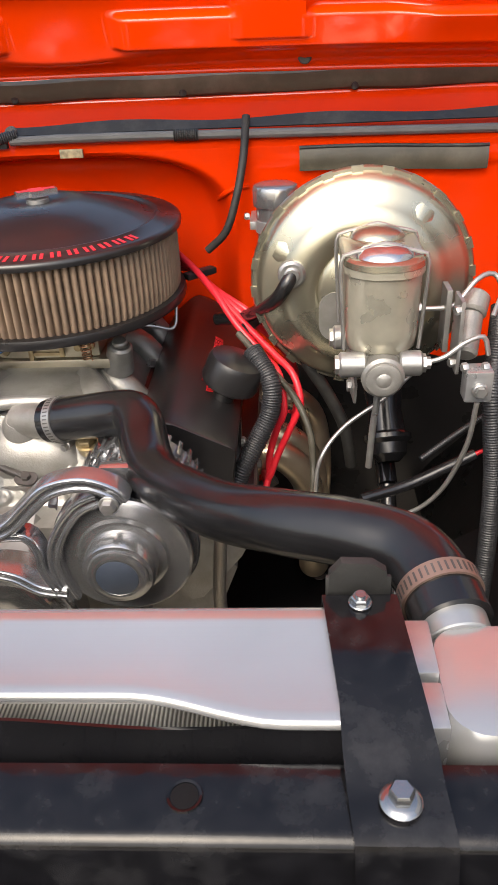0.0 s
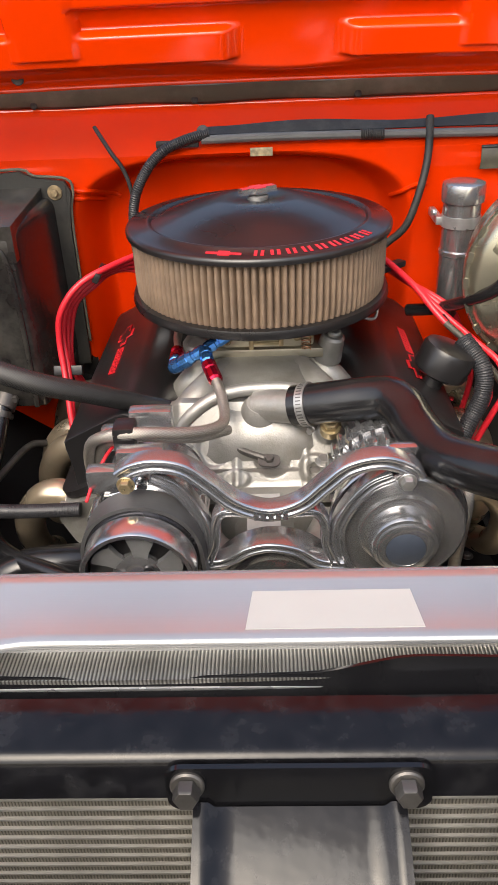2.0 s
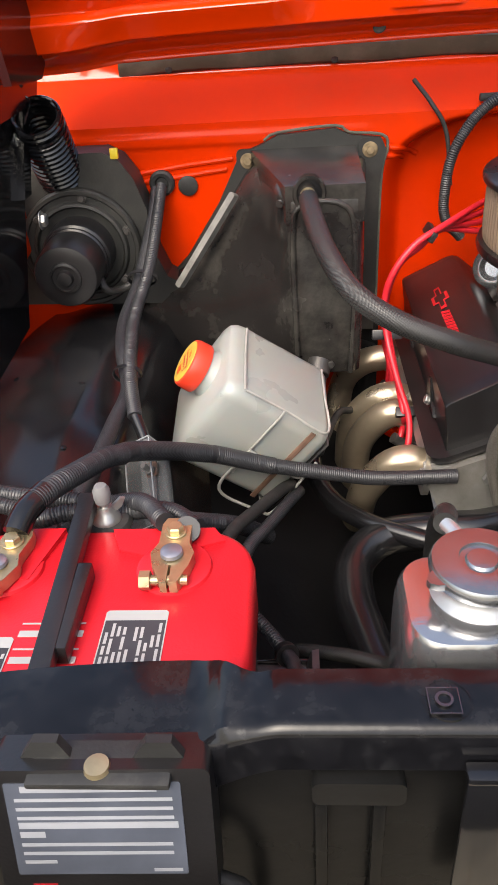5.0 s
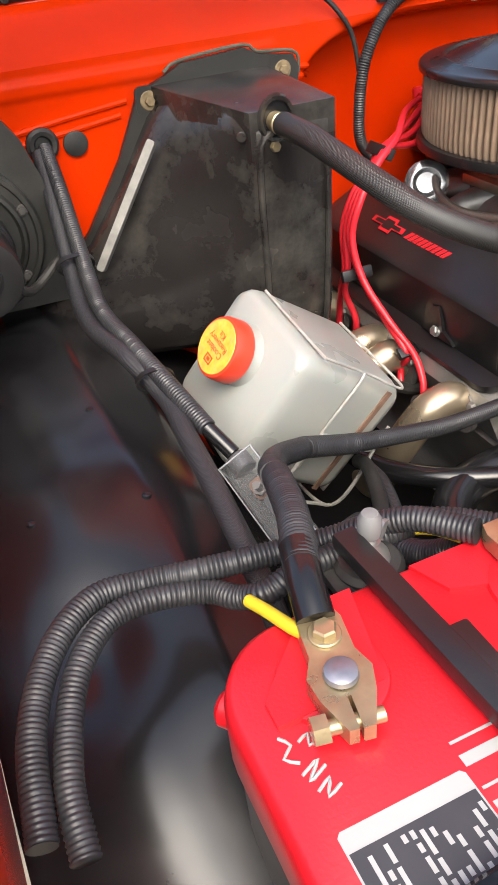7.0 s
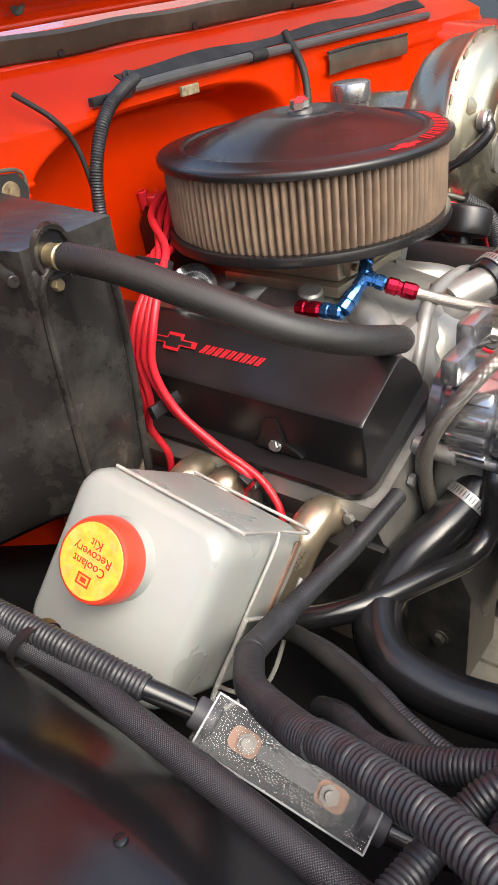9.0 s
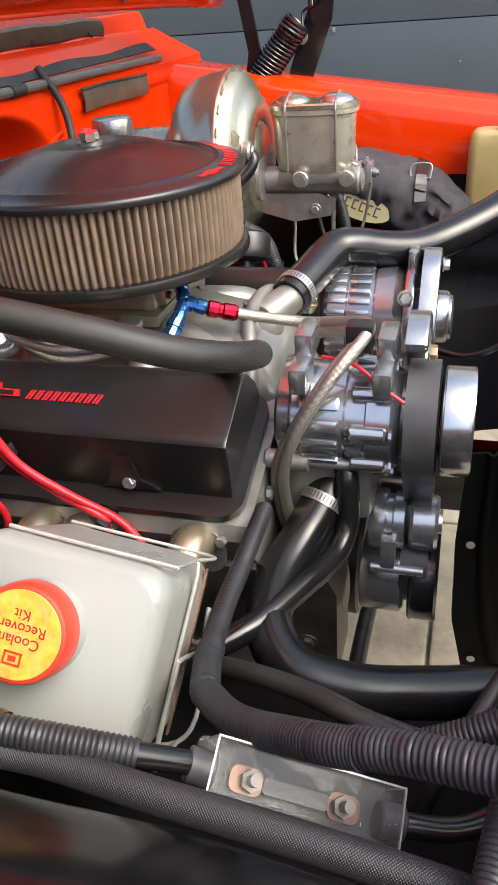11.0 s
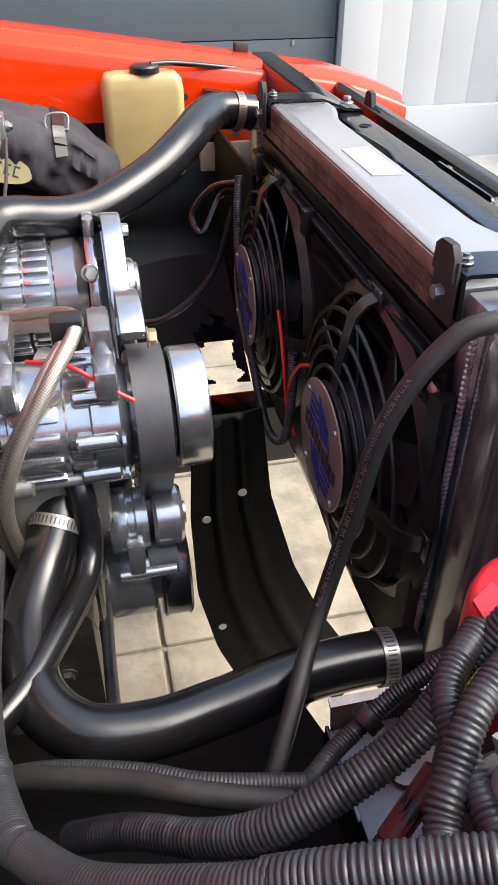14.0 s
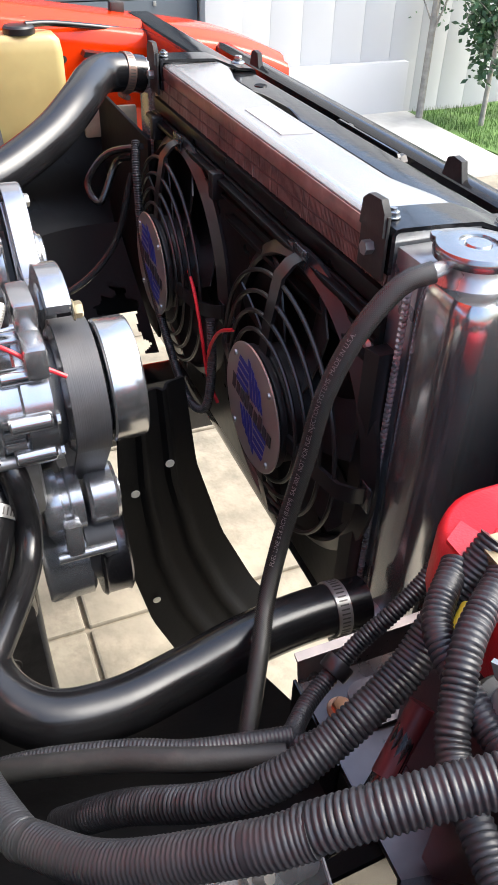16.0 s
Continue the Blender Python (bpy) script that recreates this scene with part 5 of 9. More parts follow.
# air cleaner
air = thing("air_cleaner", (0, 1.053, 1.04), "round open-element air cleaner with satin black lid and tan pleated filter", "air cleaner")
am = turned((0, 1.053, 0), Z)
bm = bmesh.new()
lathe(bm, [(0.055, 1.028), (0.075, 1.030), (0.085, 1.040), (0.150, 1.041), (0.168, 1.039), (0.1775, 1.042), (0.1785, 1.046), (0.1765, 1.053), (0.172, 1.054), (0.06, 1.050)], am, 96)
part("base_pan", bm, SEMI, air)
bm = bmesh.new()
N = 116
def pleats(r0, r1, z):
    out = []
    for k in range(N * 6):
        a = 2 * math.pi * k / (N * 6)
        ph = (k % 6) / 6
        s = (0.0, 0.55, 0.95, 1.0, 0.95, 0.55)[k % 6]
        out.append((( r0 + (r1 - r0) * s) * math.cos(a), 1.053 + (r0 + (r1 - r0) * s) * math.sin(a), z))
    return out
loft(bm, [pleats(0.1655, 0.1690, 1.0535), pleats(0.1640, 0.1715, 1.058), pleats(0.1635, 0.1722, 1.075), pleats(0.1635, 0.1722, 1.115), pleats(0.1640, 0.1715, 1.132), pleats(0.1655, 0.1690, 1.137)], cap=False)
part("filter_element", bm, PLEAT, air, "tan pleated filter gauze", 80)
bm = bmesh.new()
lathe(bm, [(0.170, 1.1365), (0.1765, 1.1335), (0.1785, 1.1345), (0.1790, 1.1390), (0.1783, 1.1415), (0.1765, 1.1432), (0.173, 1.1440), (0.1530, 1.1462), (0.1508, 1.1484), (0.1488, 1.1488), (0.1462, 1.1482), (0.1438, 1.1458), (0.1405, 1.1464), (0.120, 1.1530), (0.085, 1.1640), (0.055, 1.1712), (0.036, 1.1730), (0.028, 1.1705), (0.018, 1.1690), (0, 1.1690)], am, 128)
lid = part("lid", bm, SEMI, air, "satin black domed steel lid", 50)
bm = bmesh.new()
lathe(bm, [(0.0145, 1.1690), (0.0145, 1.1735), (0.011, 1.1745), (0, 1.1745)], am, 24)
cyl(bm, (0, 1.053, 1.17), (0, 1.053, 1.1785), 0.004, seg=12)
part("stud_washer", bm, STEEL, air)
bm = bmesh.new()
c = [(-0.026, -0.0055), (-0.010, -0.0055), (-0.0085, -0.011), (0.0085, -0.011), (0.010, -0.0055), (0.026, -0.0055), (0.026, 0.0055), (0.010, 0.0055), (0.0085, 0.011), (-0.0085, 0.011), (-0.010, 0.0055), (-0.026, 0.0055)]
km = am @ Matrix.Translation((0, 0, 1.1765)) @ Matrix.Rotation(radians(30), 4, "Z")
prism(bm, c, km, 0.0075, 0.0012)
knob = part("wing_knob", bm, CHROME, air, "chrome cross-shaped knob with a red inlay")
bm = bmesh.new()
prism(bm, [(x * 0.93, y * 0.88) for x, y in c], km @ Matrix.Translation((0, 0, 0.0076)), 0.0004)
part("inlay", bm, INKRED, knob)
# red lettering bars round the lid
bm = bmesh.new()
def on_lid(a, r):
    return frame_of((r * math.cos(a), 1.053 + r * math.sin(a), 1.1468 - (r - 0.15) * 0.11), (-math.sin(a), math.cos(a), 0), (-math.cos(a), -math.sin(a), 0.11))
prism(bm, [(-0.022, -0.003), (-0.007, -0.003), (-0.006, -0.0065), (0.008, -0.0065), (0.008, -0.003), (0.022, -0.003), (0.021, 0.003), (0.007, 0.003), (0.006, 0.0065), (-0.008, 0.0065), (-0.008, 0.003), (-0.023, 0.003)], on_lid(radians(-104), 0.163), 0.0005)
for k in range(9):
    o = on_lid(radians(-89 + 6.8 * k), 0.162)
    for dx in (-0.0052, 0.0026):
        prism(bm, [(dx - 0.0022, -0.0075), (dx + 0.0018, -0.0075), (dx + 0.0030, 0.0075), (dx - 0.0010, 0.0075)], o, 0.0005)
part("lettering_bar", bm, INKRED, lid)

# distributor at the back
dis = thing("distributor", (-0.01, 1.27, 0.9), "distributor with red wire boots behind the air cleaner", "distributor")
bm = bmesh.new()
lathe(bm, [(0.03, 0.90), (0.03, 0.985), (0.055, 0.99), (0.058, 1.03), (0.045, 1.055), (0, 1.06)], turned((-0.01, 1.27, 0), Z), 30)
part("cap", bm, SATIN, dis)
for k in range(8):
    a = radians(45 * k)
    bm = bmesh.new()
    cyl(bm, (-0.01 + 0.042 * math.cos(a), 1.27 + 0.042 * math.sin(a), 1.045), (-0.01 + 0.046 * math.cos(a), 1.27 + 0.046 * math.sin(a), 1.075), 0.0085, seg=12, bevel=0.002)
    part("wire_boot", bm, WIRE, dis)
bm = bmesh.new()
lathe(bm, [(0, 0), (0.030, 0), (0.031, 0.012), (0.024, 0.016), (0.020, 0.016), (0.014, 0.006), (0, 0.005)], turned((-0.125, 1.155, 0.982), (-0.5, -0.8, 0.3)), 30)
tagged(part("vacuum_canister", bm, CHROMEGREY), "small round grey metal vacuum canister", "vacuum canister")

# breather cap on the driver's valve cover
br = thing("breather_cap", (0.248, 0.945, 0.96), "black round push-in breather cap on the valve cover", "breather")
bm = bmesh.new()
bmx = turned((0.232, 0.945, 0.948), (0.38, 0, 0.92))
lathe(bm, [(0.014, -0.01), (0.014, 0.008), (0.030, 0.010), (0.036, 0.014), (0.0375, 0.020), (0.0365, 0.026), (0.0368, 0.044), (0.034, 0.050), (0.026, 0.053), (0, 0.054)], bmx, 40)
part("cap", bm, SATIN, br)

# ---- accessory drive ----
BILLET = mat("polished billet", (0.38, 0.39, 0.41), 0.20, 0.85, 0.12, 30, 0.0001, 200, rvar=0.06)
brk = thing("accessory_bracket", (0.01, 0.68, 0.86), "polished billet accessory drive bracket spanning the engine front", "accessory bracket")
def ribbon(bm, pts, w, y, depth, bevel=0.003):
    """A billet bar of width w along a curve in the plane of the engine's front: round-edged rims with a sunk channel between."""
    path = smooth_path([(x, 0, z) for x, z in pts], 0.005)
    h, e = w / 2, min(0.0042, w * 0.22)
    sec = [(-h, -depth), (-h, -e)]
    sec += [(-h + e * (1 - math.cos(q)), -e + e * math.sin(q)) for q in (0.5, 1.0, 1.57)]
    sec += [(-h + e * 1.45, -0.0006), (-h + e * 1.9, -0.0028), (h - e * 1.9, -0.0028), (h - e * 1.45, -0.0006)]
    sec += [(h - e * (1 - math.cos(q)), -e + e * math.sin(q)) for q in (1.57, 1.0, 0.5)]
    sec += [(h, -e), (h, -depth)]
    rings = []
    for k, p in enumerate(path):
        d = (path[min(k + 1, len(path) - 1)] - path[max(k - 1, 0)]).normalized()
        n = Vector((-d.z, 0, d.x))
        rings.append([Vector((p.x, y - depth, p.z)) + n * a + Vector((0, -c, 0)) for a, c in sec])
    loft(bm, rings)


bm = bmesh.new()
ribbon(bm, [(-0.142, 0.995), (-0.130, 1.003), (-0.107, 1.008), (-0.078, 1.002), (-0.053, 0.981), (-0.027, 0.957), (0.007, 0.945), (0.041, 0.955), (0.066, 0.978), (0.090, 0.999), (0.122, 1.006), (0.148, 0.997), (0.158, 0.985)], 0.0165, 0.672, 0.022)
arch = part("upper_arch", bm, BILLET, brk, angle=30)
for run in ([(-0.111, 0.990), (-0.088, 0.977), (-0.072, 0.953), (-0.061, 0.922), (-0.062, 0.893), (-0.072, 0.866)], [(0.134, 0.985), (0.112, 0.974), (0.091, 0.947), (0.080, 0.918), (0.082, 0.889), (0.092, 0.862)]):
    bm = bmesh.new()
    ribbon(bm, run, 0.015, 0.674, 0.018)
    part("leg", bm, BILLET, brk, angle=30)
for run in ([(-0.010, 0.945), (-0.040, 0.946), (-0.049, 0.930), (-0.050, 0.906), (-0.060, 0.880)], [(0.028, 0.944), (0.056, 0.944), (0.066, 0.927), (0.067, 0.903), (0.078, 0.876)]):
    bm = bmesh.new()
    ribbon(bm, run, 0.010, 0.673, 0.020)
    part("inner_leg", bm, BILLET, brk, angle=30)
bm = bmesh.new()
ribbon(bm, [(-0.066, 0.876), (-0.040, 0.880), (-0.016, 0.894), (0.007, 0.899), (0.035, 0.893), (0.059, 0.877), (0.086, 0.872)], 0.013, 0.6735, 0.020)
part("lower_arch", bm, BILLET, brk, angle=30)
bm = bmesh.new()
for k in range(5):
    prism(bm, [(-0.016 + 0.0075 * k, 0.9445), (-0.011 + 0.0075 * k, 0.9445), (-0.011 + 0.0075 * k, 0.953), (-0.016 + 0.0075 * k, 0.953)], frame_of((0.008, 0.6498, -0.0035), (1, 0, 0), (0, 0, 1)), 0.0008)
part("cast_bar", bm, BILLET, arch)
bm = bmesh.new()
hexbolt(bm, (-0.135, 0.6495, 0.989), -Y, 0.0075, 0.008, 0.0095)
part("bolt", bm, BRASS, brk)
bm = bmesh.new()
hexbolt(bm, (0.146, 0.6495, 0.986), -Y, 0.0075, 0.008, 0.0095)
part("bolt", bm, STEEL, brk)

# compressor with its clutch pulley
cp = thing("compressor", (-0.126, 0.70, 0.93), "polished aluminium air conditioning compressor with a spoked clutch face", "compressor")
C0 = Vector((-0.126, 0.0, 0.906))
cm = turned((C0.x, 0.80, C0.z), -Y)
bm = bmesh.new()
lathe(bm, [(0, -0.005), (0.045, -0.005), (0.055, 0.0), (0.057, 0.012), (0.052, 0.014), (0.052, 0.020), (0.0585, 0.022), (0.0585, 0.070), (0.0545, 0.072), (0.0545, 0.092), (0.060, 0.094), (0.060, 0.118), (0.054, 0.122), (0.045, 0.135), (0, 0.135)], cm, 56)
shell = part("shell", bm, CHROME, cp)
for k in range(9):
    a = radians(40 * k + 10)
    bm = bmesh.new()
    p = C0 + Vector((0.059 * math.cos(a), 0, 0.059 * math.sin(a)))
    cyl(bm, (p.x, 0.685, p.z), (p.x, 0.722, p.z), 0.0085, seg=14, bevel=0.002)
    hexbolt(bm, (p.x, 0.683, p.z), -Y, 0.006, 0.004)
    part("bolt_boss", bm, CHROME, cp)
for a in (150, 172, 195, 218):
    a = radians(a)
    bm = bmesh.new()
    mm = cm @ Matrix.Rotation(-a, 4, "Z")
    box(bm, (0.050, -0.0075, 0.024), (0.064, 0.0075, 0.066), 0.004, mm)
    part("rib", bm, CHROME, cp)
bm = bmesh.new()
for k in range(3):
    box(bm, (0.0583, -0.018 + 0.012 * k, 0.073), (0.0592, -0.010 + 0.012 * k, 0.090), 0.0003, cm @ Matrix.Rotation(radians(-178), 4, "Z"))
part("cast_bar", bm, CHROMEGREY, shell)
bm = bmesh.new()
lathe(bm, [(0.040, 0.0), (0.056, 0.0), (0.0605, 0.004), (0.0605, 0.036), (0.056, 0.038), (0.040, 0.038)], turned((C0.x, 0.672, C0.z), -Y), 64)
part("belt_pulley", bm, DARKCHROME, cp)
bm = bmesh.new()
fmn = turned((C0.x, 0.632, C0.z), -Y)
lathe(bm, [(0.050, 0.0), (0.0575, 0.001), (0.0590, 0.003), (0.0590, 0.030), (0.0575, 0.0325), (0.0535, 0.0325), (0.0525, 0.030), (0.0525, 0.004)], fmn, 72)
part("chrome_ring", bm, CHROME, cp)
bm = bmesh.new()
lathe(bm, [(0, 0.016), (0.050, 0.016), (0.0525, 0.012), (0.0525, 0.008), (0, 0.008)], fmn, 48)
part("back_disc", bm, SATIN, cp)
bm = bmesh.new()
lathe(bm, [(0, 0.030), (0.012, 0.030), (0.018, 0.028), (0.026, 0.024), (0.026, 0.018), (0, 0.018)], fmn, 40)
part("clutch_hub", bm, CHROMEGREY, cp, "polished clutch hub")
bm = bmesh.new()
for k in range(6):
    a = radians(60 * k + 15)
    mm = fmn @ Matrix.Rotation(a, 4, "Z")
    petal = [(0.016, -0.006), (0.030, -0.0085), (0.044, -0.0140), (0.0475, -0.009), (0.049, 0.0), (0.0475, 0.009), (0.044, 0.0140), (0.030, 0.0085), (0.016, 0.006)]
    prism(bm, [(x, y + 0.22 * (x - 0.016)) for x, y in petal], mm @ Matrix.Translation((0, 0, 0.018)), 0.007, 0.0022)
part("spoke", bm, mat("satin clutch plate", (0.22, 0.225, 0.23), 0.33, 0.5, 0.15, 40), cp, split=True)
bm = bmesh.new()
for a in (40, 160, 280):
    a = radians(a)
    lathe(bm, [(0, 0), (0.0055, 0), (0.0055, 0.003), (0.004, 0.004), (0, 0.004)], fmn @ Matrix.Translation((0.017 * math.cos(a), 0.017 * math.sin(a), 0.0285)), 14)
part("rivet", bm, DARKCHROME, cp, split=True)
# mounts on top and long through-bolts
bm = bmesh.new()
for y in (0.690, 0.775):
    box(bm, (-0.150, y - 0.010, 0.980), (-0.100, y + 0.010, 1.008), 0.005)
    box(bm, (-0.185, y - 0.010, 0.955), (-0.140, y + 0.010, 0.985), 0.006)
part("mount_ear", bm, CHROMEGREY, cp, split=True)
bm = bmesh.new()
cyl(bm, (-0.176, 0.81, 0.872), (-0.176, 0.680, 0.872), 0.006, seg=14)
cyl(bm, (-0.176, 0.815, 0.872), (-0.176, 0.765, 0.872), 0.0115, seg=18, bevel=0.002)
part("through_bolt", bm, STEEL, cp)
bm = bmesh.new()
box(bm, (-0.165, 0.70, 0.79), (-0.07, 0.80, 0.868), 0.012)
part("lower_casting", bm, CAST, cp)
bm = grid_bm()
tube(bm, [(-0.150, 0.755, 0.985), (-0.165, 0.72, 0.985), (-0.178, 0.69, 0.968), (-0.184, 0.668, 0.955)], 0.002, 8)
part("clutch_wire", bm, WIRE, cp)

# alternator
al = thing("alternator", (0.147, 0.72, 0.92), "polished finned alternator with a dark stepped pulley", "alternator")
A0 = (0.147, 0.80, 0.912)
mm = turned(A0, -Y)
bm = bmesh.new()
lathe(bm, [(0, 0), (0.060, 0), (0.066, 0.006), (0.066, 0.030), (0.062, 0.032), (0.062, 0.066), (0.066, 0.068), (0.068, 0.092), (0.060, 0.104), (0, 0.106)], mm, 56)
part("case", bm, CHROMEGREY, al)
for k in range(30):
    a = radians(12 * k)
    bm = bmesh.new()
    box(bm, (0.058, -0.0028, 0.003), (0.0712, 0.0028, 0.030), 0.001, mm @ Matrix.Rotation(a, 4, "Z"))
    box(bm, (0.056, -0.0028, 0.034), (0.0700, 0.0028, 0.062), 0.001, mm @ Matrix.Rotation(a, 4, "Z"))
    part("fin", bm, CHROME, al)
bm = bmesh.new()
lathe(bm, [(0, 0.106), (0.0735, 0.106), (0.0745, 0.108), (0.0745, 0.116), (0.0730, 0.118), (0, 0.118)], mm, 56)
box(bm, (-0.016, 0.060, 0.106), (0.016, 0.095, 0.120), 0.005, mm)
part("front_plate", bm, CHROME, al)
bm = bmesh.new()
lathe(bm, [(0, 0.128), (0.0670, 0.128), (0.0690, 0.130), (0.0685, 0.134), (0.066, 0.1355), (0.060, 0.134), (0.046, 0.134), (0.044, 0.138), (0.040, 0.139), (0, 0.139)], mm, 72)
part("pulley_disc", bm, CHROMEGREY, al)
bm = bmesh.new()
lathe(bm, [(0.036, 0.136), (0.036, 0.158), (0.0335, 0.162), (0.0305, 0.163), (0.030, 0.166), (0.0275, 0.1675), (0.021, 0.1675), (0.020, 0.1665), (0, 0.1665)], mm, 48)
part("nose_cap", bm, CHROMEGREY, al)
bm = bmesh.new()
lathe(bm, [(0.0205, 0.1668), (0.0205, 0.1676), (0.0198, 0.1680), (0, 0.1680)], mm, 36)
part("nose_disc", bm, mat("blue grey turned disc", (0.055, 0.068, 0.095), 0.4, 0.3, 0.15, 40), al, "dark blue-grey centre disc")
bm = bmesh.new()
hexbolt(bm, (0.083, 0.692, 0.962), (-1, -0.2, 0.2), 0.008, 0.008, 0.010)
part("bolt", bm, STEEL, al)

# water pump pulley, idler, tensioner, power steering pump
wp = thing("water_pump_pulley", (0.012, 0.65, 0.84), "polished water pump pulley at the engine front", "pulley")
bm = bmesh.new()
lathe(bm, [(0.03, 0), (0.074, 0.0), (0.078, 0.004), (0.078, 0.032), (0.074, 0.036), (0.068, 0.034), (0.062, 0.028), (0.058, 0.028), (0.054, 0.034), (0.048, 0.036), (0.02, 0.036), (0, 0.03)], turned((0.012, 0.706, 0.815), -Y), 64)
part("pulley", bm, CHROME, wp)
PUMP = mat("bright machined aluminium", (0.50, 0.505, 0.515), 0.24, 0.8, 0.15, 30, 0.0002, 200, rvar=0.08)
tn = thing("belt_tensioner", (-0.118, 0.68, 0.763), "polished belt tensioner with a smooth idler wheel", "belt tensioner")
bm = bmesh.new()
tm = turned((-0.118, 0.705, 0.763), -Y)
lathe(bm, [(0, 0), (0.034, 0), (0.036, 0.003), (0.036, 0.018), (0.030, 0.020), (0.030, 0.026), (0.034, 0.028), (0.034, 0.040), (0, 0.042)], tm, 40)
part("housing", bm, PUMP, tn)
bm = bmesh.new()
lathe(bm, [(0, 0.046), (0.030, 0.046), (0.033, 0.050), (0.033, 0.074), (0.030, 0.078), (0.026, 0.078), (0.024, 0.074), (0.014, 0.074), (0.012, 0.082), (0, 0.082)], tm, 44)
part("idler_wheel", bm, PUMP, tn)
bm = bmesh.new()
box(bm, (-0.165, 0.672, 0.722), (-0.150, 0.690, 0.765), 0.004)
cyl(bm, (-0.160, 0.700, 0.722), (-0.160, 0.640, 0.722), 0.006, seg=12)
part("lug", bm, PUMP, tn)
ps = thing("power_steering_pump", (-0.105, 0.70, 0.67), "polished power steering pump below the tensioner", "power steering pump")
bm = bmesh.new()
pm = turned((-0.105, 0.715, 0.672), -Y)
lathe(bm, [(0, 0), (0.048, 0), (0.050, 0.003), (0.050, 0.048), (0.044, 0.052), (0, 0.052)], pm, 48)
part("body", bm, PUMP, ps)
bm = bmesh.new()
lathe(bm, [(0.03, 0.058), (0.054, 0.058), (0.058, 0.061), (0.056, 0.064), (0.056, 0.086), (0.058, 0.089), (0.054, 0.092), (0.03, 0.092), (0, 0.08)], pm, 48)
part("pulley", bm, DARKCHROME, ps)
bm = grid_bm()
cyl(bm, (-0.13, 0.735, 0.66), (-0.13, 0.775, 0.655), 0.036, seg=30, bevel=0.006)
part("reservoir", bm, SATIN, ps)

# added dark block, stands for the shadow between compressor and engine
bm = bmesh.new()
prism(bm, [(0.735, 0.56), (0.812, 0.55), (0.812, 0.745), (0.790, 0.752), (0.752, 0.735), (0.735, 0.70)], frame_of((-0.195, 0, 0), (0, 1, 0), (0, 0, 1)), 0.085, 0.006)
hexbolt(bm, (-0.195, 0.785, 0.72), (-1, 0, 0), 0.008, 0.007, 0.011)
hexbolt(bm, (-0.195, 0.770, 0.62), (-1, 0, 0), 0.008, 0.007, 0.011)
part("bracket", bm, DARKSTEEL, ps, "dark block added in the shadowed gap beside the pump")
bm = bmesh.new()
lathe(bm, [(0, 0), (0.078, 0), (0.081, 0.003), (0.081, 0.030), (0.076, 0.033), (0.070, 0.031), (0.066, 0.031), (0.064, 0.034), (0.030, 0.036), (0.026, 0.044), (0, 0.044)], turned((0.0, 0.760, 0.60), -Y), 48)
part("crank_damper", bm, DARKSTEEL, blk, "oily black crankshaft damper")

# serpentine belt: one flat loop round the wheels
belt = thing("serpentine_belt", (0, 0.655, 0.8), "grey-black ribbed serpentine belt", "drive belt")
def belt_run(wheels):
    """The outer tangents of wheels taken clockwise as (x, z, r)."""
    pts = []
    n = len(wheels)
    for i in range(n):
        (xa, za, ra), (xb, zb, rb) = wheels[i], wheels[(i + 1) % n]
        d = math.atan2(zb - za, xb - xa)
        ln = math.hypot(xb - xa, zb - za)
        off = math.acos(max(-1, min(1, (ra - rb) / ln)))
        a = d + off
        pts.append((i, a, (xa + ra * math.cos(a), za + ra * math.sin(a)), (xb + rb * math.cos(a), zb + rb * math.sin(a))))
    out = []
    for k in range(n):
        i, a, p, q = pts[k]
        prev = pts[k - 1]
        x, z, r = wheels[i]
        a0, a1 = prev[1], a
        while a1 > a0:
            a1 -= 2 * math.pi
        steps = max(2, int((a0 - a1) / 0.12))
        for s in range(steps + 1):
            b = a0 + (a1 - a0) * s / steps
            out.append((x + r * math.cos(b), z + r * math.sin(b)))
    return out
for wheels, by in (([(-0.126, 0.906, 0.0605), (-0.085, 0.80, 0.028)], 0), ([(-0.105, 0.690, 0.044), (0.03, 0.62, 0.06)], 0), ([(0.147, 0.912, 0.034), (0.05, 0.70, 0.075)], 0.038)):
    loop = belt_run(wheels)
    bm = bmesh.new()
    rings = []
    for k, (x, z) in enumerate(loop):
        a, b = loop[k - 1], loop[(k + 1) % len(loop)]
        t = Vector((b[0] - a[0], 0, b[1] - a[1])).normalized()
        nrm = Vector((-t.z, 0, t.x))
        rings.append([Vector((x, 0.636 + by, z)), Vector((x, 0.668 + by, z)), Vector((x, 0.668 + by, z)) + nrm * 0.004, Vector((x, 0.636 + by, z)) + nrm * 0.004])
    rings.append(rings[0])
    loft(bm, rings, cap=False)
    part("belt", bm, BELTBACK, belt)

# ---- hood, raised over the bay ----
hood = thing("hood", (0, 1.14, 1.30), "raised orange-red hood seen from its pressed underside", "hood")
HX = Vector((0, -0.31, 0.951)).normalized()
HN = Vector((0, -0.951, -0.31)).normalized()


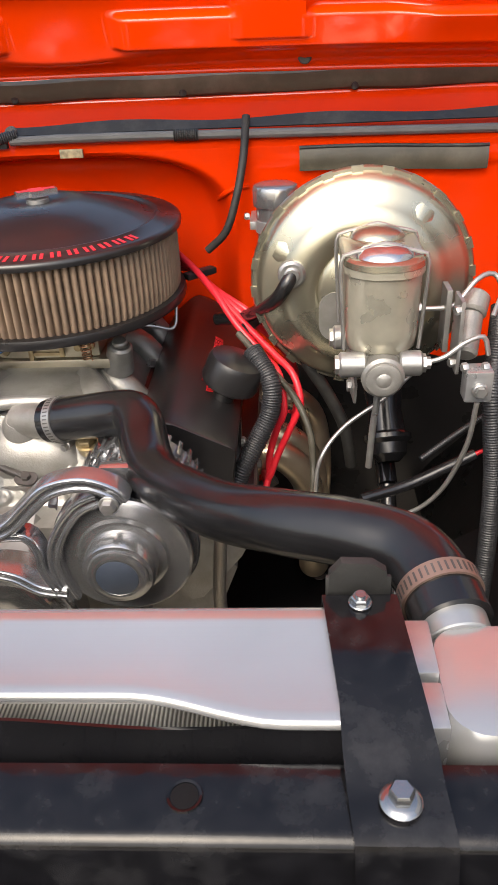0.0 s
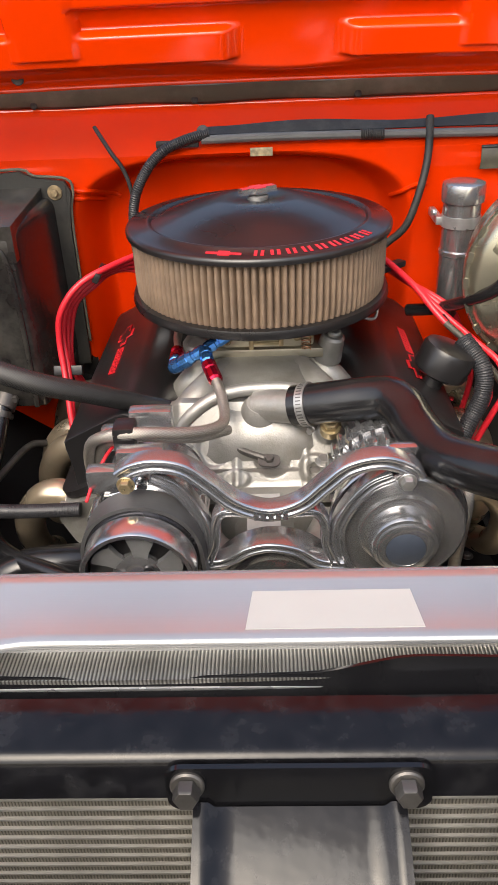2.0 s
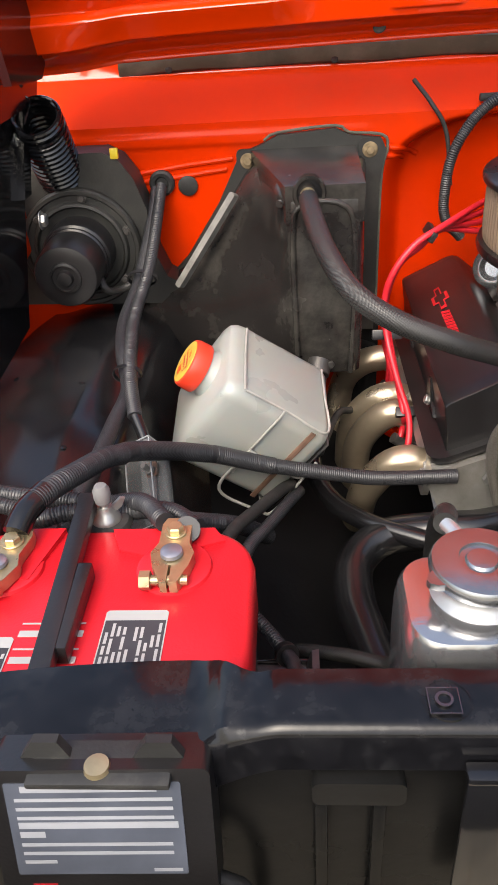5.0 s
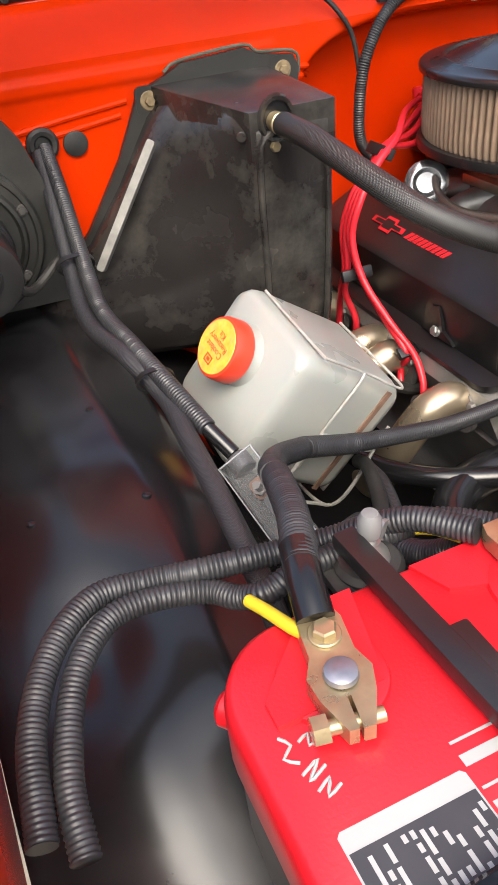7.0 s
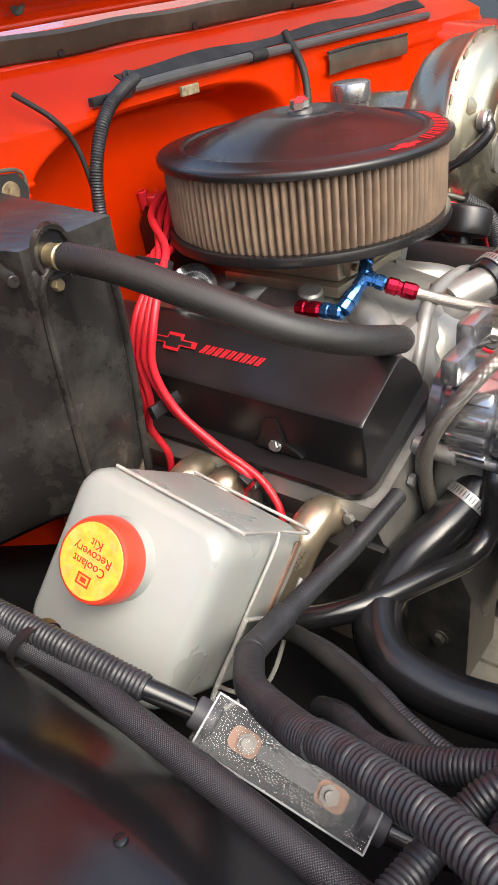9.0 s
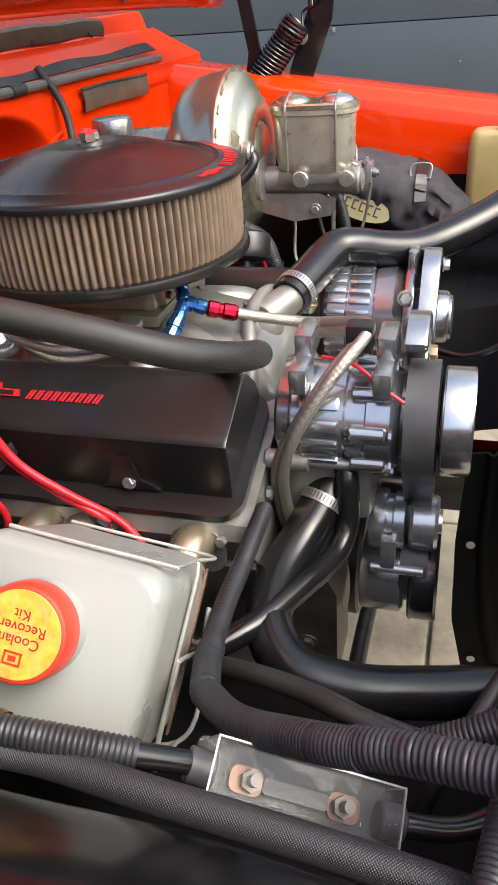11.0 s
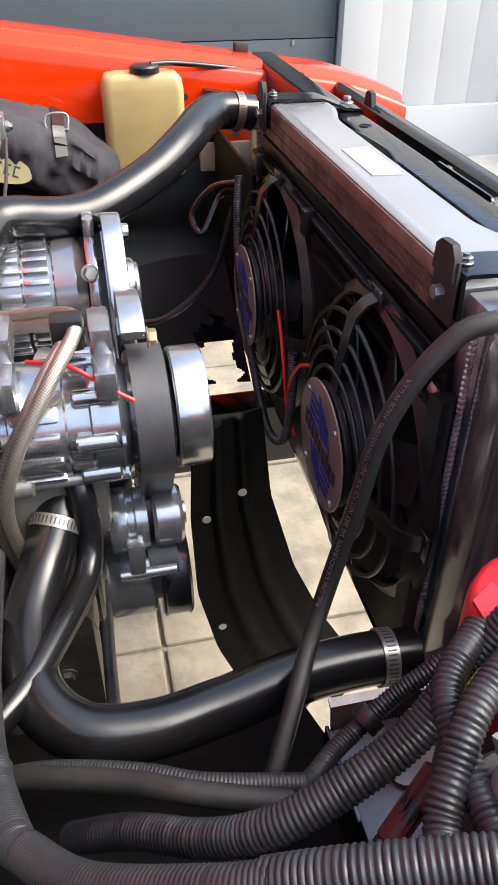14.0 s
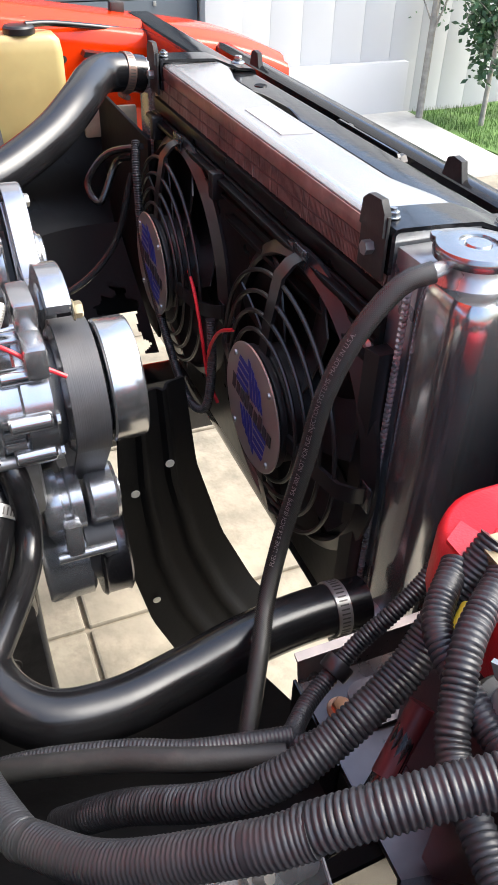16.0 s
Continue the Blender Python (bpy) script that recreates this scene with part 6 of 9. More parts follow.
def hood_in(u, v):
    x, s = u, v
    band = ease(0.037, 0.043, s) * (1 - ease(0.075, 0.083, s))
    gap = ease(0.085, 0.060, abs(x - 0.045))
    belly = math.exp(-((x - 0.045) / 0.10) ** 2)
    out = 0.015 * band * (1 - gap)
    lean = 0.024 * ease(0.004, 0.040 - 0.012 * belly, s)
    out += 0.012 * ease(0.104, 0.110, s) * (1 - ease(0.166, 0.174, s))
    for c in (-0.262, 0.300):
        beam = ease(0.049, 0.040, abs(x - c - 0.12 * max(0, s - 0.08) * (1 if c > 0 else -1)))
        out = max(out, 0.018 * beam * ease(0.046, 0.053, s))
    for c in (-0.55, 0.60):
        out += 0.018 * ease(0.17, 0.10, abs(x - c)) * ease(0.03, 0.10, s) * (1 - ease(0.25, 0.35, s))
    out += 0.02 * ease(0.62, 0.72, abs(x))
    sag = 0.012 * (x / 0.7) ** 2
    return Vector((x, 1.142, 1.303 - sag)) + HX * s + HN * (out + lean)


bm = bmesh.new()
sheet(bm, hood_in, spread(-0.78, 0.78, 260), spread(0.0, 0.20, 110) + spread(0.21, 0.54, 20), 0.012, shift=HN)
inner = part("inner_panel", bm, RED, hood, angle=60)
bm = bmesh.new()
sheet(bm, lambda u, v: Vector((u, 1.142, 1.303 - 0.012 * (u / 0.7) ** 2)) - HN * 0.02 + HX * v, spread(-0.80, 0.80, 20), spread(-0.01, 0.56, 12), 0.002, shift=HN)
part("outer_skin", bm, RED, hood)
bm = grid_bm()
tube(bm, [Vector((x, 1.1400, 1.3040 - 0.012 * (x / 0.7) ** 2)) for x in spread(-0.78, 0.78, 40)], 0.0030, 10, raw=True)
part("hem", bm, RED, hood, "rolled hem along the hood's rear edge")
for x, s in ((0.340, 0.016), (-0.315, 0.020)):
    bm = bmesh.new()
    p = hood_in(x, s)
    lathe(bm, [(0.0085, 0.0), (0.007, 0.001), (0.005, 0.0005), (0, -0.001)], turned(p, HN), 18)
    part("drain_hole", bm, DARKSTEEL, inner, "dark chipped drain hole")


def hinge(side, x, dy, dz, arms, turns, r, foot):
    h = thing("spring_hinge", (x, 1.1, 1.0), "black hood hinge arms with a coil spring", "hood hinge", "hood hinges")
    for outline, dx, nm in arms:
        bm = bmesh.new()
        prism(bm, outline, frame_of((x + dx, dy, dz), (0, 1, 0), (0, 0, 1)), 0.010, 0.0025)
        part(nm, bm, BLACK, h)
    bm = bmesh.new()
    box(bm, (x - 0.02, 0.98 + dy, 0.98 + dz), (x + 0.05 * side + 0.02, 1.17 + dy, 1.07 + dz), 0.006)
    part("base_plate", bm, BLACK, h)
    for p in ((1.00, 1.10), (0.975, 1.22)):
        bm = bmesh.new()
        hexbolt(bm, (x + side * 0.03, p[0] + dy, p[1] + dz), (-side, 0, 0), 0.010, 0.008, 0.014)
        part("pivot_bolt", bm, STEEL, h)
    bm = grid_bm()
    a, b = Vector((x, 0.975 + dy, 1.250 + dz)), Vector((x, foot[0] + dy, foot[1] + dz))
    d = (b - a)
    e1 = d.normalized().orthogonal().normalized()
    e2 = d.normalized().cross(e1)
    n = turns * 24
    tube(bm, [a + d * (k / n) + r * (math.cos(2 * math.pi * turns * k / n) * e1 + math.sin(2 * math.pi * turns * k / n) * e2) for k in range(n + 1)], 0.0040, 8, raw=True)
    part("spring", bm, BLACK, h)
    bm = grid_bm()
    tube(bm, [a + e1 * 0.02, a - d * 0.15, a - d * 0.3 + e1 * 0.01, a - d * 0.35], 0.003, 8)
    part("spring_hook", bm, BLACK, h)
    bm = grid_bm()
    tube(bm, [b + e1 * 0.02, b + d * 0.15, b + d * 0.3], 0.003, 8)
    part("spring_hook", bm, BLACK, h)
    return h


hinge(1, 0.80, 0, 0, [([(0.985, 1.04), (1.025, 1.05), (1.0, 1.16), (0.960, 1.27), (0.955, 1.36), (0.90, 1.36), (0.912, 1.25), (0.955, 1.14)], 0.03, "arm"), ([(1.08, 1.06), (1.10, 1.06), (1.075, 1.20), (1.10, 1.34), (1.075, 1.345), (1.05, 1.20)], -0.01, "link")], 16, 0.026, (1.055, 1.150))
hinge(-1, -0.775, 0.14, -0.012, [([(0.815, 1.305), (0.880, 1.300), (0.935, 1.297), (0.960, 1.312), (0.952, 1.345), (0.930, 1.42), (0.900, 1.56), (0.740, 1.56), (0.780, 1.42)], 0.022, "lift_arm"), ([(0.70, 0.98), (0.86, 0.99), (0.955, 1.15), (0.985, 1.30), (0.98, 1.40), (0.86, 1.52), (0.88, 1.30), (0.80, 1.19), (0.74, 1.16)], -0.040, "arm"), ([(0.925, 1.15), (0.955, 1.15), (1.06, 1.315), (1.10, 1.40), (1.06, 1.40), (1.03, 1.32)], -0.030, "link"), ([(0.96, 1.262), (1.0, 1.268), (1.02, 1.292), (0.84, 1.302), (0.80, 1.285), (0.84, 1.262)], -0.010, "spring_anchor")], 17, 0.032, (1.062, 1.132))

# ---- heater box and blower on the firewall ----
DUCT = mat("worn semi gloss plastic", (0.014, 0.0125, 0.012), 0.24, 0, 0.25, 12, 0.0008, 90, dirt=(0.11, 0.105, 0.09), dirt_amount=0.4)
hb = thing("heater_box", (-0.45, 1.2, 0.85), "dusty black plastic heater box bolted to the firewall", "heater box")
bm = bmesh.new()
rings = []
for z, xl, fy, inset in ((0.855, -0.735, 1.060, 0.012), (0.865, -0.730, 1.052, 0.002), (0.90, -0.715, 1.048, 0), (0.955, -0.655, 1.045, 0), (0.985, -0.600, 1.043, 0), (1.05, -0.548, 1.041, 0), (1.10, -0.515, 1.040, 0), (1.125, -0.498, 1.040, 0), (1.136, -0.487, 1.042, 0.002), (1.142, -0.478, 1.050, 0.008)):
    rings.append([(-0.318 - inset, 1.222, z), (-0.334 - inset, 1.06 + inset, z), (-0.338 - inset, fy + 0.004 + inset, z), (-0.345 - inset, fy + inset, z), (-0.432 + inset, fy + inset, z), (-0.440 + inset, fy + 0.005 + inset, z), (-0.452, fy + 0.03, z), (xl + 0.02, 1.170, z), (xl, 1.185, z), (xl - 0.004, 1.222, z)])
loft(bm, rings)
bevel_new(bm, set(), 0.005, 3, 28)
case = part("case", bm, DUCT, hb, angle=50)
bm = grid_bm()
tube(bm, [(-0.350, 1.0465, 0.868), (-0.346, 1.0415, 1.00), (-0.348, 1.0390, 1.088), (-0.360, 1.0385, 1.118), (-0.388, 1.0385, 1.126), (-0.424, 1.0385, 1.118), (-0.431, 1.0395, 1.08), (-0.430, 1.0425, 0.96), (-0.428, 1.0470, 0.868)], 0.0042, 10, 0.01)
part("raised_border", bm, DUCT, case)
bm = bmesh.new()
loft(bm, [[(-0.335, y, z), (-0.440 - 0.30 * (y - 1.042), y, z), (-0.440 - 0.30 * (y - 1.042), y, z - 0.05), (-0.335, y, z - 0.05)] for y, z in ((1.0405, 1.146), (1.10, 1.150), (1.17, 1.154), (1.22, 1.158))])
bevel_new(bm, set(), 0.014, 5)
part("top_duct", bm, DUCT, hb, angle=40)
bm = bmesh.new()
fl = [(-0.300, 0.86), (-0.298, 1.10), (-0.290, 1.150), (-0.298, 1.166), (-0.345, 1.172), (-0.365, 1.182), (-0.45, 1.176), (-0.470, 1.166), (-0.508, 1.152), (-0.520, 1.128), (-0.545, 1.080), (-0.600, 1.000), (-0.625, 0.975), (-0.66, 0.968), (-0.73, 0.965), (-0.75, 0.86)]
prism(bm, fl, frame_of((0, 1.2225, 0), (1, 0, 0), (0, 0, 1)), 0.009, 0.003)
part("flange", bm, DIRTY, hb)
bm = grid_bm()
tube(bm, [(x, 1.2195, z) for x, z in ((-0.297, 0.90), (-0.2955, 1.10), (-0.2875, 1.150), (-0.296, 1.1685), (-0.345, 1.1745), (-0.365, 1.1845), (-0.45, 1.1785), (-0.471, 1.1685))], 0.0022, 8, 0.006)
part("sealant", bm, mat("olive grey sealant", (0.075, 0.07, 0.05), 0.7, 0, 0.4, 40, 0.002, 300), hb, "old olive-grey sealant round the flange")
for x, z in ((-0.314, 1.150), (-0.496, 1.142)):
    bm = bmesh.new()
    prism(bm, rounded(0.034, 0.034, 0.008, 4), frame_of((x, 1.2165, z), (1, 0, 0), (0, 0, 1)), 0.004, 0.0012)
    part("bolt_tab", bm, DIRTY, hb)
for x, z in ((-0.314, 1.150), (-0.496, 1.142)):
    bm = bmesh.new()
    cyl(bm, (x, 1.2130, z), (x, 1.2105, z), 0.0115, seg=24, bevel=0.001)
    hexbolt(bm, (x, 1.211, z), -Y, 0.0062, 0.005)
    part("bolt", bm, mat("rusty bolt", (0.22, 0.17, 0.10), 0.6, 0.6, 0.4, 90) if x > -0.4 else bpy.data.materials["rusty bolt"], hb)
bm = bmesh.new()
a, b = Vector((-0.512, 1.166, 1.106)), Vector((-0.607, 1.150, 0.972))
d = (b - a).normalized()
n = Vector((-0.55, -0.8, 0.1))
prism(bm, rounded((b - a).length, 0.010, 0.003, 2), frame_of((a + b) / 2, d, n.cross(d)), 0.014, 0.002)
part("rib", bm, mat("worn grey edge", (0.16, 0.155, 0.14), 0.5, 0, 0.3, 60), case)
bm = bmesh.new()
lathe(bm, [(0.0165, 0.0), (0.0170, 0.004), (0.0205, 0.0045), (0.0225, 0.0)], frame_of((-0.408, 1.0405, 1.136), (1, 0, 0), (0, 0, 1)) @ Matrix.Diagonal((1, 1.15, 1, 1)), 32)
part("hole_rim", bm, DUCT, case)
# flat black disc paints the shadow inside the pipe hole
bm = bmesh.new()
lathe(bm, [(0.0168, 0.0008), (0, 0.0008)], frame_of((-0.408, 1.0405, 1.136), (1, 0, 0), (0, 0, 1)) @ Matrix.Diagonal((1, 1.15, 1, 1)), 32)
part("hole_shadow", bm, RUBBER, case)
bm = bmesh.new()
cyl(bm, (-0.410, 1.048, 1.134), (-0.409, 1.005, 1.133), 0.0105, seg=20)
lathe(bm, [(0.0105, -0.002), (0.0118, -0.001), (0.0118, 0.001), (0.0105, 0.002)], turned((-0.4095, 1.026, 1.1335), Y), 20)
part("heater_pipe", bm, BRASS, hb, "tarnished heater core pipe")
bm = bmesh.new()
hexbolt(bm, (-0.412, 1.0405, 1.108), -Y, 0.006, 0.006)
part("bolt", bm, BRASS, hb)
bm = bmesh.new()
cyl(bm, (-0.447, 1.049, 1.122), (-0.448, 1.046, 1.122), 0.006, seg=14, bevel=0.001)
part("rivet", bm, DUCT, hb)
bm = bmesh.new()
cyl(bm, (-0.395, 1.05, 0.885), (-0.40, 1.035, 0.872), 0.018, seg=20)
hexbolt(bm, (-0.380, 1.042, 0.885), -Y, 0.006, 0.006)
part("drain_boss", bm, DARKSTEEL, hb)

bl = thing("blower", (-0.75, 1.15, 0.97), "black heater blower motor on its round housing", "blower motor")
bm = bmesh.new()
prism(bm, [(-0.865, 0.945), (-0.60, 0.938), (-0.60, 0.966), (-0.630, 0.984), (-0.644, 1.02), (-0.650, 1.09), (-0.664, 1.135), (-0.682, 1.162), (-0.705, 1.174), (-0.79, 1.174), (-0.84, 1.16), (-0.87, 1.12)], frame_of((0, 1.222, 0), (1, 0, 0), (0, 0, 1)), 0.055, 0.012)
part("housing", bm, DIRTY, bl)
bx = turned((-0.756, 1.168, 1.036), (0.02, -1, -0.02))
bm = bmesh.new()
lathe(bm, [(0.092, 0), (0.092, 0.010), (0.089, 0.014), (0.084, 0.014), (0.082, 0.011), (0.074, 0.011), (0.071, 0.016), (0.067, 0.017), (0.064, 0.012), (0.054, 0.010), (0.045, 0.010)], bx, 64)
part("mount_ring", bm, DIRTY, bl)
bm = bmesh.new()
lathe(bm, [(0.052, 0.008), (0.052, 0.046), (0.0505, 0.050), (0.0470, 0.052), (0.0470, 0.056), (0.0490, 0.058), (0.0490, 0.062), (0.0465, 0.064), (0.0460, 0.118), (0.0435, 0.124), (0.036, 0.126), (0.023, 0.126), (0.0225, 0.129), (0.019, 0.130), (0.0185, 0.127), (0.012, 0.127), (0.010, 0.133), (0.005, 0.134), (0, 0.134)], bx, 44)
part("motor", bm, SATIN, bl)
for k in range(6):
    bm = bmesh.new()
    a = radians(60 * k + 20)
    hexbolt(bm, bx @ Vector((0.078 * math.cos(a), 0.078 * math.sin(a), 0.011)), (0, -1, 0), 0.005, 0.004, 0.007)
    part("screw", bm, DARKSTEEL, bl)
bm = grid_bm()
tube(bm, [(-0.722, 1.10, 1.02), (-0.710, 1.09, 0.995), (-0.69, 1.12, 0.985), (-0.655, 1.13, 1.01), (-0.645, 1.10, 1.03)], 0.0055, 10)
part("vent_hose", bm, MATTE, bl)
bm = bmesh.new()
box(bm, (-0.692, 1.160, 1.165), (-0.680, 1.168, 1.180), 0.002)
tagged(part("terminal_tab", bm, WIREY, bl))

# grommet and plug on the firewall
g = thing("harness_grommet", (-0.63, 1.225, 1.11), "black rubber harness grommet in the firewall", "grommet")
bm = bmesh.new()
lathe(bm, [(0.020, 0), (0.0195, 0.005), (0.016, 0.008), (0.011, 0.007), (0.009, 0.002), (0, 0.002)], turned((-0.632, 1.2285, 1.112), -Y), 30)
part("grommet", bm, MATTE, g)
bm = bmesh.new()
lathe(bm, [(0.0155, 0), (0.015, 0.002), (0.012, 0.003), (0, 0.0035)], turned((-0.592, 1.2285, 1.106), -Y), 28)
tagged(part("hole_disc", bm, MATTE), "round black rubber plug in the firewall", "plug")

# ---- hoses ----
def hose(name, pts, r, material, label, category="hose", seg=18, clamps=(), step=0.008):
    t = thing(name, pts[0], label, category)
    bm = grid_bm()
    tube(bm, pts, r, seg, step)
    part("hose", bm, material, t, angle=80)
    path = smooth_path(pts, 0.004)
    for f, w, m in clamps:
        k = int(f * (len(path) - 2))
        d = (path[k + 1] - path[k]).normalized()
        bm = bmesh.new()
        lathe(bm, [(r, -w / 2), (r + 0.0018, -w / 2), (r + 0.0018, w / 2), (r, w / 2)], turned(path[k], d), 36)
        s = d.cross(Z).normalized() if abs(d.z) < 0.9 else X
        up = -s.cross(d).normalized()
        c = path[k] + up * (r + 0.004)
        cyl(bm, c - s * 0.010, c + s * 0.010, 0.0048, seg=12, bevel=0.001)
        cyl(bm, c + s * 0.010, c + s * 0.016, 0.0042, seg=6)
        cl = part("clamp", bm, m, t, "worm-drive hose clamp")
        if r > 0.02:
            bm = grid_bm()
            for q in range(40):
                mq = turned(path[k], d) @ Matrix.Rotation(radians(9 * q), 4, "Z")
                box(bm, (r + 0.0014, -0.0007, -w * 0.30), (r + 0.0020, 0.0007, w * 0.30), 0, mq)
            part("band_slot", bm, DARKSTEEL, cl, "dark slots punched through the band", kind="stuff")
    return t


hose("upper_radiator_hose", [(0.040, 0.833, 0.974), (0.085, 0.815, 0.988), (0.125, 0.800, 1.000), (0.148, 0.786, 1.006), (0.160, 0.762, 1.004), (0.168, 0.730, 0.998), (0.182, 0.690, 0.995), (0.205, 0.650, 1.003), (0.255, 0.590, 1.022), (0.305, 0.545, 1.043), (0.355, 0.515, 1.055), (0.390, 0.492, 1.058), (0.404, 0.465, 1.056), (0.411, 0.430, 1.050)], 0.0252, RUBBER, "thick black rubber upper radiator hose", clamps=((0.035, 0.011, STEEL), (0.968, 0.012, mat("brown stained band", (0.22, 0.15, 0.12), 0.35, 0.6))), seg=24)
hose("lower_radiator_hose", [(-0.338, 0.445, 0.745), (-0.337, 0.50, 0.748), (-0.342, 0.56, 0.748), (-0.355, 0.63, 0.745), (-0.366, 0.69, 0.748), (-0.362, 0.745, 0.757), (-0.325, 0.78, 0.768), (-0.26, 0.785, 0.775), (-0.205, 0.77, 0.79), (-0.16, 0.75, 0.82), (-0.12, 0.735, 0.85)], 0.0245, RUBBER, "thick black rubber lower radiator hose", clamps=((0.05, 0.014, STEEL), (0.9, 0.012, STEEL)), seg=24)
hose("heater_hose", [(-0.4095, 1.020, 1.134), (-0.406, 0.965, 1.130), (-0.392, 0.885, 1.110), (-0.365, 0.825, 1.084), (-0.318, 0.795, 1.060), (-0.255, 0.792, 1.034), (-0.195, 0.825, 1.000), (-0.148, 0.868, 0.962), (-0.100, 0.888, 0.936)], 0.0128, HEATHOSE, "reinforced black rubber heater hose")
hose("heater_return_hose", [(-0.400, 1.035, 0.875), (-0.408, 0.988, 0.822), (-0.410, 0.925, 0.785), (-0.388, 0.860, 0.772), (-0.342, 0.797, 0.780), (-0.270, 0.755, 0.782), (-0.212, 0.732, 0.778), (-0.182, 0.724, 0.800), (-0.171, 0.726, 0.850), (-0.150, 0.735, 0.872)], 0.0130, RUBBER, "black rubber heater return hose beside the compressor", clamps=((0.03, 0.01, DARKSTEEL),))
OVER = [(-0.333, 0.430, 1.079), (-0.328, 0.452, 1.070), (-0.326, 0.480, 1.036), (-0.323, 0.500, 0.985), (-0.320, 0.510, 0.92), (-0.322, 0.526, 0.85), (-0.344, 0.548, 0.802), (-0.384, 0.571, 0.788), (-0.436, 0.603, 0.76), (-0.456, 0.618, 0.73), (-0.47, 0.63, 0.69)]
overflow = hose("overflow_hose", OVER, 0.0079, HEATHOSE, "black reinforced rubber overflow hose with small grey printing", seg=16)
hose("vacuum_hose", [(0.259, 1.250, 1.234), (0.254, 1.218, 1.185), (0.243, 1.205, 1.135), (0.225, 1.20, 1.085), (0.195, 1.205, 1.055)], 0.0058, MATTE, "ribbed black vacuum hose rising to the cowl")
hose("washer_tube", [(-0.249, 1.256, 1.235), (-0.224, 1.228, 1.204), (-0.202, 1.224, 1.166), (-0.190, 1.222, 1.09)], 0.0032, MATTE, "thin grey washer tube on the firewall", seg=10)
hose("booster_vacuum_hose", [(0.319, 0.952, 1.098), (0.312, 0.944, 1.088), (0.300, 0.958, 1.066), (0.276, 1.005, 1.034), (0.250, 1.050, 1.008), (0.215, 1.08, 0.995)], 0.0088, RUBBER, "black vacuum hose to the brake booster")
hose("wiring_tail", [(-0.40, 0.93, 0.80), (-0.37, 1.02, 0.81), (-0.345, 1.05, 0.80), (-0.33, 1.10, 0.79)], 0.0055, MATTE, "black wiring tail below the heater box", "wiring", seg=10)

# wiring loom over the cowl
t = thing("cowl_loom", (-0.08, 1.25, 1.22), "black corrugated loom bending down from the cowl", "wiring loom")
bm = grid_bm()
loom(bm, [(-0.075, 1.243, 1.222), (-0.108, 1.232, 1.216), (-0.142, 1.224, 1.203), (-0.170, 1.219, 1.177), (-0.192, 1.215, 1.136), (-0.199, 1.215, 1.085), (-0.194, 1.220, 1.040), (-0.165, 1.235, 1.005)], 0.0082)
part("loom", bm, LOOM, t)

# braided fuel lines and their fittings
fl = thing("fuel_lines", (-0.06, 0.89, 0.98), "twin braided steel fuel lines with red and blue anodised fittings", "fuel line")
run = [(-0.058, 0.878, 0.992), (-0.047, 0.836, 0.982), (-0.045, 0.788, 0.978), (-0.074, 0.745, 0.992), (-0.125, 0.712, 1.012), (-0.158, 0.712, 1.010), (-0.188, 0.735, 0.985), (-0.203, 0.772, 0.925), (-0.198, 0.790, 0.868), (-0.180, 0.790, 0.80), (-0.165, 0.776, 0.715)]
bm = grid_bm()
tube(bm, run, 0.0066, 14, 0.006)
part("braided_line", bm, BRAID, fl, angle=80)
bm = grid_bm()
tube(bm, [(-0.04, 0.80, 0.962), (-0.075, 0.752, 0.981), (-0.124, 0.722, 1.002), (-0.152, 0.722, 1.000), (-0.180, 0.745, 0.975), (-0.195, 0.779, 0.918), (-0.189, 0.800, 0.866), (-0.170, 0.802, 0.80), (-0.153, 0.79, 0.71)], 0.0064, 14, 0.006)
part("braided_line", bm, BRAID, fl, angle=80)
bm = grid_bm()
for off in (0, 0.012):
    tube(bm, [(-0.118, 0.985, 0.977 - off * 0.3), (-0.122, 1.03, 0.968 - off), (-0.128, 1.08, 0.966 - off), (-0.122, 1.13, 0.975), (-0.11, 1.16, 1.0)], 0.0052, 10, 0.006)
part("braided_line", bm, BRAID, fl, angle=80)
def fitting(a, b, r, material, nm):
    a, b = Vector(a), Vector(b)
    d = (b - a).normalized()
    ln = (b - a).length
    bm = bmesh.new()
    lathe(bm, [(0, 0), (r * 0.8, 0), (r, ln * 0.1), (r, ln * 0.45), (r * 0.86, ln * 0.5), (r * 0.86, ln * 0.6), (r, ln * 0.64), (r, ln * 0.94), (r * 0.8, ln), (0, ln)], turned(a, d), 10)
    part(nm, bm, material, fl, angle=20)
fitting((-0.056, 0.872, 0.990), (-0.068, 0.905, 1.000), 0.0098, ANRED, "red_nut")
fitting((-0.068, 0.905, 1.000), (-0.073, 0.928, 1.008), 0.0090, ANBLUE, "blue_nut")
fitting((-0.042, 0.944, 1.022), (-0.073, 0.930, 1.008), 0.0085, ANBLUE, "blue_tee")
fitting((-0.073, 0.930, 1.008), (-0.100, 0.932, 0.992), 0.0085, ANBLUE, "blue_tee")
fitting((-0.094, 0.932, 0.995), (-0.116, 0.936, 0.981), 0.0100, ANBLUE, "blue_elbow")
fitting((-0.116, 0.934, 0.980), (-0.117, 0.962, 0.979), 0.0095, ANBLUE, "blue_nut")
fitting((-0.117, 0.962, 0.979), (-0.118, 0.996, 0.977), 0.0098, ANRED, "red_nut")
bm = bmesh.new()
box(bm, (-0.156, 0.703, 0.992), (-0.132, 0.731, 1.022), 0.005)
part("line_clip", bm, SATIN, fl, "black twin hose clip")

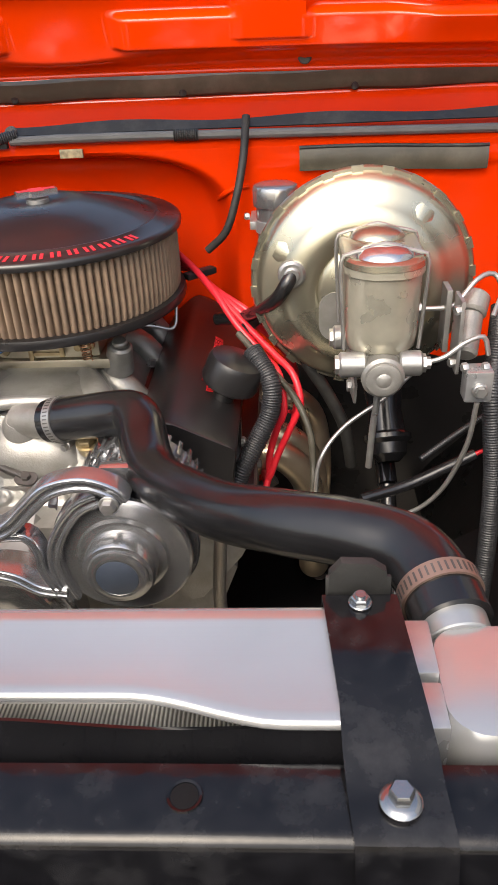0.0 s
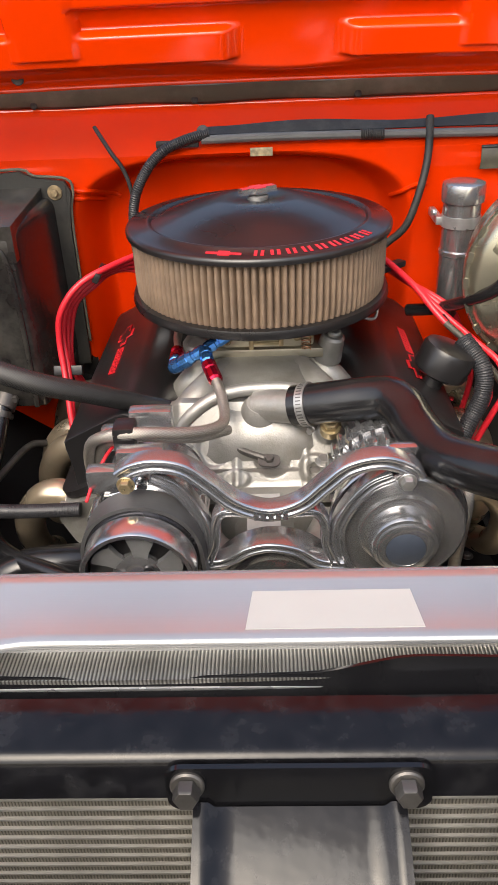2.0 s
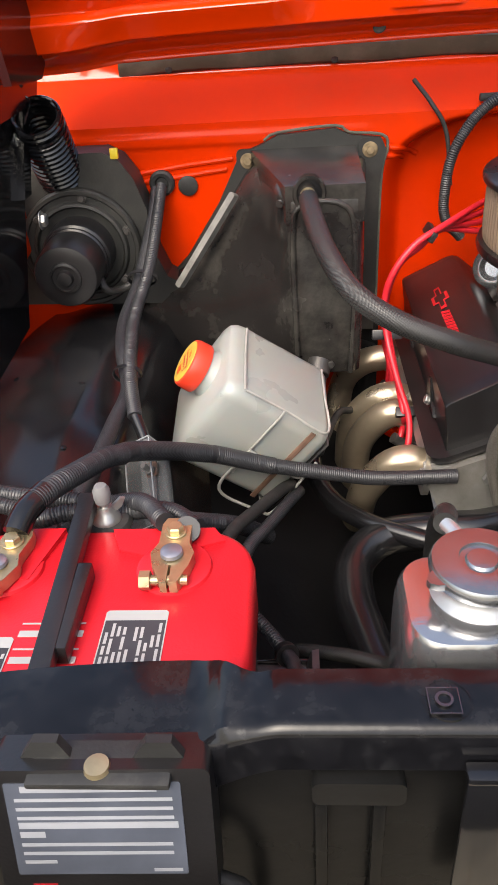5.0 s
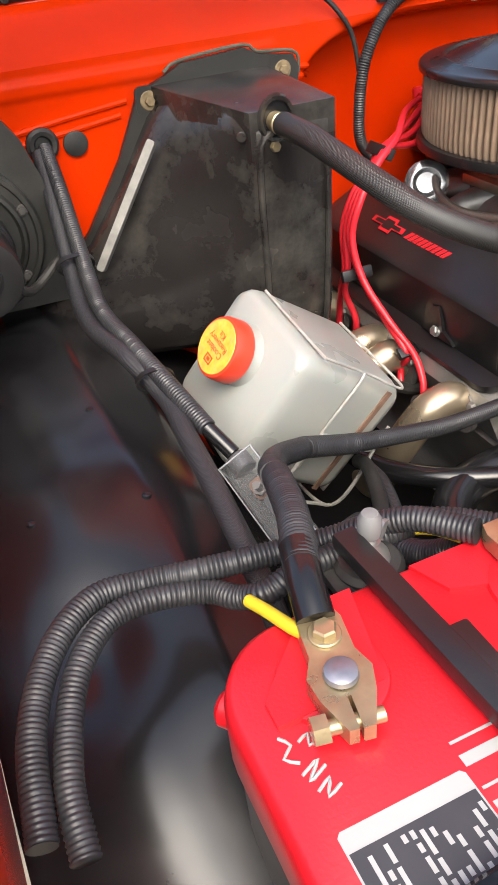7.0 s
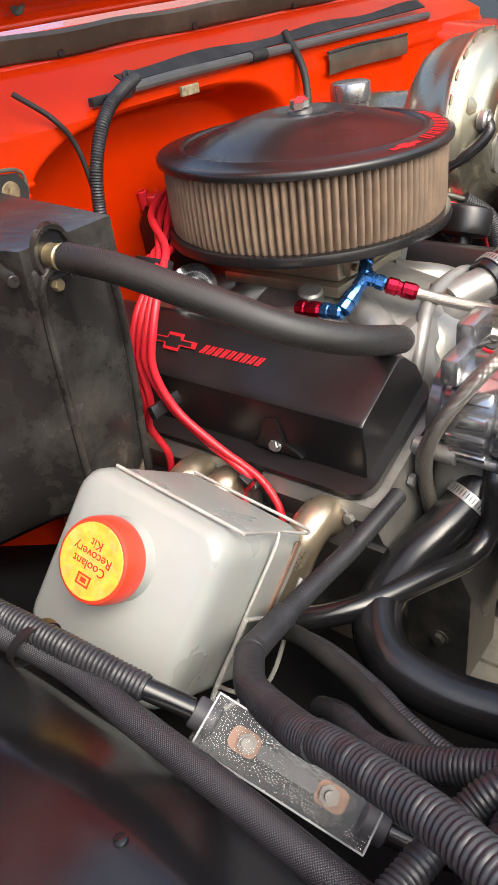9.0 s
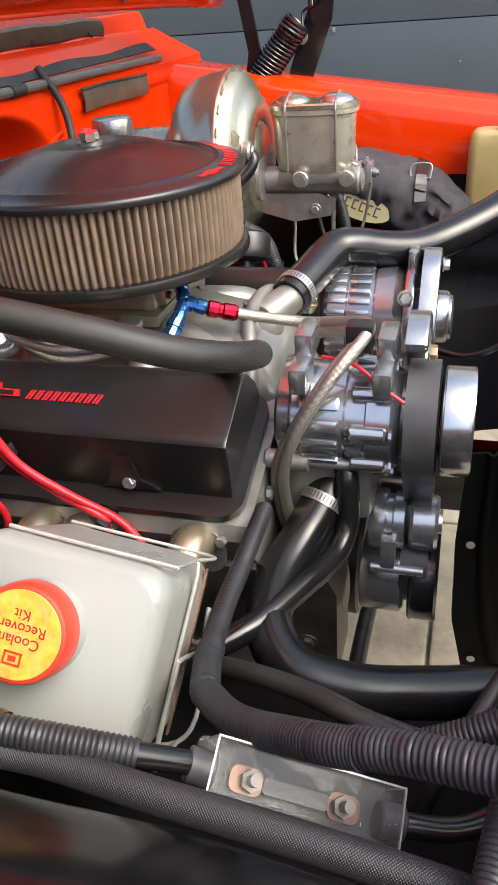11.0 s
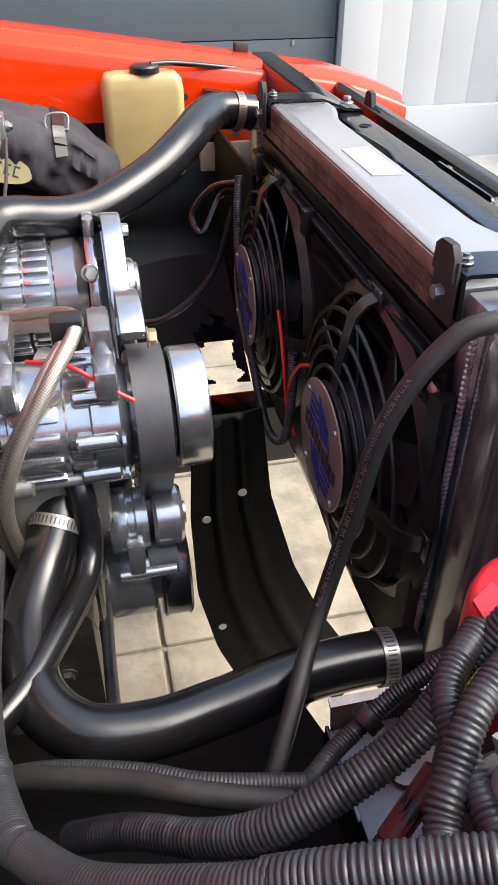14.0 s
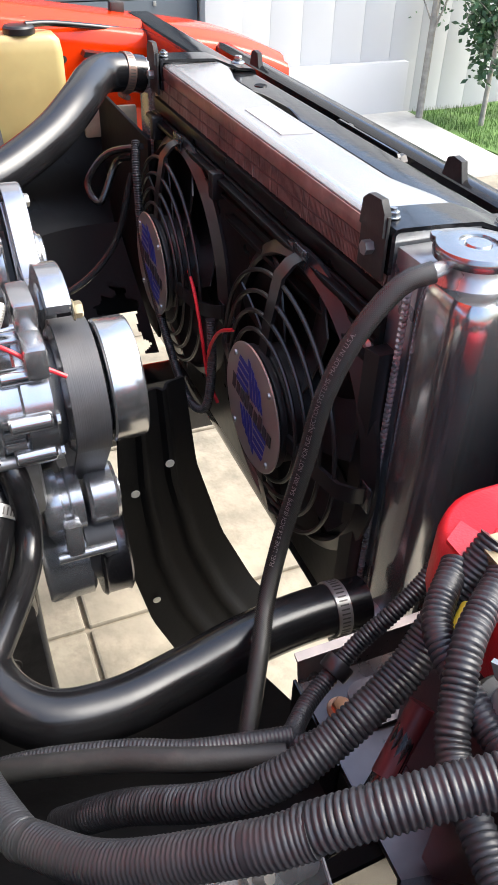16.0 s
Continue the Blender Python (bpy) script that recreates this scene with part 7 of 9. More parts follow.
def loom_thing(name, runs, label):
    t = thing(name, runs[0][0][0], label, "wiring loom")
    for pts, r, kind in runs:
        bm = grid_bm()
        if kind == "loom":
            loom(bm, pts, r)
        elif kind == "fine":
            loom(bm, pts, r, 0.0026, 0.0006)
        else:
            tube(bm, pts, r, 14, 0.008)
        part("loom" if kind in ("loom", "fine") else "cable", bm, {"loom": LOOM, "fine": LOOM, "cable": RUBBER, "yellow": WIREY, "sleeve": SLEEVE, "red": SHRINK, "redwire": WIRE}[kind], t, angle=80)
    return t


# ---- spark plug wires ----
def wires(runs, label, ties):
    t = thing("spark_plug_wires", runs[0][0], label, "spark plug wires")
    for pts in runs:
        bm = grid_bm()
        tube(bm, pts, 0.0046, 12, 0.008)
        part("wire", bm, WIRE, t, angle=80)
    for p, d, r in ties:
        bm = bmesh.new()
        box(bm, (-r, -0.0075, -0.0045), (r, 0.0075, 0.0045), 0.002, turned(p, d) @ Matrix.Rotation(radians(90), 4, "X"))
        part("separator", bm, SATIN, t, "black wire separator")
    return t


left = []
for k, (py, pz) in enumerate(((0.922, 0.797), (0.972, 0.797), (1.09, 0.797), (1.135, 0.797))):
    o = 0.011 * (k - 1.5)
    start = [(-0.05, 1.24, 1.085), (-0.13, 1.20 - 0.01 * k, 1.075 - 0.012 * k)]
    arc = [(-0.215, 1.115 + o, 1.070 - 0.006 * k), (-0.262 + 0.004 * k, 1.085 + o, 1.052 - 0.005 * k), (-0.292 + 0.005 * k, 1.078 + o * 1.2, 1.015), (-0.302 + 0.003 * k, 1.080 + o * 1.2, 0.970)]
    if k < 2:
        end = [(-0.297 + 0.003 * k, 1.058 + o, 0.920), (-0.286, 1.015 + o, 0.878), (-0.274 - 0.006 * k, 0.968 + o * 0.8, 0.843), (-0.276, py + 0.008, 0.815), (-0.281, py, pz)]
    else:
        end = [(-0.297, 1.078 + o * 0.6, 0.922), (-0.292, 1.092 + o, 0.88), (-0.282, py - 0.004, 0.84), (-0.281, py, pz)]
    left.append(start + arc + end)
wires(left, "red silicone spark plug wires looping over the valve cover", [((-0.237, 1.10, 1.058), (0.5, 0, 0.8), 0.026), ((-0.296, 1.060, 0.921), (0, 0.4, 1), 0.022), ((-0.273, 0.966, 0.843), (0, 1, 0.7), 0.018)])
right = []
for k, (py, pz) in enumerate(((0.905, 0.80), (0.965, 0.80), (1.10, 0.80), (1.16, 0.80))):
    o = 0.011 * (k - 1.5)
    pts = [(0.03, 1.24, 1.085), (0.12, 1.19 - 0.008 * k, 1.08 - 0.01 * k), (0.175, 1.135 + o, 1.065 - 0.007 * k), (0.215, 1.075 + o, 1.042 - 0.003 * k), (0.255 + o * 0.6, 1.035 + o, 1.012)]
    if k < 2:
        pts += [(0.300 + o, 0.985, 0.985 + o * 0.4), (0.328 + o * 1.6, 0.955, 0.966), (0.338 + o * 1.9, 0.937, 0.940 + o), (0.325 + o * 1.6, 0.935, 0.905), (0.303 + o, 0.932, 0.862), (0.284, 0.930, 0.826), (0.276, py + 0.012, 0.805), (0.280, py, pz - 0.01)]
    else:
        pts += [(0.295, 1.06 + o, 0.965), (0.318, 1.08 + o, 0.92), (0.325, py, 0.86), (0.315, py, pz)]
    right.append(pts)
wires(right, "red silicone spark plug wires behind the breather cap", [((0.192, 1.11, 1.052), (0.6, -0.7, 0), 0.024), ((0.262, 1.03, 1.004), (0.6, -0.3, -0.5), 0.020)])
loom_thing("fender_harness", [([(0.560, 0.930, 1.060), (0.543, 0.860, 0.985), (0.550, 0.832, 0.870), (0.544, 0.800, 0.735), (0.530, 0.780, 0.660)], 0.0112, "loom")], "black corrugated harness dropping beside the brake valve")
loom_thing("coil_lead", [([(0.396, 0.820, 0.868), (0.450, 0.838, 0.874), (0.505, 0.852, 0.893), (0.532, 0.858, 0.904)], 0.0068, "cable"), ([(0.530, 0.8575, 0.903), (0.556, 0.864, 0.912)], 0.0028, "redwire"), ([(0.468, 0.855, 0.900), (0.520, 0.880, 0.925), (0.580, 0.900, 0.955)], 0.0036, "fine")], "black lead with a red tip across the inner fender")
lo = thing("header_loom", (0.30, 0.93, 0.90), "black corrugated loom dropping behind the breather cap", "wiring loom")
bm = grid_bm()
loom(bm, [(0.268, 0.960, 1.000), (0.290, 0.930, 0.972), (0.290, 0.915, 0.938), (0.272, 0.900, 0.902), (0.251, 0.880, 0.866), (0.235, 0.862, 0.82)], 0.0125)
part("loom", bm, LOOM, lo)
hose("dipstick_tube", [(0.250, 0.985, 1.012), (0.279, 0.950, 0.992), (0.318, 0.935, 0.948), (0.338, 0.915, 0.908), (0.342, 0.900, 0.870), (0.341, 0.880, 0.830), (0.335, 0.870, 0.75)], 0.0045, mat("olive cable sheath", (0.05, 0.046, 0.034), 0.4, 0, 0.3, 40), "thin olive-grey cable looping beside the plug wires", "cable", seg=10)
hose("kickdown_cable", [(0.300, 1.05, 1.02), (0.331, 1.0, 0.974), (0.365, 1.0, 0.916), (0.389, 1.0, 0.862), (0.400, 1.0, 0.80)], 0.0085, MATTE, "black rubber tube dropping behind the brake lines", "hose", seg=12)
hose("braided_line_lower", [(0.237, 0.76, 0.920), (0.237, 0.742, 0.890), (0.233, 0.74, 0.838), (0.230, 0.74, 0.786), (0.230, 0.76, 0.686)], 0.0075, BRAID, "braided steel line below the upper hose", "fuel line")

# ---- brakes ----
bo = thing("brake_booster", (0.411, 1.1, 1.0), "gold-silver plated round vacuum brake booster", "brake booster")
bxm = turned((0.405, 1.225, 1.074), -Y)
bm = bmesh.new()
lathe(bm, [(0.030, 0.0), (0.046, 0.008), (0.050, 0.020), (0.052, 0.118), (0.058, 0.126), (0.090, 0.140), (0.112, 0.156), (0.124, 0.178), (0.129, 0.200), (0.131, 0.215), (0.135, 0.222), (0.135, 0.228)], bxm, 72)
part("rear_shell", bm, BOOSTER, bo)
bm = bmesh.new()
lathe(bm, [(0.1355, 0.226), (0.1365, 0.229), (0.1345, 0.2325), (0.131, 0.2325), (0.129, 0.236), (0.1265, 0.244), (0.120, 0.250), (0.108, 0.254), (0.098, 0.262), (0.090, 0.270), (0.060, 0.272), (0.056, 0.268), (0.050, 0.274), (0, 0.276)], bxm, 96)
front = part("front_shell", bm, BOOSTER, bo, angle=60)
for k in range(24):
    a = radians(15 * k + 4)
    bm = bmesh.new()
    mm = bxm @ Matrix.Rotation(a, 4, "Z")
    prism(bm, [(0.127, -0.006), (0.1372, -0.007), (0.1372, 0.007), (0.127, 0.006)], mm @ Matrix.Translation((0, 0, 0.2325)), 0.0022, 0.0008)
    part("crimp_tab", bm, BOOSTER, front)
for a in (52, 155, 330):
    bm = bmesh.new()
    mm = bxm @ Matrix.Rotation(radians(a), 4, "Z")
    loft(bm, [[mm @ Vector((r, y * w, h)) for y, h in ((-1, b), (-0.5, b + 0.0022), (0.5, b + 0.0022), (1, b))] for r, w, b in ((0.082, 0.006, 0.2655), (0.10, 0.011, 0.258), (0.116, 0.013, 0.250))])
    part("press_dent", bm, BOOSTER, front, angle=60)
bm = bmesh.new()
cyl(bm, (0.319, 0.962, 1.098), (0.319, 0.948, 1.098), 0.0165, seg=28, bevel=0.003)
part("grommet", bm, STEEL, bo)
bm = bmesh.new()
cyl(bm, (0.319, 0.949, 1.098), (0.319, 0.944, 1.098), 0.010, seg=24, bevel=0.002)
part("check_valve", bm, STEEL, bo)

mc = thing("master_cylinder", (0.411, 0.87, 1.03), "plated twin reservoir brake master cylinder with wire bails", "master cylinder")
bm = bmesh.new()
def trough(z, k):
    pts = []
    for x, y in rounded(0.078 * k, 0.130 * k, 0.034 * k, 7):
        pinch = 0.004 * math.exp(-(y / 0.014) ** 2) * (1 if x > 0 else -1)
        pts.append((0.411 + x - pinch, 0.868 + y, z))
    return pts
loft(bm, [trough(1.052, 0.80), trough(1.060, 0.93), trough(1.075, 0.97), trough(1.138, 1.0), trough(1.140, 1.06), trough(1.147, 1.06)])
part("reservoir", bm, mat("gold plated cast iron", (0.47, 0.45, 0.365), 0.3, 0.65, 0.15, 30, 0.0006, 160), mc, angle=40)
bm = bmesh.new()
loft(bm, [trough(1.1475, 1.07), trough(1.1535, 1.06), trough(1.156, 1.0)])
lidm = part("lid", bm, BOOSTER, mc)
for y in (0.832, 0.902):
    bm = bmesh.new()
    dm = Matrix.Translation((0.411, y, 1.1555)) @ Matrix.Diagonal((1.0, 0.92, 1, 1))
    lathe(bm, [(0.030, 0), (0.0285, 0.003), (0.022, 0.0075), (0.012, 0.0105), (0, 0.0115)], dm, 40)
    part("dome", bm, CHROME if y < 0.86 else BOOSTER, lidm, "stamped lid dome")
for y in (0.828, 0.906):
    bm = grid_bm()
    tube(bm, [(0.372, y, 1.056), (0.3695, y, 1.10), (0.3675, y, 1.150), (0.375, y, 1.1585), (0.395, y, 1.163), (0.411, y, 1.168), (0.427, y, 1.163), (0.447, y, 1.1585), (0.4545, y, 1.150), (0.4525, y, 1.10), (0.450, y, 1.056)], 0.0021, 8)
    part("wire_bail", bm, STEEL, mc)
bm = bmesh.new()
cyl(bm, (0.411, 0.955, 1.036), (0.411, 0.795, 1.036), 0.0225, seg=32, bevel=0.003)
lathe(bm, [(0, 0), (0.018, 0), (0.018, 0.004), (0.012, 0.006), (0.008, 0.005), (0.005, 0.007), (0, 0.007)], turned((0.411, 0.796, 1.036), -Y), 28)
box(bm, (0.380, 0.815, 1.035), (0.442, 0.925, 1.056), 0.006)
part("bore", bm, CAST, mc)
for x0, x1, y in ((0.394, 0.366, 0.812), (0.428, 0.452, 0.812), (0.394, 0.364, 0.885)):
    bm = bmesh.new()
    cyl(bm, (x0, y, 1.046), (x1, y, 1.046), 0.0135, seg=24, bevel=0.002)
    cyl(bm, (x1, y, 1.046), (x1 + (0.004 if x1 > x0 else -0.004), y, 1.046), 0.010, seg=6)
    part("port_plug", bm, STEEL, mc)
bm = bmesh.new()
prism(bm, rounded(0.12, 0.062, 0.02, 5), frame_of((0.411, 0.957, 1.045), (1, 0, 0), (0, 0, 1)), 0.008, 0.002)
part("flange", bm, CAST, mc)
bm = bmesh.new()
prism(bm, [(0.955, 1.02), (0.955, 0.99), (0.90, 0.975), (0.84, 0.985), (0.83, 1.012), (0.86, 1.02)], frame_of((0.385, 0, 0), (0, 1, 0), (0, 0, 1)), 0.003, 0.001)
hexbolt(bm, (0.385, 0.865, 0.995), (-1, 0, 0), 0.007, 0.005, 0.010)
part("bracket", bm, STEEL, mc)

pv = thing("proportioning_valve", (0.508, 0.81, 1.02), "silver brake proportioning valve block on a plate", "brake valve")
bm = bmesh.new()
box(bm, (0.494, 0.788, 1.010), (0.522, 0.812, 1.045), 0.003)
part("block", bm, ALUMATTE, pv)
bm = bmesh.new()
cyl(bm, (0.508, 0.788, 1.026), (0.508, 0.781, 1.026), 0.008, seg=24, bevel=0.001)
cyl(bm, (0.508, 0.781, 1.026), (0.508, 0.777, 1.026), 0.0055, seg=6)
part("port_nut", bm, STEEL, pv)
bm = bmesh.new()
box(bm, (0.488, 0.815, 1.03), (0.492, 0.85, 1.11), 0.001)
box(bm, (0.480, 0.85, 1.04), (0.486, 0.88, 1.11), 0.001)
part("mount_plate", bm, STEEL, pv)
bm = bmesh.new()
cyl(bm, (0.500, 0.83, 1.045), (0.512, 0.87, 1.075), 0.013, seg=20, bevel=0.003)
cyl(bm, (0.512, 0.87, 1.075), (0.52, 0.89, 1.09), 0.016, seg=20, bevel=0.003)
part("valve_barrel", bm, CAST, pv)
for p in ((0.489, 0.82, 1.10), (0.489, 0.825, 1.04), (0.497, 0.80, 1.046), (0.518, 0.80, 1.046)):
    bm = bmesh.new()
    hexbolt(bm, p, (-1, -0.3, 0), 0.005, 0.006)
    part("flare_nut", bm, STEEL, pv)
def pipe(name, pts, r=0.0028):
    return hose(name, pts, r, STEEL, "bent zinc steel brake line", "brake line", seg=10, step=0.006)
pipe("brake_line", [(0.452, 0.862, 1.087), (0.470, 0.860, 1.087), (0.492, 0.862, 1.090), (0.515, 0.875, 1.112), (0.535, 0.885, 1.115), (0.543, 0.875, 1.10), (0.530, 0.85, 1.08)])
pipe("brake_line", [(0.456, 0.812, 1.046), (0.475, 0.812, 1.052), (0.495, 0.815, 1.066), (0.515, 0.82, 1.07), (0.522, 0.82, 1.05)])
pipe("brake_line", [(0.508, 0.79, 1.010), (0.505, 0.80, 0.95), (0.488, 0.82, 0.88), (0.455, 0.83, 0.84), (0.40, 0.83, 0.83), (0.375, 0.83, 0.81), (0.372, 0.84, 0.77)])
pipe("brake_line", [(0.470, 0.92, 0.99), (0.43, 0.91, 0.955), (0.38, 0.90, 0.92), (0.352, 0.88, 0.89), (0.345, 0.87, 0.85), (0.350, 0.87, 0.76)])
for x, y, z in ((0.450, 0.862, 1.087), (0.455, 0.812, 1.046)):
    bm = bmesh.new()
    cyl(bm, (x - 0.006, y, z), (x + 0.006, y, z), 0.0065, seg=6)
    tagged(part("flare_nut", bm, STEEL), "small zinc flare nut on the brake line", "flare nut", "flare nuts")
hose("brake_switch_stem", [(0.411, 0.84, 1.012), (0.411, 0.84, 0.985), (0.408, 0.84, 0.955), (0.405, 0.84, 0.90)], 0.004, STEEL, "thin steel stem below the master cylinder", "brake line", seg=10)

st = thing("steering_shaft", (0.44, 0.95, 0.8), "black steering shaft with a rubber joint cover", "steering shaft")
bm = grid_bm()
cyl(bm, (0.43, 1.235, 1.0), (0.445, 0.95, 0.80), 0.014, seg=18)
cyl(bm, (0.445, 0.95, 0.80), (0.45, 0.80, 0.62), 0.011, seg=18)
part("shaft", bm, BLACK, st)
bm = grid_bm()
lathe(bm, [(0.014, -0.03), (0.024, -0.02), (0.026, -0.006), (0.032, 0.0), (0.032, 0.006), (0.025, 0.010), (0.022, 0.04), (0.026, 0.07), (0.014, 0.075)], turned((0.443, 0.96, 0.865), (-0.05, 0.6, 0.75)), 28)
part("boot", bm, RUBBER, st)

dr = thing("accumulator", (0.30, 1.16, 1.0), "dark metal cylinder with a bright cap strapped to the firewall", "accumulator")
bm = bmesh.new()
lathe(bm, [(0, 0.97), (0.024, 0.97), (0.0265, 0.975), (0.0265, 1.05), (0.0285, 1.052), (0.0285, 1.058), (0.0265, 1.06), (0.0265, 1.125), (0, 1.125)], turned((0.299, 1.163, 0), Z), 36)
part("body", bm, CHROMEGREY, dr)
bm = bmesh.new()
lathe(bm, [(0.0275, 1.112), (0.0275, 1.128), (0.031, 1.130), (0.0315, 1.133), (0.0315, 1.152), (0.030, 1.156), (0.026, 1.1575), (0, 1.1575)], turned((0.299, 1.163, 0), Z), 40)
part("cap", bm, CHROMEGREY, dr, "bright turned metal cap")
bm = bmesh.new()
lathe(bm, [(0.0268, 1.094), (0.029, 1.094), (0.029, 1.110), (0.0268, 1.110)], turned((0.299, 1.163, 0), Z), 36)
box(bm, (0.262, 1.158, 1.096), (0.272, 1.222, 1.108), 0.002)
hexbolt(bm, (0.262, 1.166, 1.114), (-1, -0.4, 0), 0.005, 0.006)
part("strap", bm, ALUMATTE, dr)

# ---- passenger side: coolant bottle ----
BN = Vector((-0.80, -0.12, 0.59)).normalized()
BF = Vector((-0.12, -0.985, -0.08))
BF = (BF - BN * BF.dot(BN)).normalized()
BM = Matrix.Translation((-0.509, 0.898, 1.013)) @ Matrix((BF, BN.cross(BF), BN)).transposed().to_4x4()
bt = thing("coolant_bottle", BM @ Vector((0.055, -0.065, -0.13)), "milky white plastic coolant recovery bottle in a wire bracket", "coolant bottle")
bm = bmesh.new()
rings = []
for h, k in ((-0.150, 0.90), (-0.147, 0.96), (-0.138, 1.0), (-0.02, 1.0), (-0.010, 0.985), (-0.003, 0.94), (0.0, 0.88)):
    rings.append([BM @ Vector((0.042 + x * k, -0.072 + y * k, h)) for x, y in rounded(0.142, 0.146, 0.020, 5)])
loft(bm, rings)
body = part("body", bm, BOTTLE, bt, angle=50)
cpm = Matrix.Translation(Vector((-0.566, 0.867, 0.984)) - BM.to_3x3() @ Vector((0, 0, 0.0305))) @ BM.to_3x3().to_4x4() @ Matrix.Diagonal((0.86, 0.86, 1, 1))
bm = bmesh.new()
lathe(bm, [(0.042, -0.016), (0.039, -0.004), (0.034, 0.002), (0.033, 0.014), (0, 0.014)], cpm, 40)
part("neck", bm, BOTTLE, bt)
bm = bmesh.new()
lathe(bm, [(0.030, 0.010), (0.0365, 0.010), (0.0375, 0.012), (0.0370, 0.026), (0.0350, 0.0305), (0.0325, 0.0315), (0, 0.0315)], cpm, 56)
capo = part("cap", bm, CAPRED, bt, "orange-red screw cap")
bm = bmesh.new()
lathe(bm, [(0.0, 0.0322), (0.0318, 0.0322), (0.0322, 0.0318), (0.0322, 0.0312)], cpm, 48)
disc = part("cap_label", bm, CAPYEL, capo, "creased yellow paper label with red print")


def words(text, size, m, material, parent, name="print"):
    """Lettering in the built-in font, as a thin mesh at the frame m."""
    cu = bpy.data.curves.new(name, "FONT")
    cu.body, cu.size, cu.align_x, cu.align_y, cu.extrude = text, size, "CENTER", "CENTER", 0.0001
    tmp = bpy.data.objects.new("tmp", cu)
    scene.collection.objects.link(tmp)
    bpy.context.view_layer.update()
    me = bpy.data.meshes.new_from_object(tmp.evaluated_get(bpy.context.evaluated_depsgraph_get()))
    bpy.data.objects.remove(tmp)
    me.materials.clear()
    me.materials.append(material)
    me.transform(Matrix.Translation(-base_of(parent)) @ m)
    ob = new(name, me)
    ob.parent = parent
    return ob


def printed_hose(text, size, pts, r, start, facing, material, parent):
    """Lettering that follows a hose, read towards the first point of its path."""
    path = smooth_path(pts, 0.002)[::-1]
    ob = words(text, size, Matrix.Translation(base_of(parent)), material, parent)
    lo = min(v.co.x for v in ob.data.vertices)
    facing = Vector(facing)
    for v in ob.data.vertices:
        f = (start + v.co.x - lo) / 0.002
        k = min(int(f), len(path) - 2)
        p = path[k].lerp(path[k + 1], min(1, f - k))
        d = (path[min(k + 3, len(path) - 1)] - path[max(k - 3, 0)]).normalized()
        o = (facing - d * facing.dot(d)).normalized()
        a = (v.co.y + 0.0012) / r
        v.co = p + (r + 0.00012) * (o * math.cos(a) + o.cross(d) * math.sin(a)) - base_of(parent)


printed_hose("FUEL LINE 5/16 INCH (8.0MM)  SAE 30R7  NOT FOR FUEL INJECTION SYSTEMS  MADE IN U.S.A.", 0.0052, OVER, 0.0079, 0.225, (-0.31, 0.23, 0.32), mat("grey hose print", (0.22, 0.21, 0.20), 0.6), overflow)

tmx = cpm @ Matrix.Translation((0, 0, 0.0325)) @ Matrix.Rotation(radians(180), 4, "Z")
for k, word in enumerate(("Coolant", "Recovery", "Kit")):
    words(word, 0.0108, tmx @ Matrix.Translation((0, 0.004 - 0.0095 * k, 0)), INKRED, disc)
bm = bmesh.new()
for x0, x1, y0, y1 in ((-0.007, 0.007, 0.012, 0.022),):
    for a, b, c, d in ((x0, x1, y0, y0 + 0.0015), (x0, x1, y1 - 0.0015, y1), (x0, x0 + 0.0015, y0, y1), (x1 - 0.0015, x1, y0, y1), (x0 + 0.004, x1 - 0.004, y0 + 0.003, y1 - 0.003)):
        prism(bm, [(a, c), (b, c), (b, d), (a, d)], tmx, 0.0003)
part("print_bar", bm, CAPRED, disc)
# wire bracket round the bottle
WIREMAT = mat("grey coated wire", (0.42, 0.41, 0.38), 0.4, 0.4, 0.2, 60)
for pts in ([(0.118, -0.04, -0.154), (0.118, -0.155, -0.155), (-0.032, -0.155, -0.155), (-0.032, -0.04, -0.154)], [(0.117, -0.07, -0.075), (0.117, -0.150, -0.08), (0.118, -0.155, -0.155)], [(0.117, -0.07, -0.075), (0.117, -0.072, -0.155), (0.04, -0.072, -0.157)]):
    bm = grid_bm()
    tube(bm, [BM @ Vector(p) for p in pts], 0.0021, 8, 0.01)
    part("bracket_wire", bm, WIREMAT, bt)
for pts in ([(0.111, 0.004, -0.020), (0.112, 0.0045, -0.08), (0.112, 0.004, -0.138), (0.04, 0.0035, -0.139), (-0.012, 0.003, -0.138)], [(0.111, 0.004, -0.020), (0.04, 0.0035, -0.019), (-0.012, 0.003, -0.020)], [(0.112, 0.004, -0.075), (0.1155, -0.004, -0.075), (0.1155, -0.07, -0.075), (0.1155, -0.115, -0.078)]):
    bm = grid_bm()
    tube(bm, [BM @ Vector(p) for p in pts], 0.0015, 8, 0.006)
    part("bracket_wire", bm, WIREMAT, bt)
bm = bmesh.new()
box(bm, (0.1125, -0.140, -0.128), (0.1145, -0.005, -0.121), 0.0005, BM)
part("bracket_strap", bm, mat("rusty strap", (0.17, 0.10, 0.07), 0.6, 0.3, 0.3, 60), bt, "rusty bracket strap")
bm = bmesh.new()
box(bm, (-0.03, -0.15, -0.160), (0.10, -0.02, -0.157), 0.001, BM)
part("bracket_plate", bm, IRON, bt)

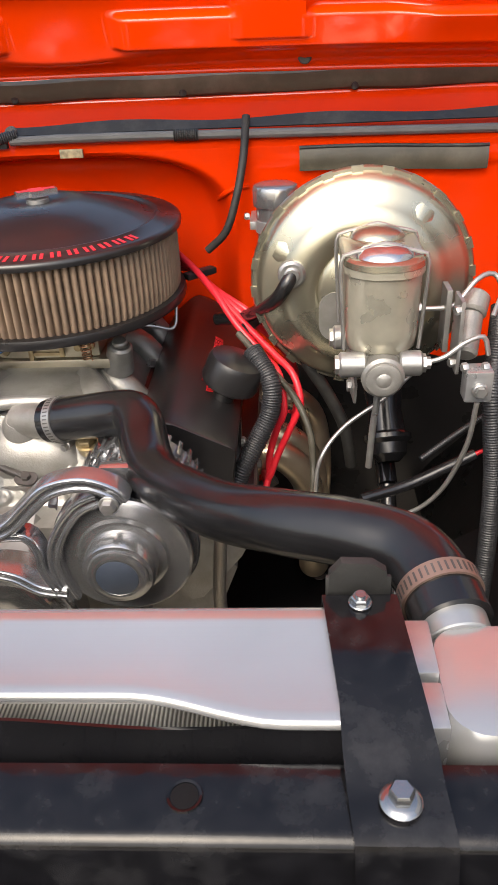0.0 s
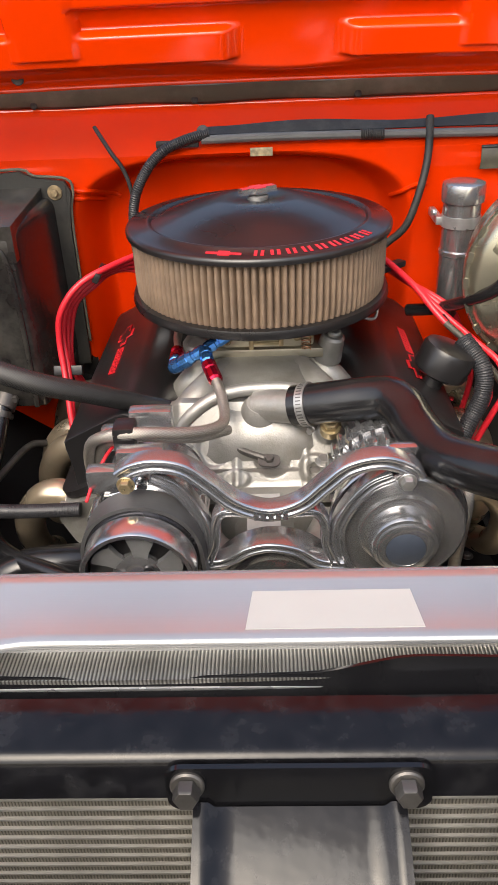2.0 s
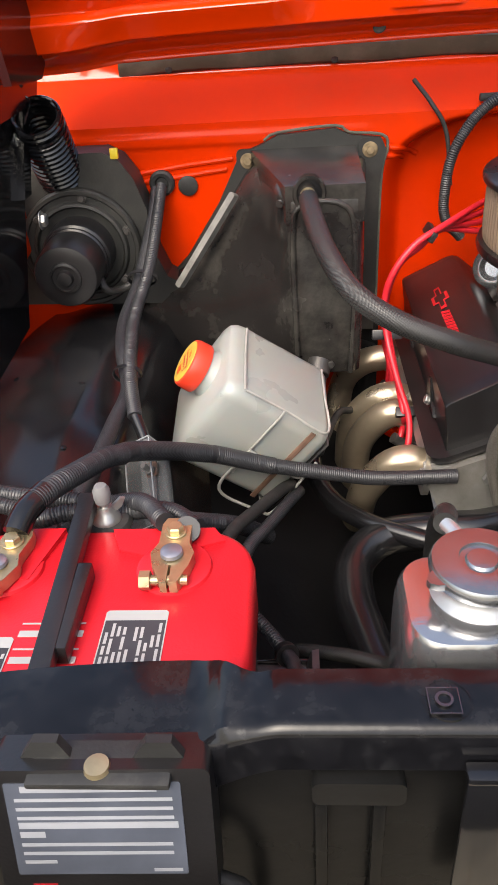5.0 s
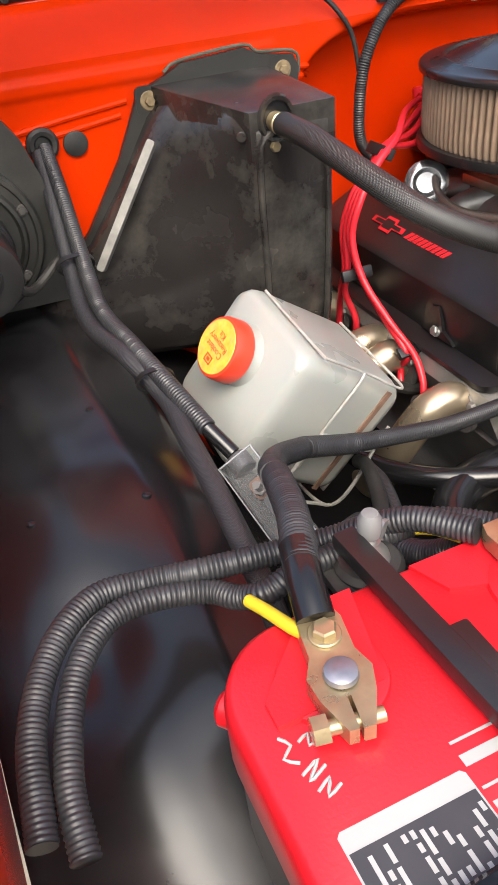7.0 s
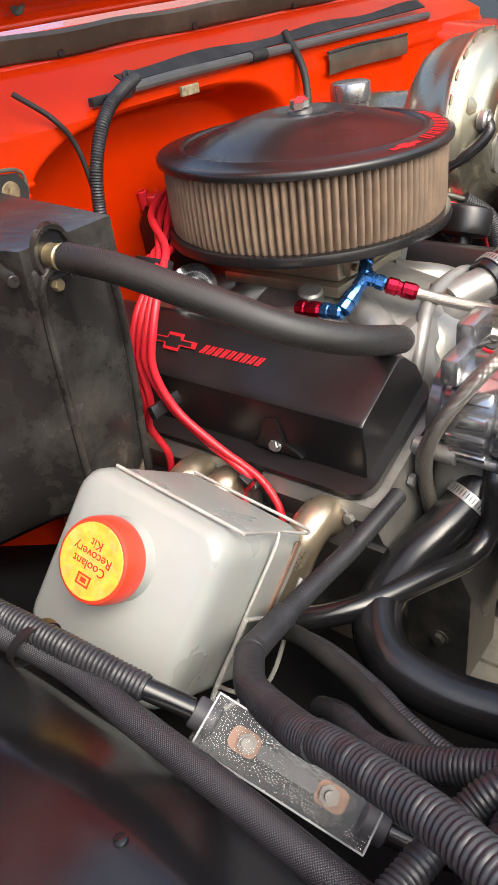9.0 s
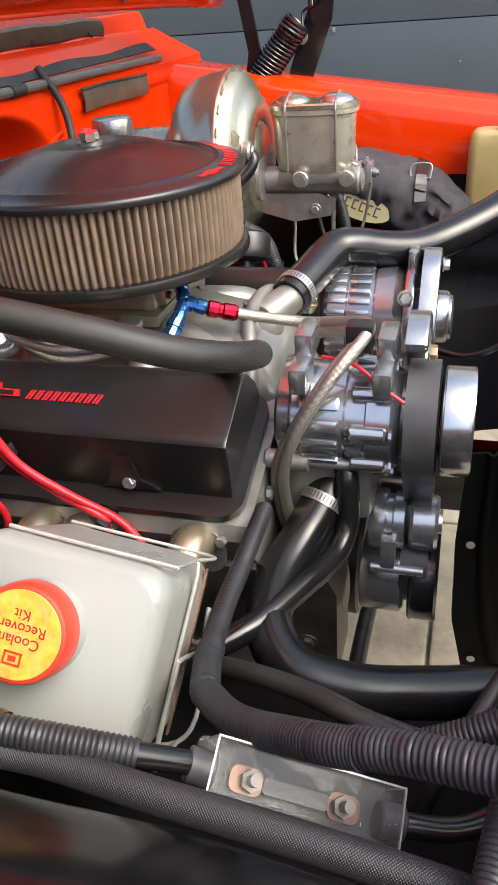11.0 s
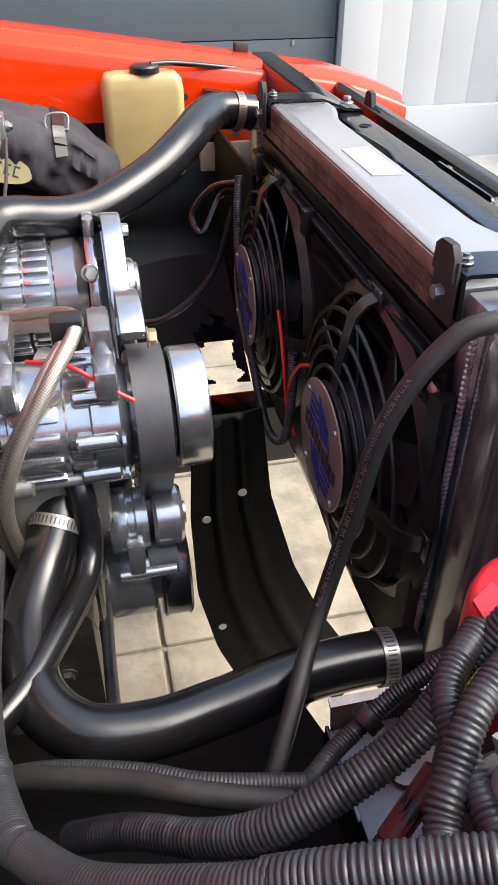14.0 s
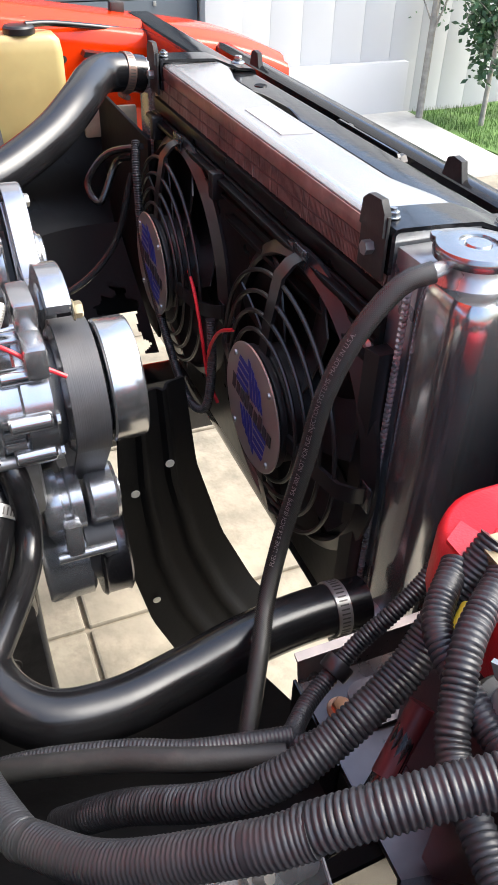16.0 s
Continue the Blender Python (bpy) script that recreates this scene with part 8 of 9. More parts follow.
# ---- battery ----
ba = thing("battery", (-0.592, 0.43, 0.80), "red topped car battery in a dark grey case", "battery")
bm = bmesh.new()
rings = [[(-0.592 + x * k, 0.428 + y * k, z) for x, y in rounded(0.250, 0.178, 0.045, 8)] for z, k in ((0.795, 0.96), (0.80, 0.975), (0.955, 0.99))]
loft(bm, rings)
part("case", bm, BATGREY, ba)
bm = bmesh.new()
rings = [[(-0.592 + x * k, 0.428 + y * k, z) for x, y in rounded(0.254, 0.182, 0.047, 8)] for z, k in ((0.9553, 0.985), (0.958, 1.0), (0.995, 1.0), (1.003, 0.985), (1.0055, 0.955))]
loft(bm, rings)
btop = part("cover", bm, BATRED, ba, "glossy red moulded cover", 50)
bm = bmesh.new()
for x in (-0.528, -0.662):
    lathe(bm, [(0.030, 0.0), (0.029, 0.003), (0.0265, 0.004), (0, 0.004)], turned((x, 0.470, 1.0053), Z), 36)
    lathe(bm, [(0.0095, 0.0), (0.0085, 0.016), (0, 0.016)], turned((x, 0.470, 1.0053), Z), 24)
part("terminal_boss", bm, BATRED, btop, split=True)
bm = bmesh.new()
prism(bm, [(-0.625, 0.516), (-0.655, 0.516), (-0.700, 0.470), (-0.700, 0.455), (-0.640, 0.455)], frame_of((0, 0, 1.005), (1, 0, 0), (0, 1, 0)), 0.005, 0.002)
prism(bm, [(-0.585, 0.516), (-0.500, 0.516), (-0.490, 0.500), (-0.545, 0.480), (-0.575, 0.490)], frame_of((0, 0, 1.005), (1, 0, 0), (0, 1, 0)), 0.003, 0.0012)
part("raised_pad", bm, BATRED, btop, split=True)
bm = bmesh.new()
cyl(bm, (-0.704, 0.496, 0.970), (-0.713, 0.507, 0.970), 0.011, seg=24, bevel=0.003)
part("side_post", bm, BATRED, btop)
# printed labels with bars
def label_on(x0, x1, y0, y1, seed):
    rnd = random.Random(seed)
    m = frame_of((0, 0, 1.0060), (1, 0, 0), (0, 1, 0))
    bm = bmesh.new()
    prism(bm, [(x0 + 0.002, y0), (x1 - 0.002, y0), (x1, y0 + 0.002), (x1, y1 - 0.002), (x1 - 0.002, y1), (x0 + 0.002, y1), (x0, y1 - 0.002), (x0, y0 + 0.002)], m, 0.0003)
    lab = part("label", bm, LABEL, btop, "white printed battery label")
    bm = bmesh.new()
    m2 = m @ Matrix.Translation((0, 0, 0.0004))
    y = y1 - 0.010
    prism(bm, [(x0 + 0.001, y0 + 0.001), (x1 - 0.001, y0 + 0.001), (x1 - 0.001, y), (x0 + 0.001, y)], m2, 0.0001)
    part("dark_field", bm, INK, lab)
    bm = bmesh.new()
    n = int((x1 - x0) / 0.0042)
    for k in range(n):
        x = x0 + 0.003 + 0.0042 * k
        a = y0 + 0.003
        while a < y - 0.006:
            ln = rnd.uniform(0.004, 0.014)
            if rnd.random() < 0.8:
                prism(bm, [(x, a), (x + 0.0022, a), (x + 0.0022, min(a + ln, y - 0.003)), (x, min(a + ln, y - 0.003))], m2 @ Matrix.Translation((0, 0, 0.0002)), 0.0001)
            a += ln + 0.002
    part("print_bar", bm, LABEL, lab)


label_on(-0.572, -0.526, 0.372, 0.425, 3)
label_on(-0.700, -0.634, 0.348, 0.400, 5)
bm = bmesh.new()
for k in range(5):
    y = 0.412 - 0.012 * k
    prism(bm, [(-0.632, y), (-0.585, y), (-0.585, y + (0.006 if k in (1, 3) else 0.0015)), (-0.632, y + (0.006 if k in (1, 3) else 0.0015))], frame_of((0, 0, 1.0061), (1, 0, 0), (0, 1, 0)), 0.0002)
part("print_bar", bm, LABEL, btop)
bm = grid_bm()
for pts in ([(-0.702, 0.452), (-0.698, 0.446), (-0.704, 0.441), (-0.698, 0.436)], [(-0.694, 0.446), (-0.688, 0.448), (-0.690, 0.442), (-0.684, 0.444)], [(-0.700, 0.430), (-0.690, 0.434), (-0.698, 0.426), (-0.688, 0.430)], [(-0.697, 0.420), (-0.689, 0.424), (-0.694, 0.416), (-0.686, 0.419)]):
    tube(bm, [(x, y, 1.0060) for x, y in pts], 0.0009, 6, 0.003)
part("paint_pen_stroke", bm, LABEL, btop, "white paint pen marks", split=True)


def terminal(x, y, turn):
    t = thing("battery_terminal", (x, y, 1.01), "worn brass battery clamp bolted to the post", "battery terminal", "battery clamps")
    m = Matrix.Translation((x, y, 1.011)) @ Matrix.Rotation(radians(turn), 4, "Z")
    bm = bmesh.new()
    prism(bm, [(-0.014, -0.012), (-0.006, -0.030), (-0.001, -0.030), (-0.001, -0.012), (0.001, -0.012), (0.001, -0.030), (0.007, -0.030), (0.014, -0.012), (0.017, 0.002), (0.012, 0.014), (0.012, 0.036), (0.009, 0.044), (-0.009, 0.044), (-0.012, 0.036), (-0.012, 0.014), (-0.017, 0.002)], m, 0.011, 0.0025)
    part("clamp", bm, BRASS, t)
    bm = bmesh.new()
    lathe(bm, [(0, 0.012), (0.009, 0.012), (0.0085, 0.015), (0.006, 0.0165), (0, 0.017)], m, 24)
    part("post_top", bm, mat("lead post", (0.26, 0.26, 0.30), 0.4, 0.7, 0.2, 80) if "lead post" not in bpy.data.materials else bpy.data.materials["lead post"], t)
    bm = bmesh.new()
    hexbolt(bm, m @ Vector((0, 0.026, 0.011)), Z, 0.0068, 0.006, 0.009)
    part("bolt", bm, BRASS, t)
    bm = bmesh.new()
    cyl(bm, m @ Vector((-0.016, -0.022, 0.005)), m @ Vector((0.014, -0.022, 0.005)), 0.004, seg=12)
    cyl(bm, m @ Vector((-0.022, -0.022, 0.005)), m @ Vector((-0.014, -0.022, 0.005)), 0.0075, seg=6)
    part("pinch_bolt", bm, BRASS, t)
    return t


terminal(-0.528, 0.468, 0)
terminal(-0.663, 0.459, -11)

hd = thing("battery_hold_down", (-0.60, 0.45, 1.01), "dark grey steel battery hold-down bar with a wing nut", "battery hold-down")
bm = bmesh.new()
box(bm, (-0.6135, 0.350, 1.0115), (-0.5985, 0.548, 1.0235), 0.002, Matrix.Translation((-0.606, 0.45, 0)) @ Matrix.Rotation(radians(3), 4, "Z") @ Matrix.Translation((0.606, -0.45, 0)))
part("bar", bm, SATIN, hd)
bm = bmesh.new()
box(bm, (-0.600, 0.375, 1.0065), (-0.588, 0.460, 1.0225), 0.002)
part("side_bar", bm, SATIN, hd)
bm = bmesh.new()
lathe(bm, [(0, 0), (0.021, 0), (0.022, 0.003), (0.019, 0.007), (0.012, 0.008), (0, 0.008)], turned((-0.597, 0.540, 0.992), Z), 30)
box(bm, (-0.625, 0.522, 0.985), (-0.580, 0.560, 0.992), 0.002)
part("foot", bm, MATTE, hd)
bm = bmesh.new()
cyl(bm, (-0.597, 0.540, 0.90), (-0.597, 0.540, 1.022), 0.0042, seg=14)
lathe(bm, [(0, 0), (0.013, 0), (0.012, 0.004), (0.008, 0.008), (0.0065, 0.014), (0, 0.014)], turned((-0.597, 0.540, 1.000), Z), 24)
for s in (-1, 1):
    prism(bm, [(0.005, 0.004), (0.014, 0.010), (0.018, 0.018), (0.014, 0.019), (0.006, 0.013)], frame_of((-0.597, 0.5415, 1.000), (s * 0.9, s * 0.4, 0), (0, 0, 1)), 0.003, 0.001)
part("wing_nut", bm, STEEL, hd)
bm = bmesh.new()
lathe(bm, [(0, 0), (0.0068, 0), (0.0075, 0.004), (0.0075, 0.012), (0.005, 0.017), (0, 0.018)], turned((-0.597, 0.540, 1.019), Z), 18)
part("rubber_tip", bm, mat("grey rubber tip", (0.13, 0.13, 0.13), 0.6), hd)
tr = thing("battery_tray", (-0.6, 0.43, 0.78), "bright plated steel battery tray with a rolled lip", "battery tray")
bm = bmesh.new()
TRAYMETAL = mat("bright plated tray steel", (0.13, 0.115, 0.115), 0.3, 0.8, 0.25, 30, 0.0012, 26, rvar=0.1, dirt=(0.20, 0.15, 0.14), dirt_amount=0.6)
box(bm, (-0.735, 0.325, 0.786), (-0.424, 0.557, 0.793), 0.002)
part("pan", bm, TRAYMETAL, tr)
bm = bmesh.new()
loft(bm, [[(-0.424 + a, y, 0.793 + b) for a, b in ((-0.003, 0), (0, 0), (0.004, 0.018), (0.010, 0.021), (0.010, 0.023), (0.003, 0.021))] for y in (0.40, 0.48, 0.54, 0.551, 0.556)])
part("rolled_lip", bm, TRAYMETAL, tr)
bm = bmesh.new()
prism(bm, rounded(0.040, 0.094, 0.012, 4), Matrix.Translation((-0.463, 0.480, 0.793)), 0.0045, 0.002)
part("embossed_rib", bm, TRAYMETAL, tr)
bm = bmesh.new()
hexbolt(bm, (-0.459, 0.536, 0.793), Z, 0.0075, 0.007, 0.011)
part("bolt", bm, COPPER, tr, "rusty bolt head")
for x in (-0.735, -0.465):
    bm = bmesh.new()
    box(bm, (x, 0.330, 0.45), (x + 0.015, 0.345, 0.786), 0.002)
    part("leg", bm, BLACK, tr)
bm = bmesh.new()
box(bm, (-0.50, 0.5575, 0.74), (-0.424, 0.5605, 0.797), 0.001)
part("skirt", bm, BLACK, tr)
bm = bmesh.new()
box(bm, (-0.62, 0.536, 0.80), (-0.575, 0.540, 0.985), 0.001)
part("back_plate", bm, TRAYMETAL, tr)

# ---- cables ----
loom_thing("battery_cable", [([(-0.658, 0.494, 1.024), (-0.654, 0.512, 1.031), (-0.645, 0.540, 1.031)], 0.0108, "cable"), ([(-0.650, 0.524, 1.032), (-0.640, 0.550, 1.029), (-0.629, 0.580, 1.021), (-0.616, 0.625, 1.006), (-0.606, 0.655, 0.990)], 0.0108, "loom"), ([(-0.609, 0.650, 0.993), (-0.600, 0.675, 0.980), (-0.570, 0.728, 0.944), (-0.535, 0.760, 0.918), (-0.522, 0.768, 0.910), (-0.480, 0.782, 0.888), (-0.460, 0.786, 0.880)], 0.0108, "fine"), ([(-0.464, 0.785, 0.8815), (-0.437, 0.791, 0.872), (-0.380, 0.799, 0.856), (-0.328, 0.802, 0.847), (-0.235, 0.803, 0.847)], 0.0095, "fine")], "thick black battery cable in corrugated loom crossing to the engine")
loom_thing("battery_cable", [([(-0.520, 0.500, 1.020), (-0.527, 0.530, 0.985), (-0.538, 0.558, 0.958), (-0.547, 0.597, 0.938), (-0.549, 0.634, 0.918), (-0.534, 0.668, 0.89), (-0.500, 0.71, 0.85), (-0.47, 0.75, 0.80)], 0.0108, "loom")], "thick black corrugated battery cable dropping beside the battery")
loom_thing("tray_loom", [([(-0.424, 0.440, 0.895), (-0.433, 0.465, 0.878), (-0.438, 0.490, 0.862), (-0.440, 0.517, 0.842), (-0.449, 0.545, 0.826), (-0.461, 0.567, 0.824), (-0.480, 0.587, 0.832), (-0.496, 0.599, 0.849), (-0.508, 0.598, 0.861), (-0.510, 0.582, 0.867), (-0.502, 0.553, 0.866), (-0.490, 0.521, 0.872), (-0.483, 0.500, 0.887), (-0.482, 0.478, 0.915)], 0.0072, "loom")], "thin black corrugated loom looped over the battery tray")
bm = bmesh.new()
lathe(bm, [(0.0074, -0.006), (0.0112, -0.006), (0.0118, -0.004), (0.0118, 0.004), (0.0112, 0.006), (0.0074, 0.006)], turned((-0.446, 0.537, 0.830), (-0.3, 0.85, -0.5)), 24)
tagged(part("loom_collar", bm, SATIN), "black plastic collar round the thin loom", "collar")
loom_thing("fender_loom", [([(-0.540, 0.512, 1.018), (-0.562, 0.545, 1.012), (-0.585, 0.566, 0.998), (-0.603, 0.577, 0.988), (-0.640, 0.586, 0.985), (-0.690, 0.595, 0.985), (-0.722, 0.602, 0.985), (-0.758, 0.600, 0.990), (-0.790, 0.572, 0.990), (-0.812, 0.525, 0.985), (-0.82, 0.47, 0.975)], 0.0085, "loom"), ([(-0.515, 0.52, 1.005), (-0.545, 0.550, 1.0), (-0.590, 0.556, 0.995), (-0.635, 0.556, 0.995), (-0.660, 0.553, 0.990), (-0.675, 0.566, 0.980), (-0.690, 0.582, 0.978), (-0.726, 0.588, 0.983), (-0.756, 0.582, 0.985), (-0.783, 0.55, 0.983), (-0.800, 0.50, 0.975), (-0.803, 0.46, 0.965)], 0.0082, "loom"), ([(-0.664, 0.492, 1.018), (-0.668, 0.503, 1.014), (-0.672, 0.525, 1.006), (-0.676, 0.545, 0.998)], 0.004, "yellow"), ([(-0.538, 0.527, 0.999), (-0.548, 0.540, 1.000), (-0.558, 0.549, 0.998)], 0.0035, "yellow")], "pair of black corrugated looms lying over the inner fender")
loom_thing("harness", [([(-0.632, 1.215, 1.110), (-0.634, 1.16, 1.078), (-0.640, 1.08, 1.030), (-0.648, 0.985, 1.000), (-0.640, 0.90, 0.993), (-0.630, 0.828, 0.983), (-0.617, 0.770, 0.965)], 0.0088, "loom"), ([(-0.640, 1.215, 1.105), (-0.645, 1.16, 1.066), (-0.656, 1.07, 1.012), (-0.664, 0.98, 0.990), (-0.650, 0.89, 0.988), (-0.634, 0.826, 0.970), (-0.638, 0.755, 0.966), (-0.642, 0.69, 0.964), (-0.646, 0.64, 0.962), (-0.650, 0.59, 0.958), (-0.655, 0.54, 0.945), (-0.66, 0.50, 0.93)], 0.0092, "sleeve"), ([(-0.618, 0.775, 0.966), (-0.604, 0.748, 0.947)], 0.007, "cable")], "black loom and braided sleeve running along the inner fender")
for p, d, r in (((-0.637, 0.845, 0.981), (0.1, 1, 0.1), 0.0165), ((-0.650, 1.07, 1.018), (0.05, 0.9, 0.4), 0.020)):
    bm = bmesh.new()
    lathe(bm, [(r, -0.003), (r + 0.002, -0.003), (r + 0.002, 0.003), (r, 0.003)], turned(p, d) @ Matrix.Diagonal((1, 0.7, 1, 1)), 24)
    tagged(part("zip_tie", bm, SATIN), "black plastic zip tie round the harness", "zip tie", "zip ties")

fh = thing("fuse_holder", (-0.588, 0.69, 0.90), "clear plastic inline fuse holder with threaded studs", "fuse holder")
fd = Vector((0.020, -0.108, -0.046)).normalized()
fup = Vector((-0.45, -0.2, 0.85))
FM = frame_of((-0.590, 0.690, 0.916), fd, fup.cross(fd))
bm = bmesh.new()
prism(bm, rounded(0.122, 0.036, 0.003, 2), FM @ Matrix.Translation((0, 0, -0.012)), 0.006, 0.001)
part("base", bm, GLASSY, fh)
bm = bmesh.new()
prism(bm, [(-0.056, -0.017), (0.056, -0.017), (0.056, 0.017), (-0.056, 0.017)], FM @ Matrix.Translation((0, 0, -0.0055)), 0.030, 0.003)
ccv = part("clear_cover", bm, GLASSY, fh, "clear plastic cover")
# pale bars paint the highlights along the clear cover's edges
EDGEGLINT = mat("pale edge glint", (0.22, 0.23, 0.235), 0.2, 0, 0.1, 60)
LUG = mat("tarnished copper lug", (0.12, 0.07, 0.05), 0.4, 0.7, 0.3, 90)
for s in (-1, 1):
    bm = bmesh.new()
    box(bm, (-0.056, s * 0.0165 - 0.0006, 0.0232), (0.056, s * 0.0165 + 0.0006, 0.0246), 0, FM)
    part("edge_glint", bm, EDGEGLINT, ccv)
    bm = bmesh.new()
    box(bm, (s * 0.0556 - 0.0006, -0.0158, 0.0232), (s * 0.0556 + 0.0006, 0.0158, 0.0246), 0, FM)
    part("edge_glint", bm, EDGEGLINT, ccv)
    for q in (-1, 1):
        bm = bmesh.new()
        box(bm, (s * 0.0556 - 0.0006, q * 0.0165 - 0.0006, -0.0055), (s * 0.0556 + 0.0006, q * 0.0165 + 0.0006, 0.0232), 0, FM)
        part("edge_glint", bm, EDGEGLINT, ccv)
    bm = bmesh.new()
    cyl(bm, FM @ Vector((s * 0.028, 0, -0.005)), FM @ Vector((s * 0.028, 0, 0.015)), 0.0035, seg=14)
    cyl(bm, FM @ Vector((s * 0.028, 0, 0.001)), FM @ Vector((s * 0.028, 0, 0.005)), 0.0065, seg=6)
    part("stud", bm, mat("dull stud steel", (0.13, 0.12, 0.11), 0.45, 0.6), fh)
    bm = bmesh.new()
    prism(bm, rounded(0.020, 0.015, 0.005, 3), FM @ Matrix.Translation((s * 0.030, 0, -0.0045)), 0.003, 0.001)
    part("ring_lug", bm, LUG, fh)
    bm = bmesh.new()
    cyl(bm, FM @ Vector((s * 0.050, 0, 0.000)), FM @ Vector((s * 0.066, 0, 0.000)), 0.0105, seg=16, bevel=0.001)
    part("gland", bm, BATGREY, fh)
bm = bmesh.new()
prism(bm, rounded(0.040, 0.009, 0.002, 2), FM @ Matrix.Translation((0, 0, -0.003)), 0.0025, 0.0008)
part("fuse_link", bm, BATGREY, fh)
loom_thing("fuse_cable", [([FM @ Vector((0.064, 0, 0)), (-0.572, 0.60, 0.885), (-0.560, 0.575, 0.89), (-0.545, 0.55, 0.91)], 0.0075, "cable"), ([(-0.558, 0.572, 0.892), (-0.548, 0.555, 0.905), (-0.54, 0.54, 0.92)], 0.0078, "red")], "dark cable with dark red sleeve from the fuse holder")
hose("ground_cable", [(-0.440, 0.815, 0.830), (-0.450, 0.780, 0.850), (-0.478, 0.715, 0.870), (-0.503, 0.665, 0.880), (-0.520, 0.615, 0.880)], 0.0075, MATTE, "black cable running forward below the coolant bottle", "cable")
loom_thing("ground_loom", [([(-0.430, 0.815, 0.820), (-0.445, 0.760, 0.842), (-0.468, 0.700, 0.855), (-0.486, 0.662, 0.860), (-0.500, 0.600, 0.860)], 0.0075, "fine")], "thin black corrugated loom below the coolant bottle")

# ballast box in front of the support
ib = thing("ignition_box", (-0.55, 0.255, 0.98), "black ignition control box with a printed label", "control box")
bm = bmesh.new()
IM = frame_of((-0.541, 0.2865, 1.000), (1, 0.02, 0), (0, 0.25, 1))
prism(bm, rounded(0.122, 0.100, 0.005, 3), IM @ Matrix.Translation((0, -0.008, 0)), 0.028, 0.003)
part("case", bm, SATIN, ib)
bm = bmesh.new()
prism(bm, rounded(0.096, 0.064, 0.001, 1), IM @ Matrix.Translation((-0.003, 0.002, 0.0283)), 0.0003)
lb = part("label", bm, mat("slate printed label", (0.060, 0.068, 0.088), 0.4, 0, 0.2, 30), ib)
bm = bmesh.new()
for k, (x0, x1, h) in enumerate(((-0.040, 0.034, 0.0042), (-0.044, 0.042, 0.0022), (-0.044, 0.042, 0.0022), (-0.044, 0.042, 0.0022), (-0.044, 0.044, 0.0044), (-0.044, -0.030, 0.0040), (-0.044, 0.040, 0.0022), (-0.044, 0.040, 0.0022), (-0.044, -0.026, 0.0022), (0.028, 0.044, 0.0022))):
    y = 0.026 - 0.0062 * k
    prism(bm, [(x0, y), (x1, y), (x1, y + h), (x0, y + h)], IM @ Matrix.Translation((-0.002, 0.002, 0.0288)), 0.0002)
part("print_bar", bm, mat("pale grey print", (0.24, 0.25, 0.27), 0.45), lb)
bm = bmesh.new()
for x0, x1, y, h in ((-0.044, -0.030, -0.041, 0.004), (-0.004, 0.018, -0.046, 0.003)):
    prism(bm, [(x0, y), (x1, y + 0.001), (x1, y + h), (x0, y + h)], IM @ Matrix.Translation((0, 0, 0.0284)), 0.0002)
part("print_bar", bm, INKRED, ib, "small red printed bars")
bm = bmesh.new()
box(bm, (-0.578, 0.262, 1.0405), (-0.500, 0.290, 1.0455), 0.002)
for x in (-0.570, -0.508):
    prism(bm, [(-0.014, 0), (0.014, 0), (0.008, 0.012), (-0.006, 0.012)], frame_of((x, 0.284, 1.0445), (1, 0, 0), (0, 0.1, 1)), 0.006, 0.002)
part("mount_tab", bm, MATTE, ib)
bm = bmesh.new()
lathe(bm, [(0, 0), (0.0075, 0), (0.0068, 0.003), (0, 0.0035)], turned((-0.540, 0.272, 1.0456), Z), 18)
part("screw", bm, BRASS, ib)
bm = grid_bm()
tube(bm, [(-0.606, 0.284, 1.030), (-0.612, 0.262, 1.022), (-0.612, 0.255, 1.000), (-0.604, 0.262, 0.985)], 0.0032, 8, 0.004)
part("lead_wire", bm, WIRE, ib, "thin red lead wire")
hose("box_lead", [(-0.49, 0.262, 0.955), (-0.470, 0.262, 0.945), (-0.460, 0.262, 0.91), (-0.46, 0.27, 0.85)], 0.006, MATTE, "grey lead beside the control box", "cable", seg=10)

# ---- driver's side: washer bottle and bag ----
wb = thing("washer_bottle", (0.695, 0.56, 0.88), "yellowed plastic washer fluid bottle with a black cap", "washer bottle")
bm = bmesh.new()
loft(bm, [[(0.692 + x * k, 0.562 + y * k, z) for x, y in rounded(0.064, 0.142, 0.016, 5)] for z, k in ((0.89, 0.9), (0.895, 0.97), (0.92, 1.0), (1.035, 1.0), (1.052, 0.96), (1.060, 0.86), (1.062, 0.7))])
part("bottle", bm, WASHER, wb, angle=50)
bm = bmesh.new()
lathe(bm, [(0.026, 0), (0.026, 0.009), (0.023, 0.012), (0.010, 0.013), (0, 0.013)], turned((0.685, 0.556, 1.062), Z), 32)
part("cap", bm, SATIN, wb)
hose("washer_line", [(0.685, 0.545, 1.074), (0.70, 0.50, 1.072), (0.735, 0.42, 1.058), (0.75, 0.34, 1.045), (0.72, 0.26, 1.04)], 0.005, RUBBER, "thin black washer line along the fender", seg=10)

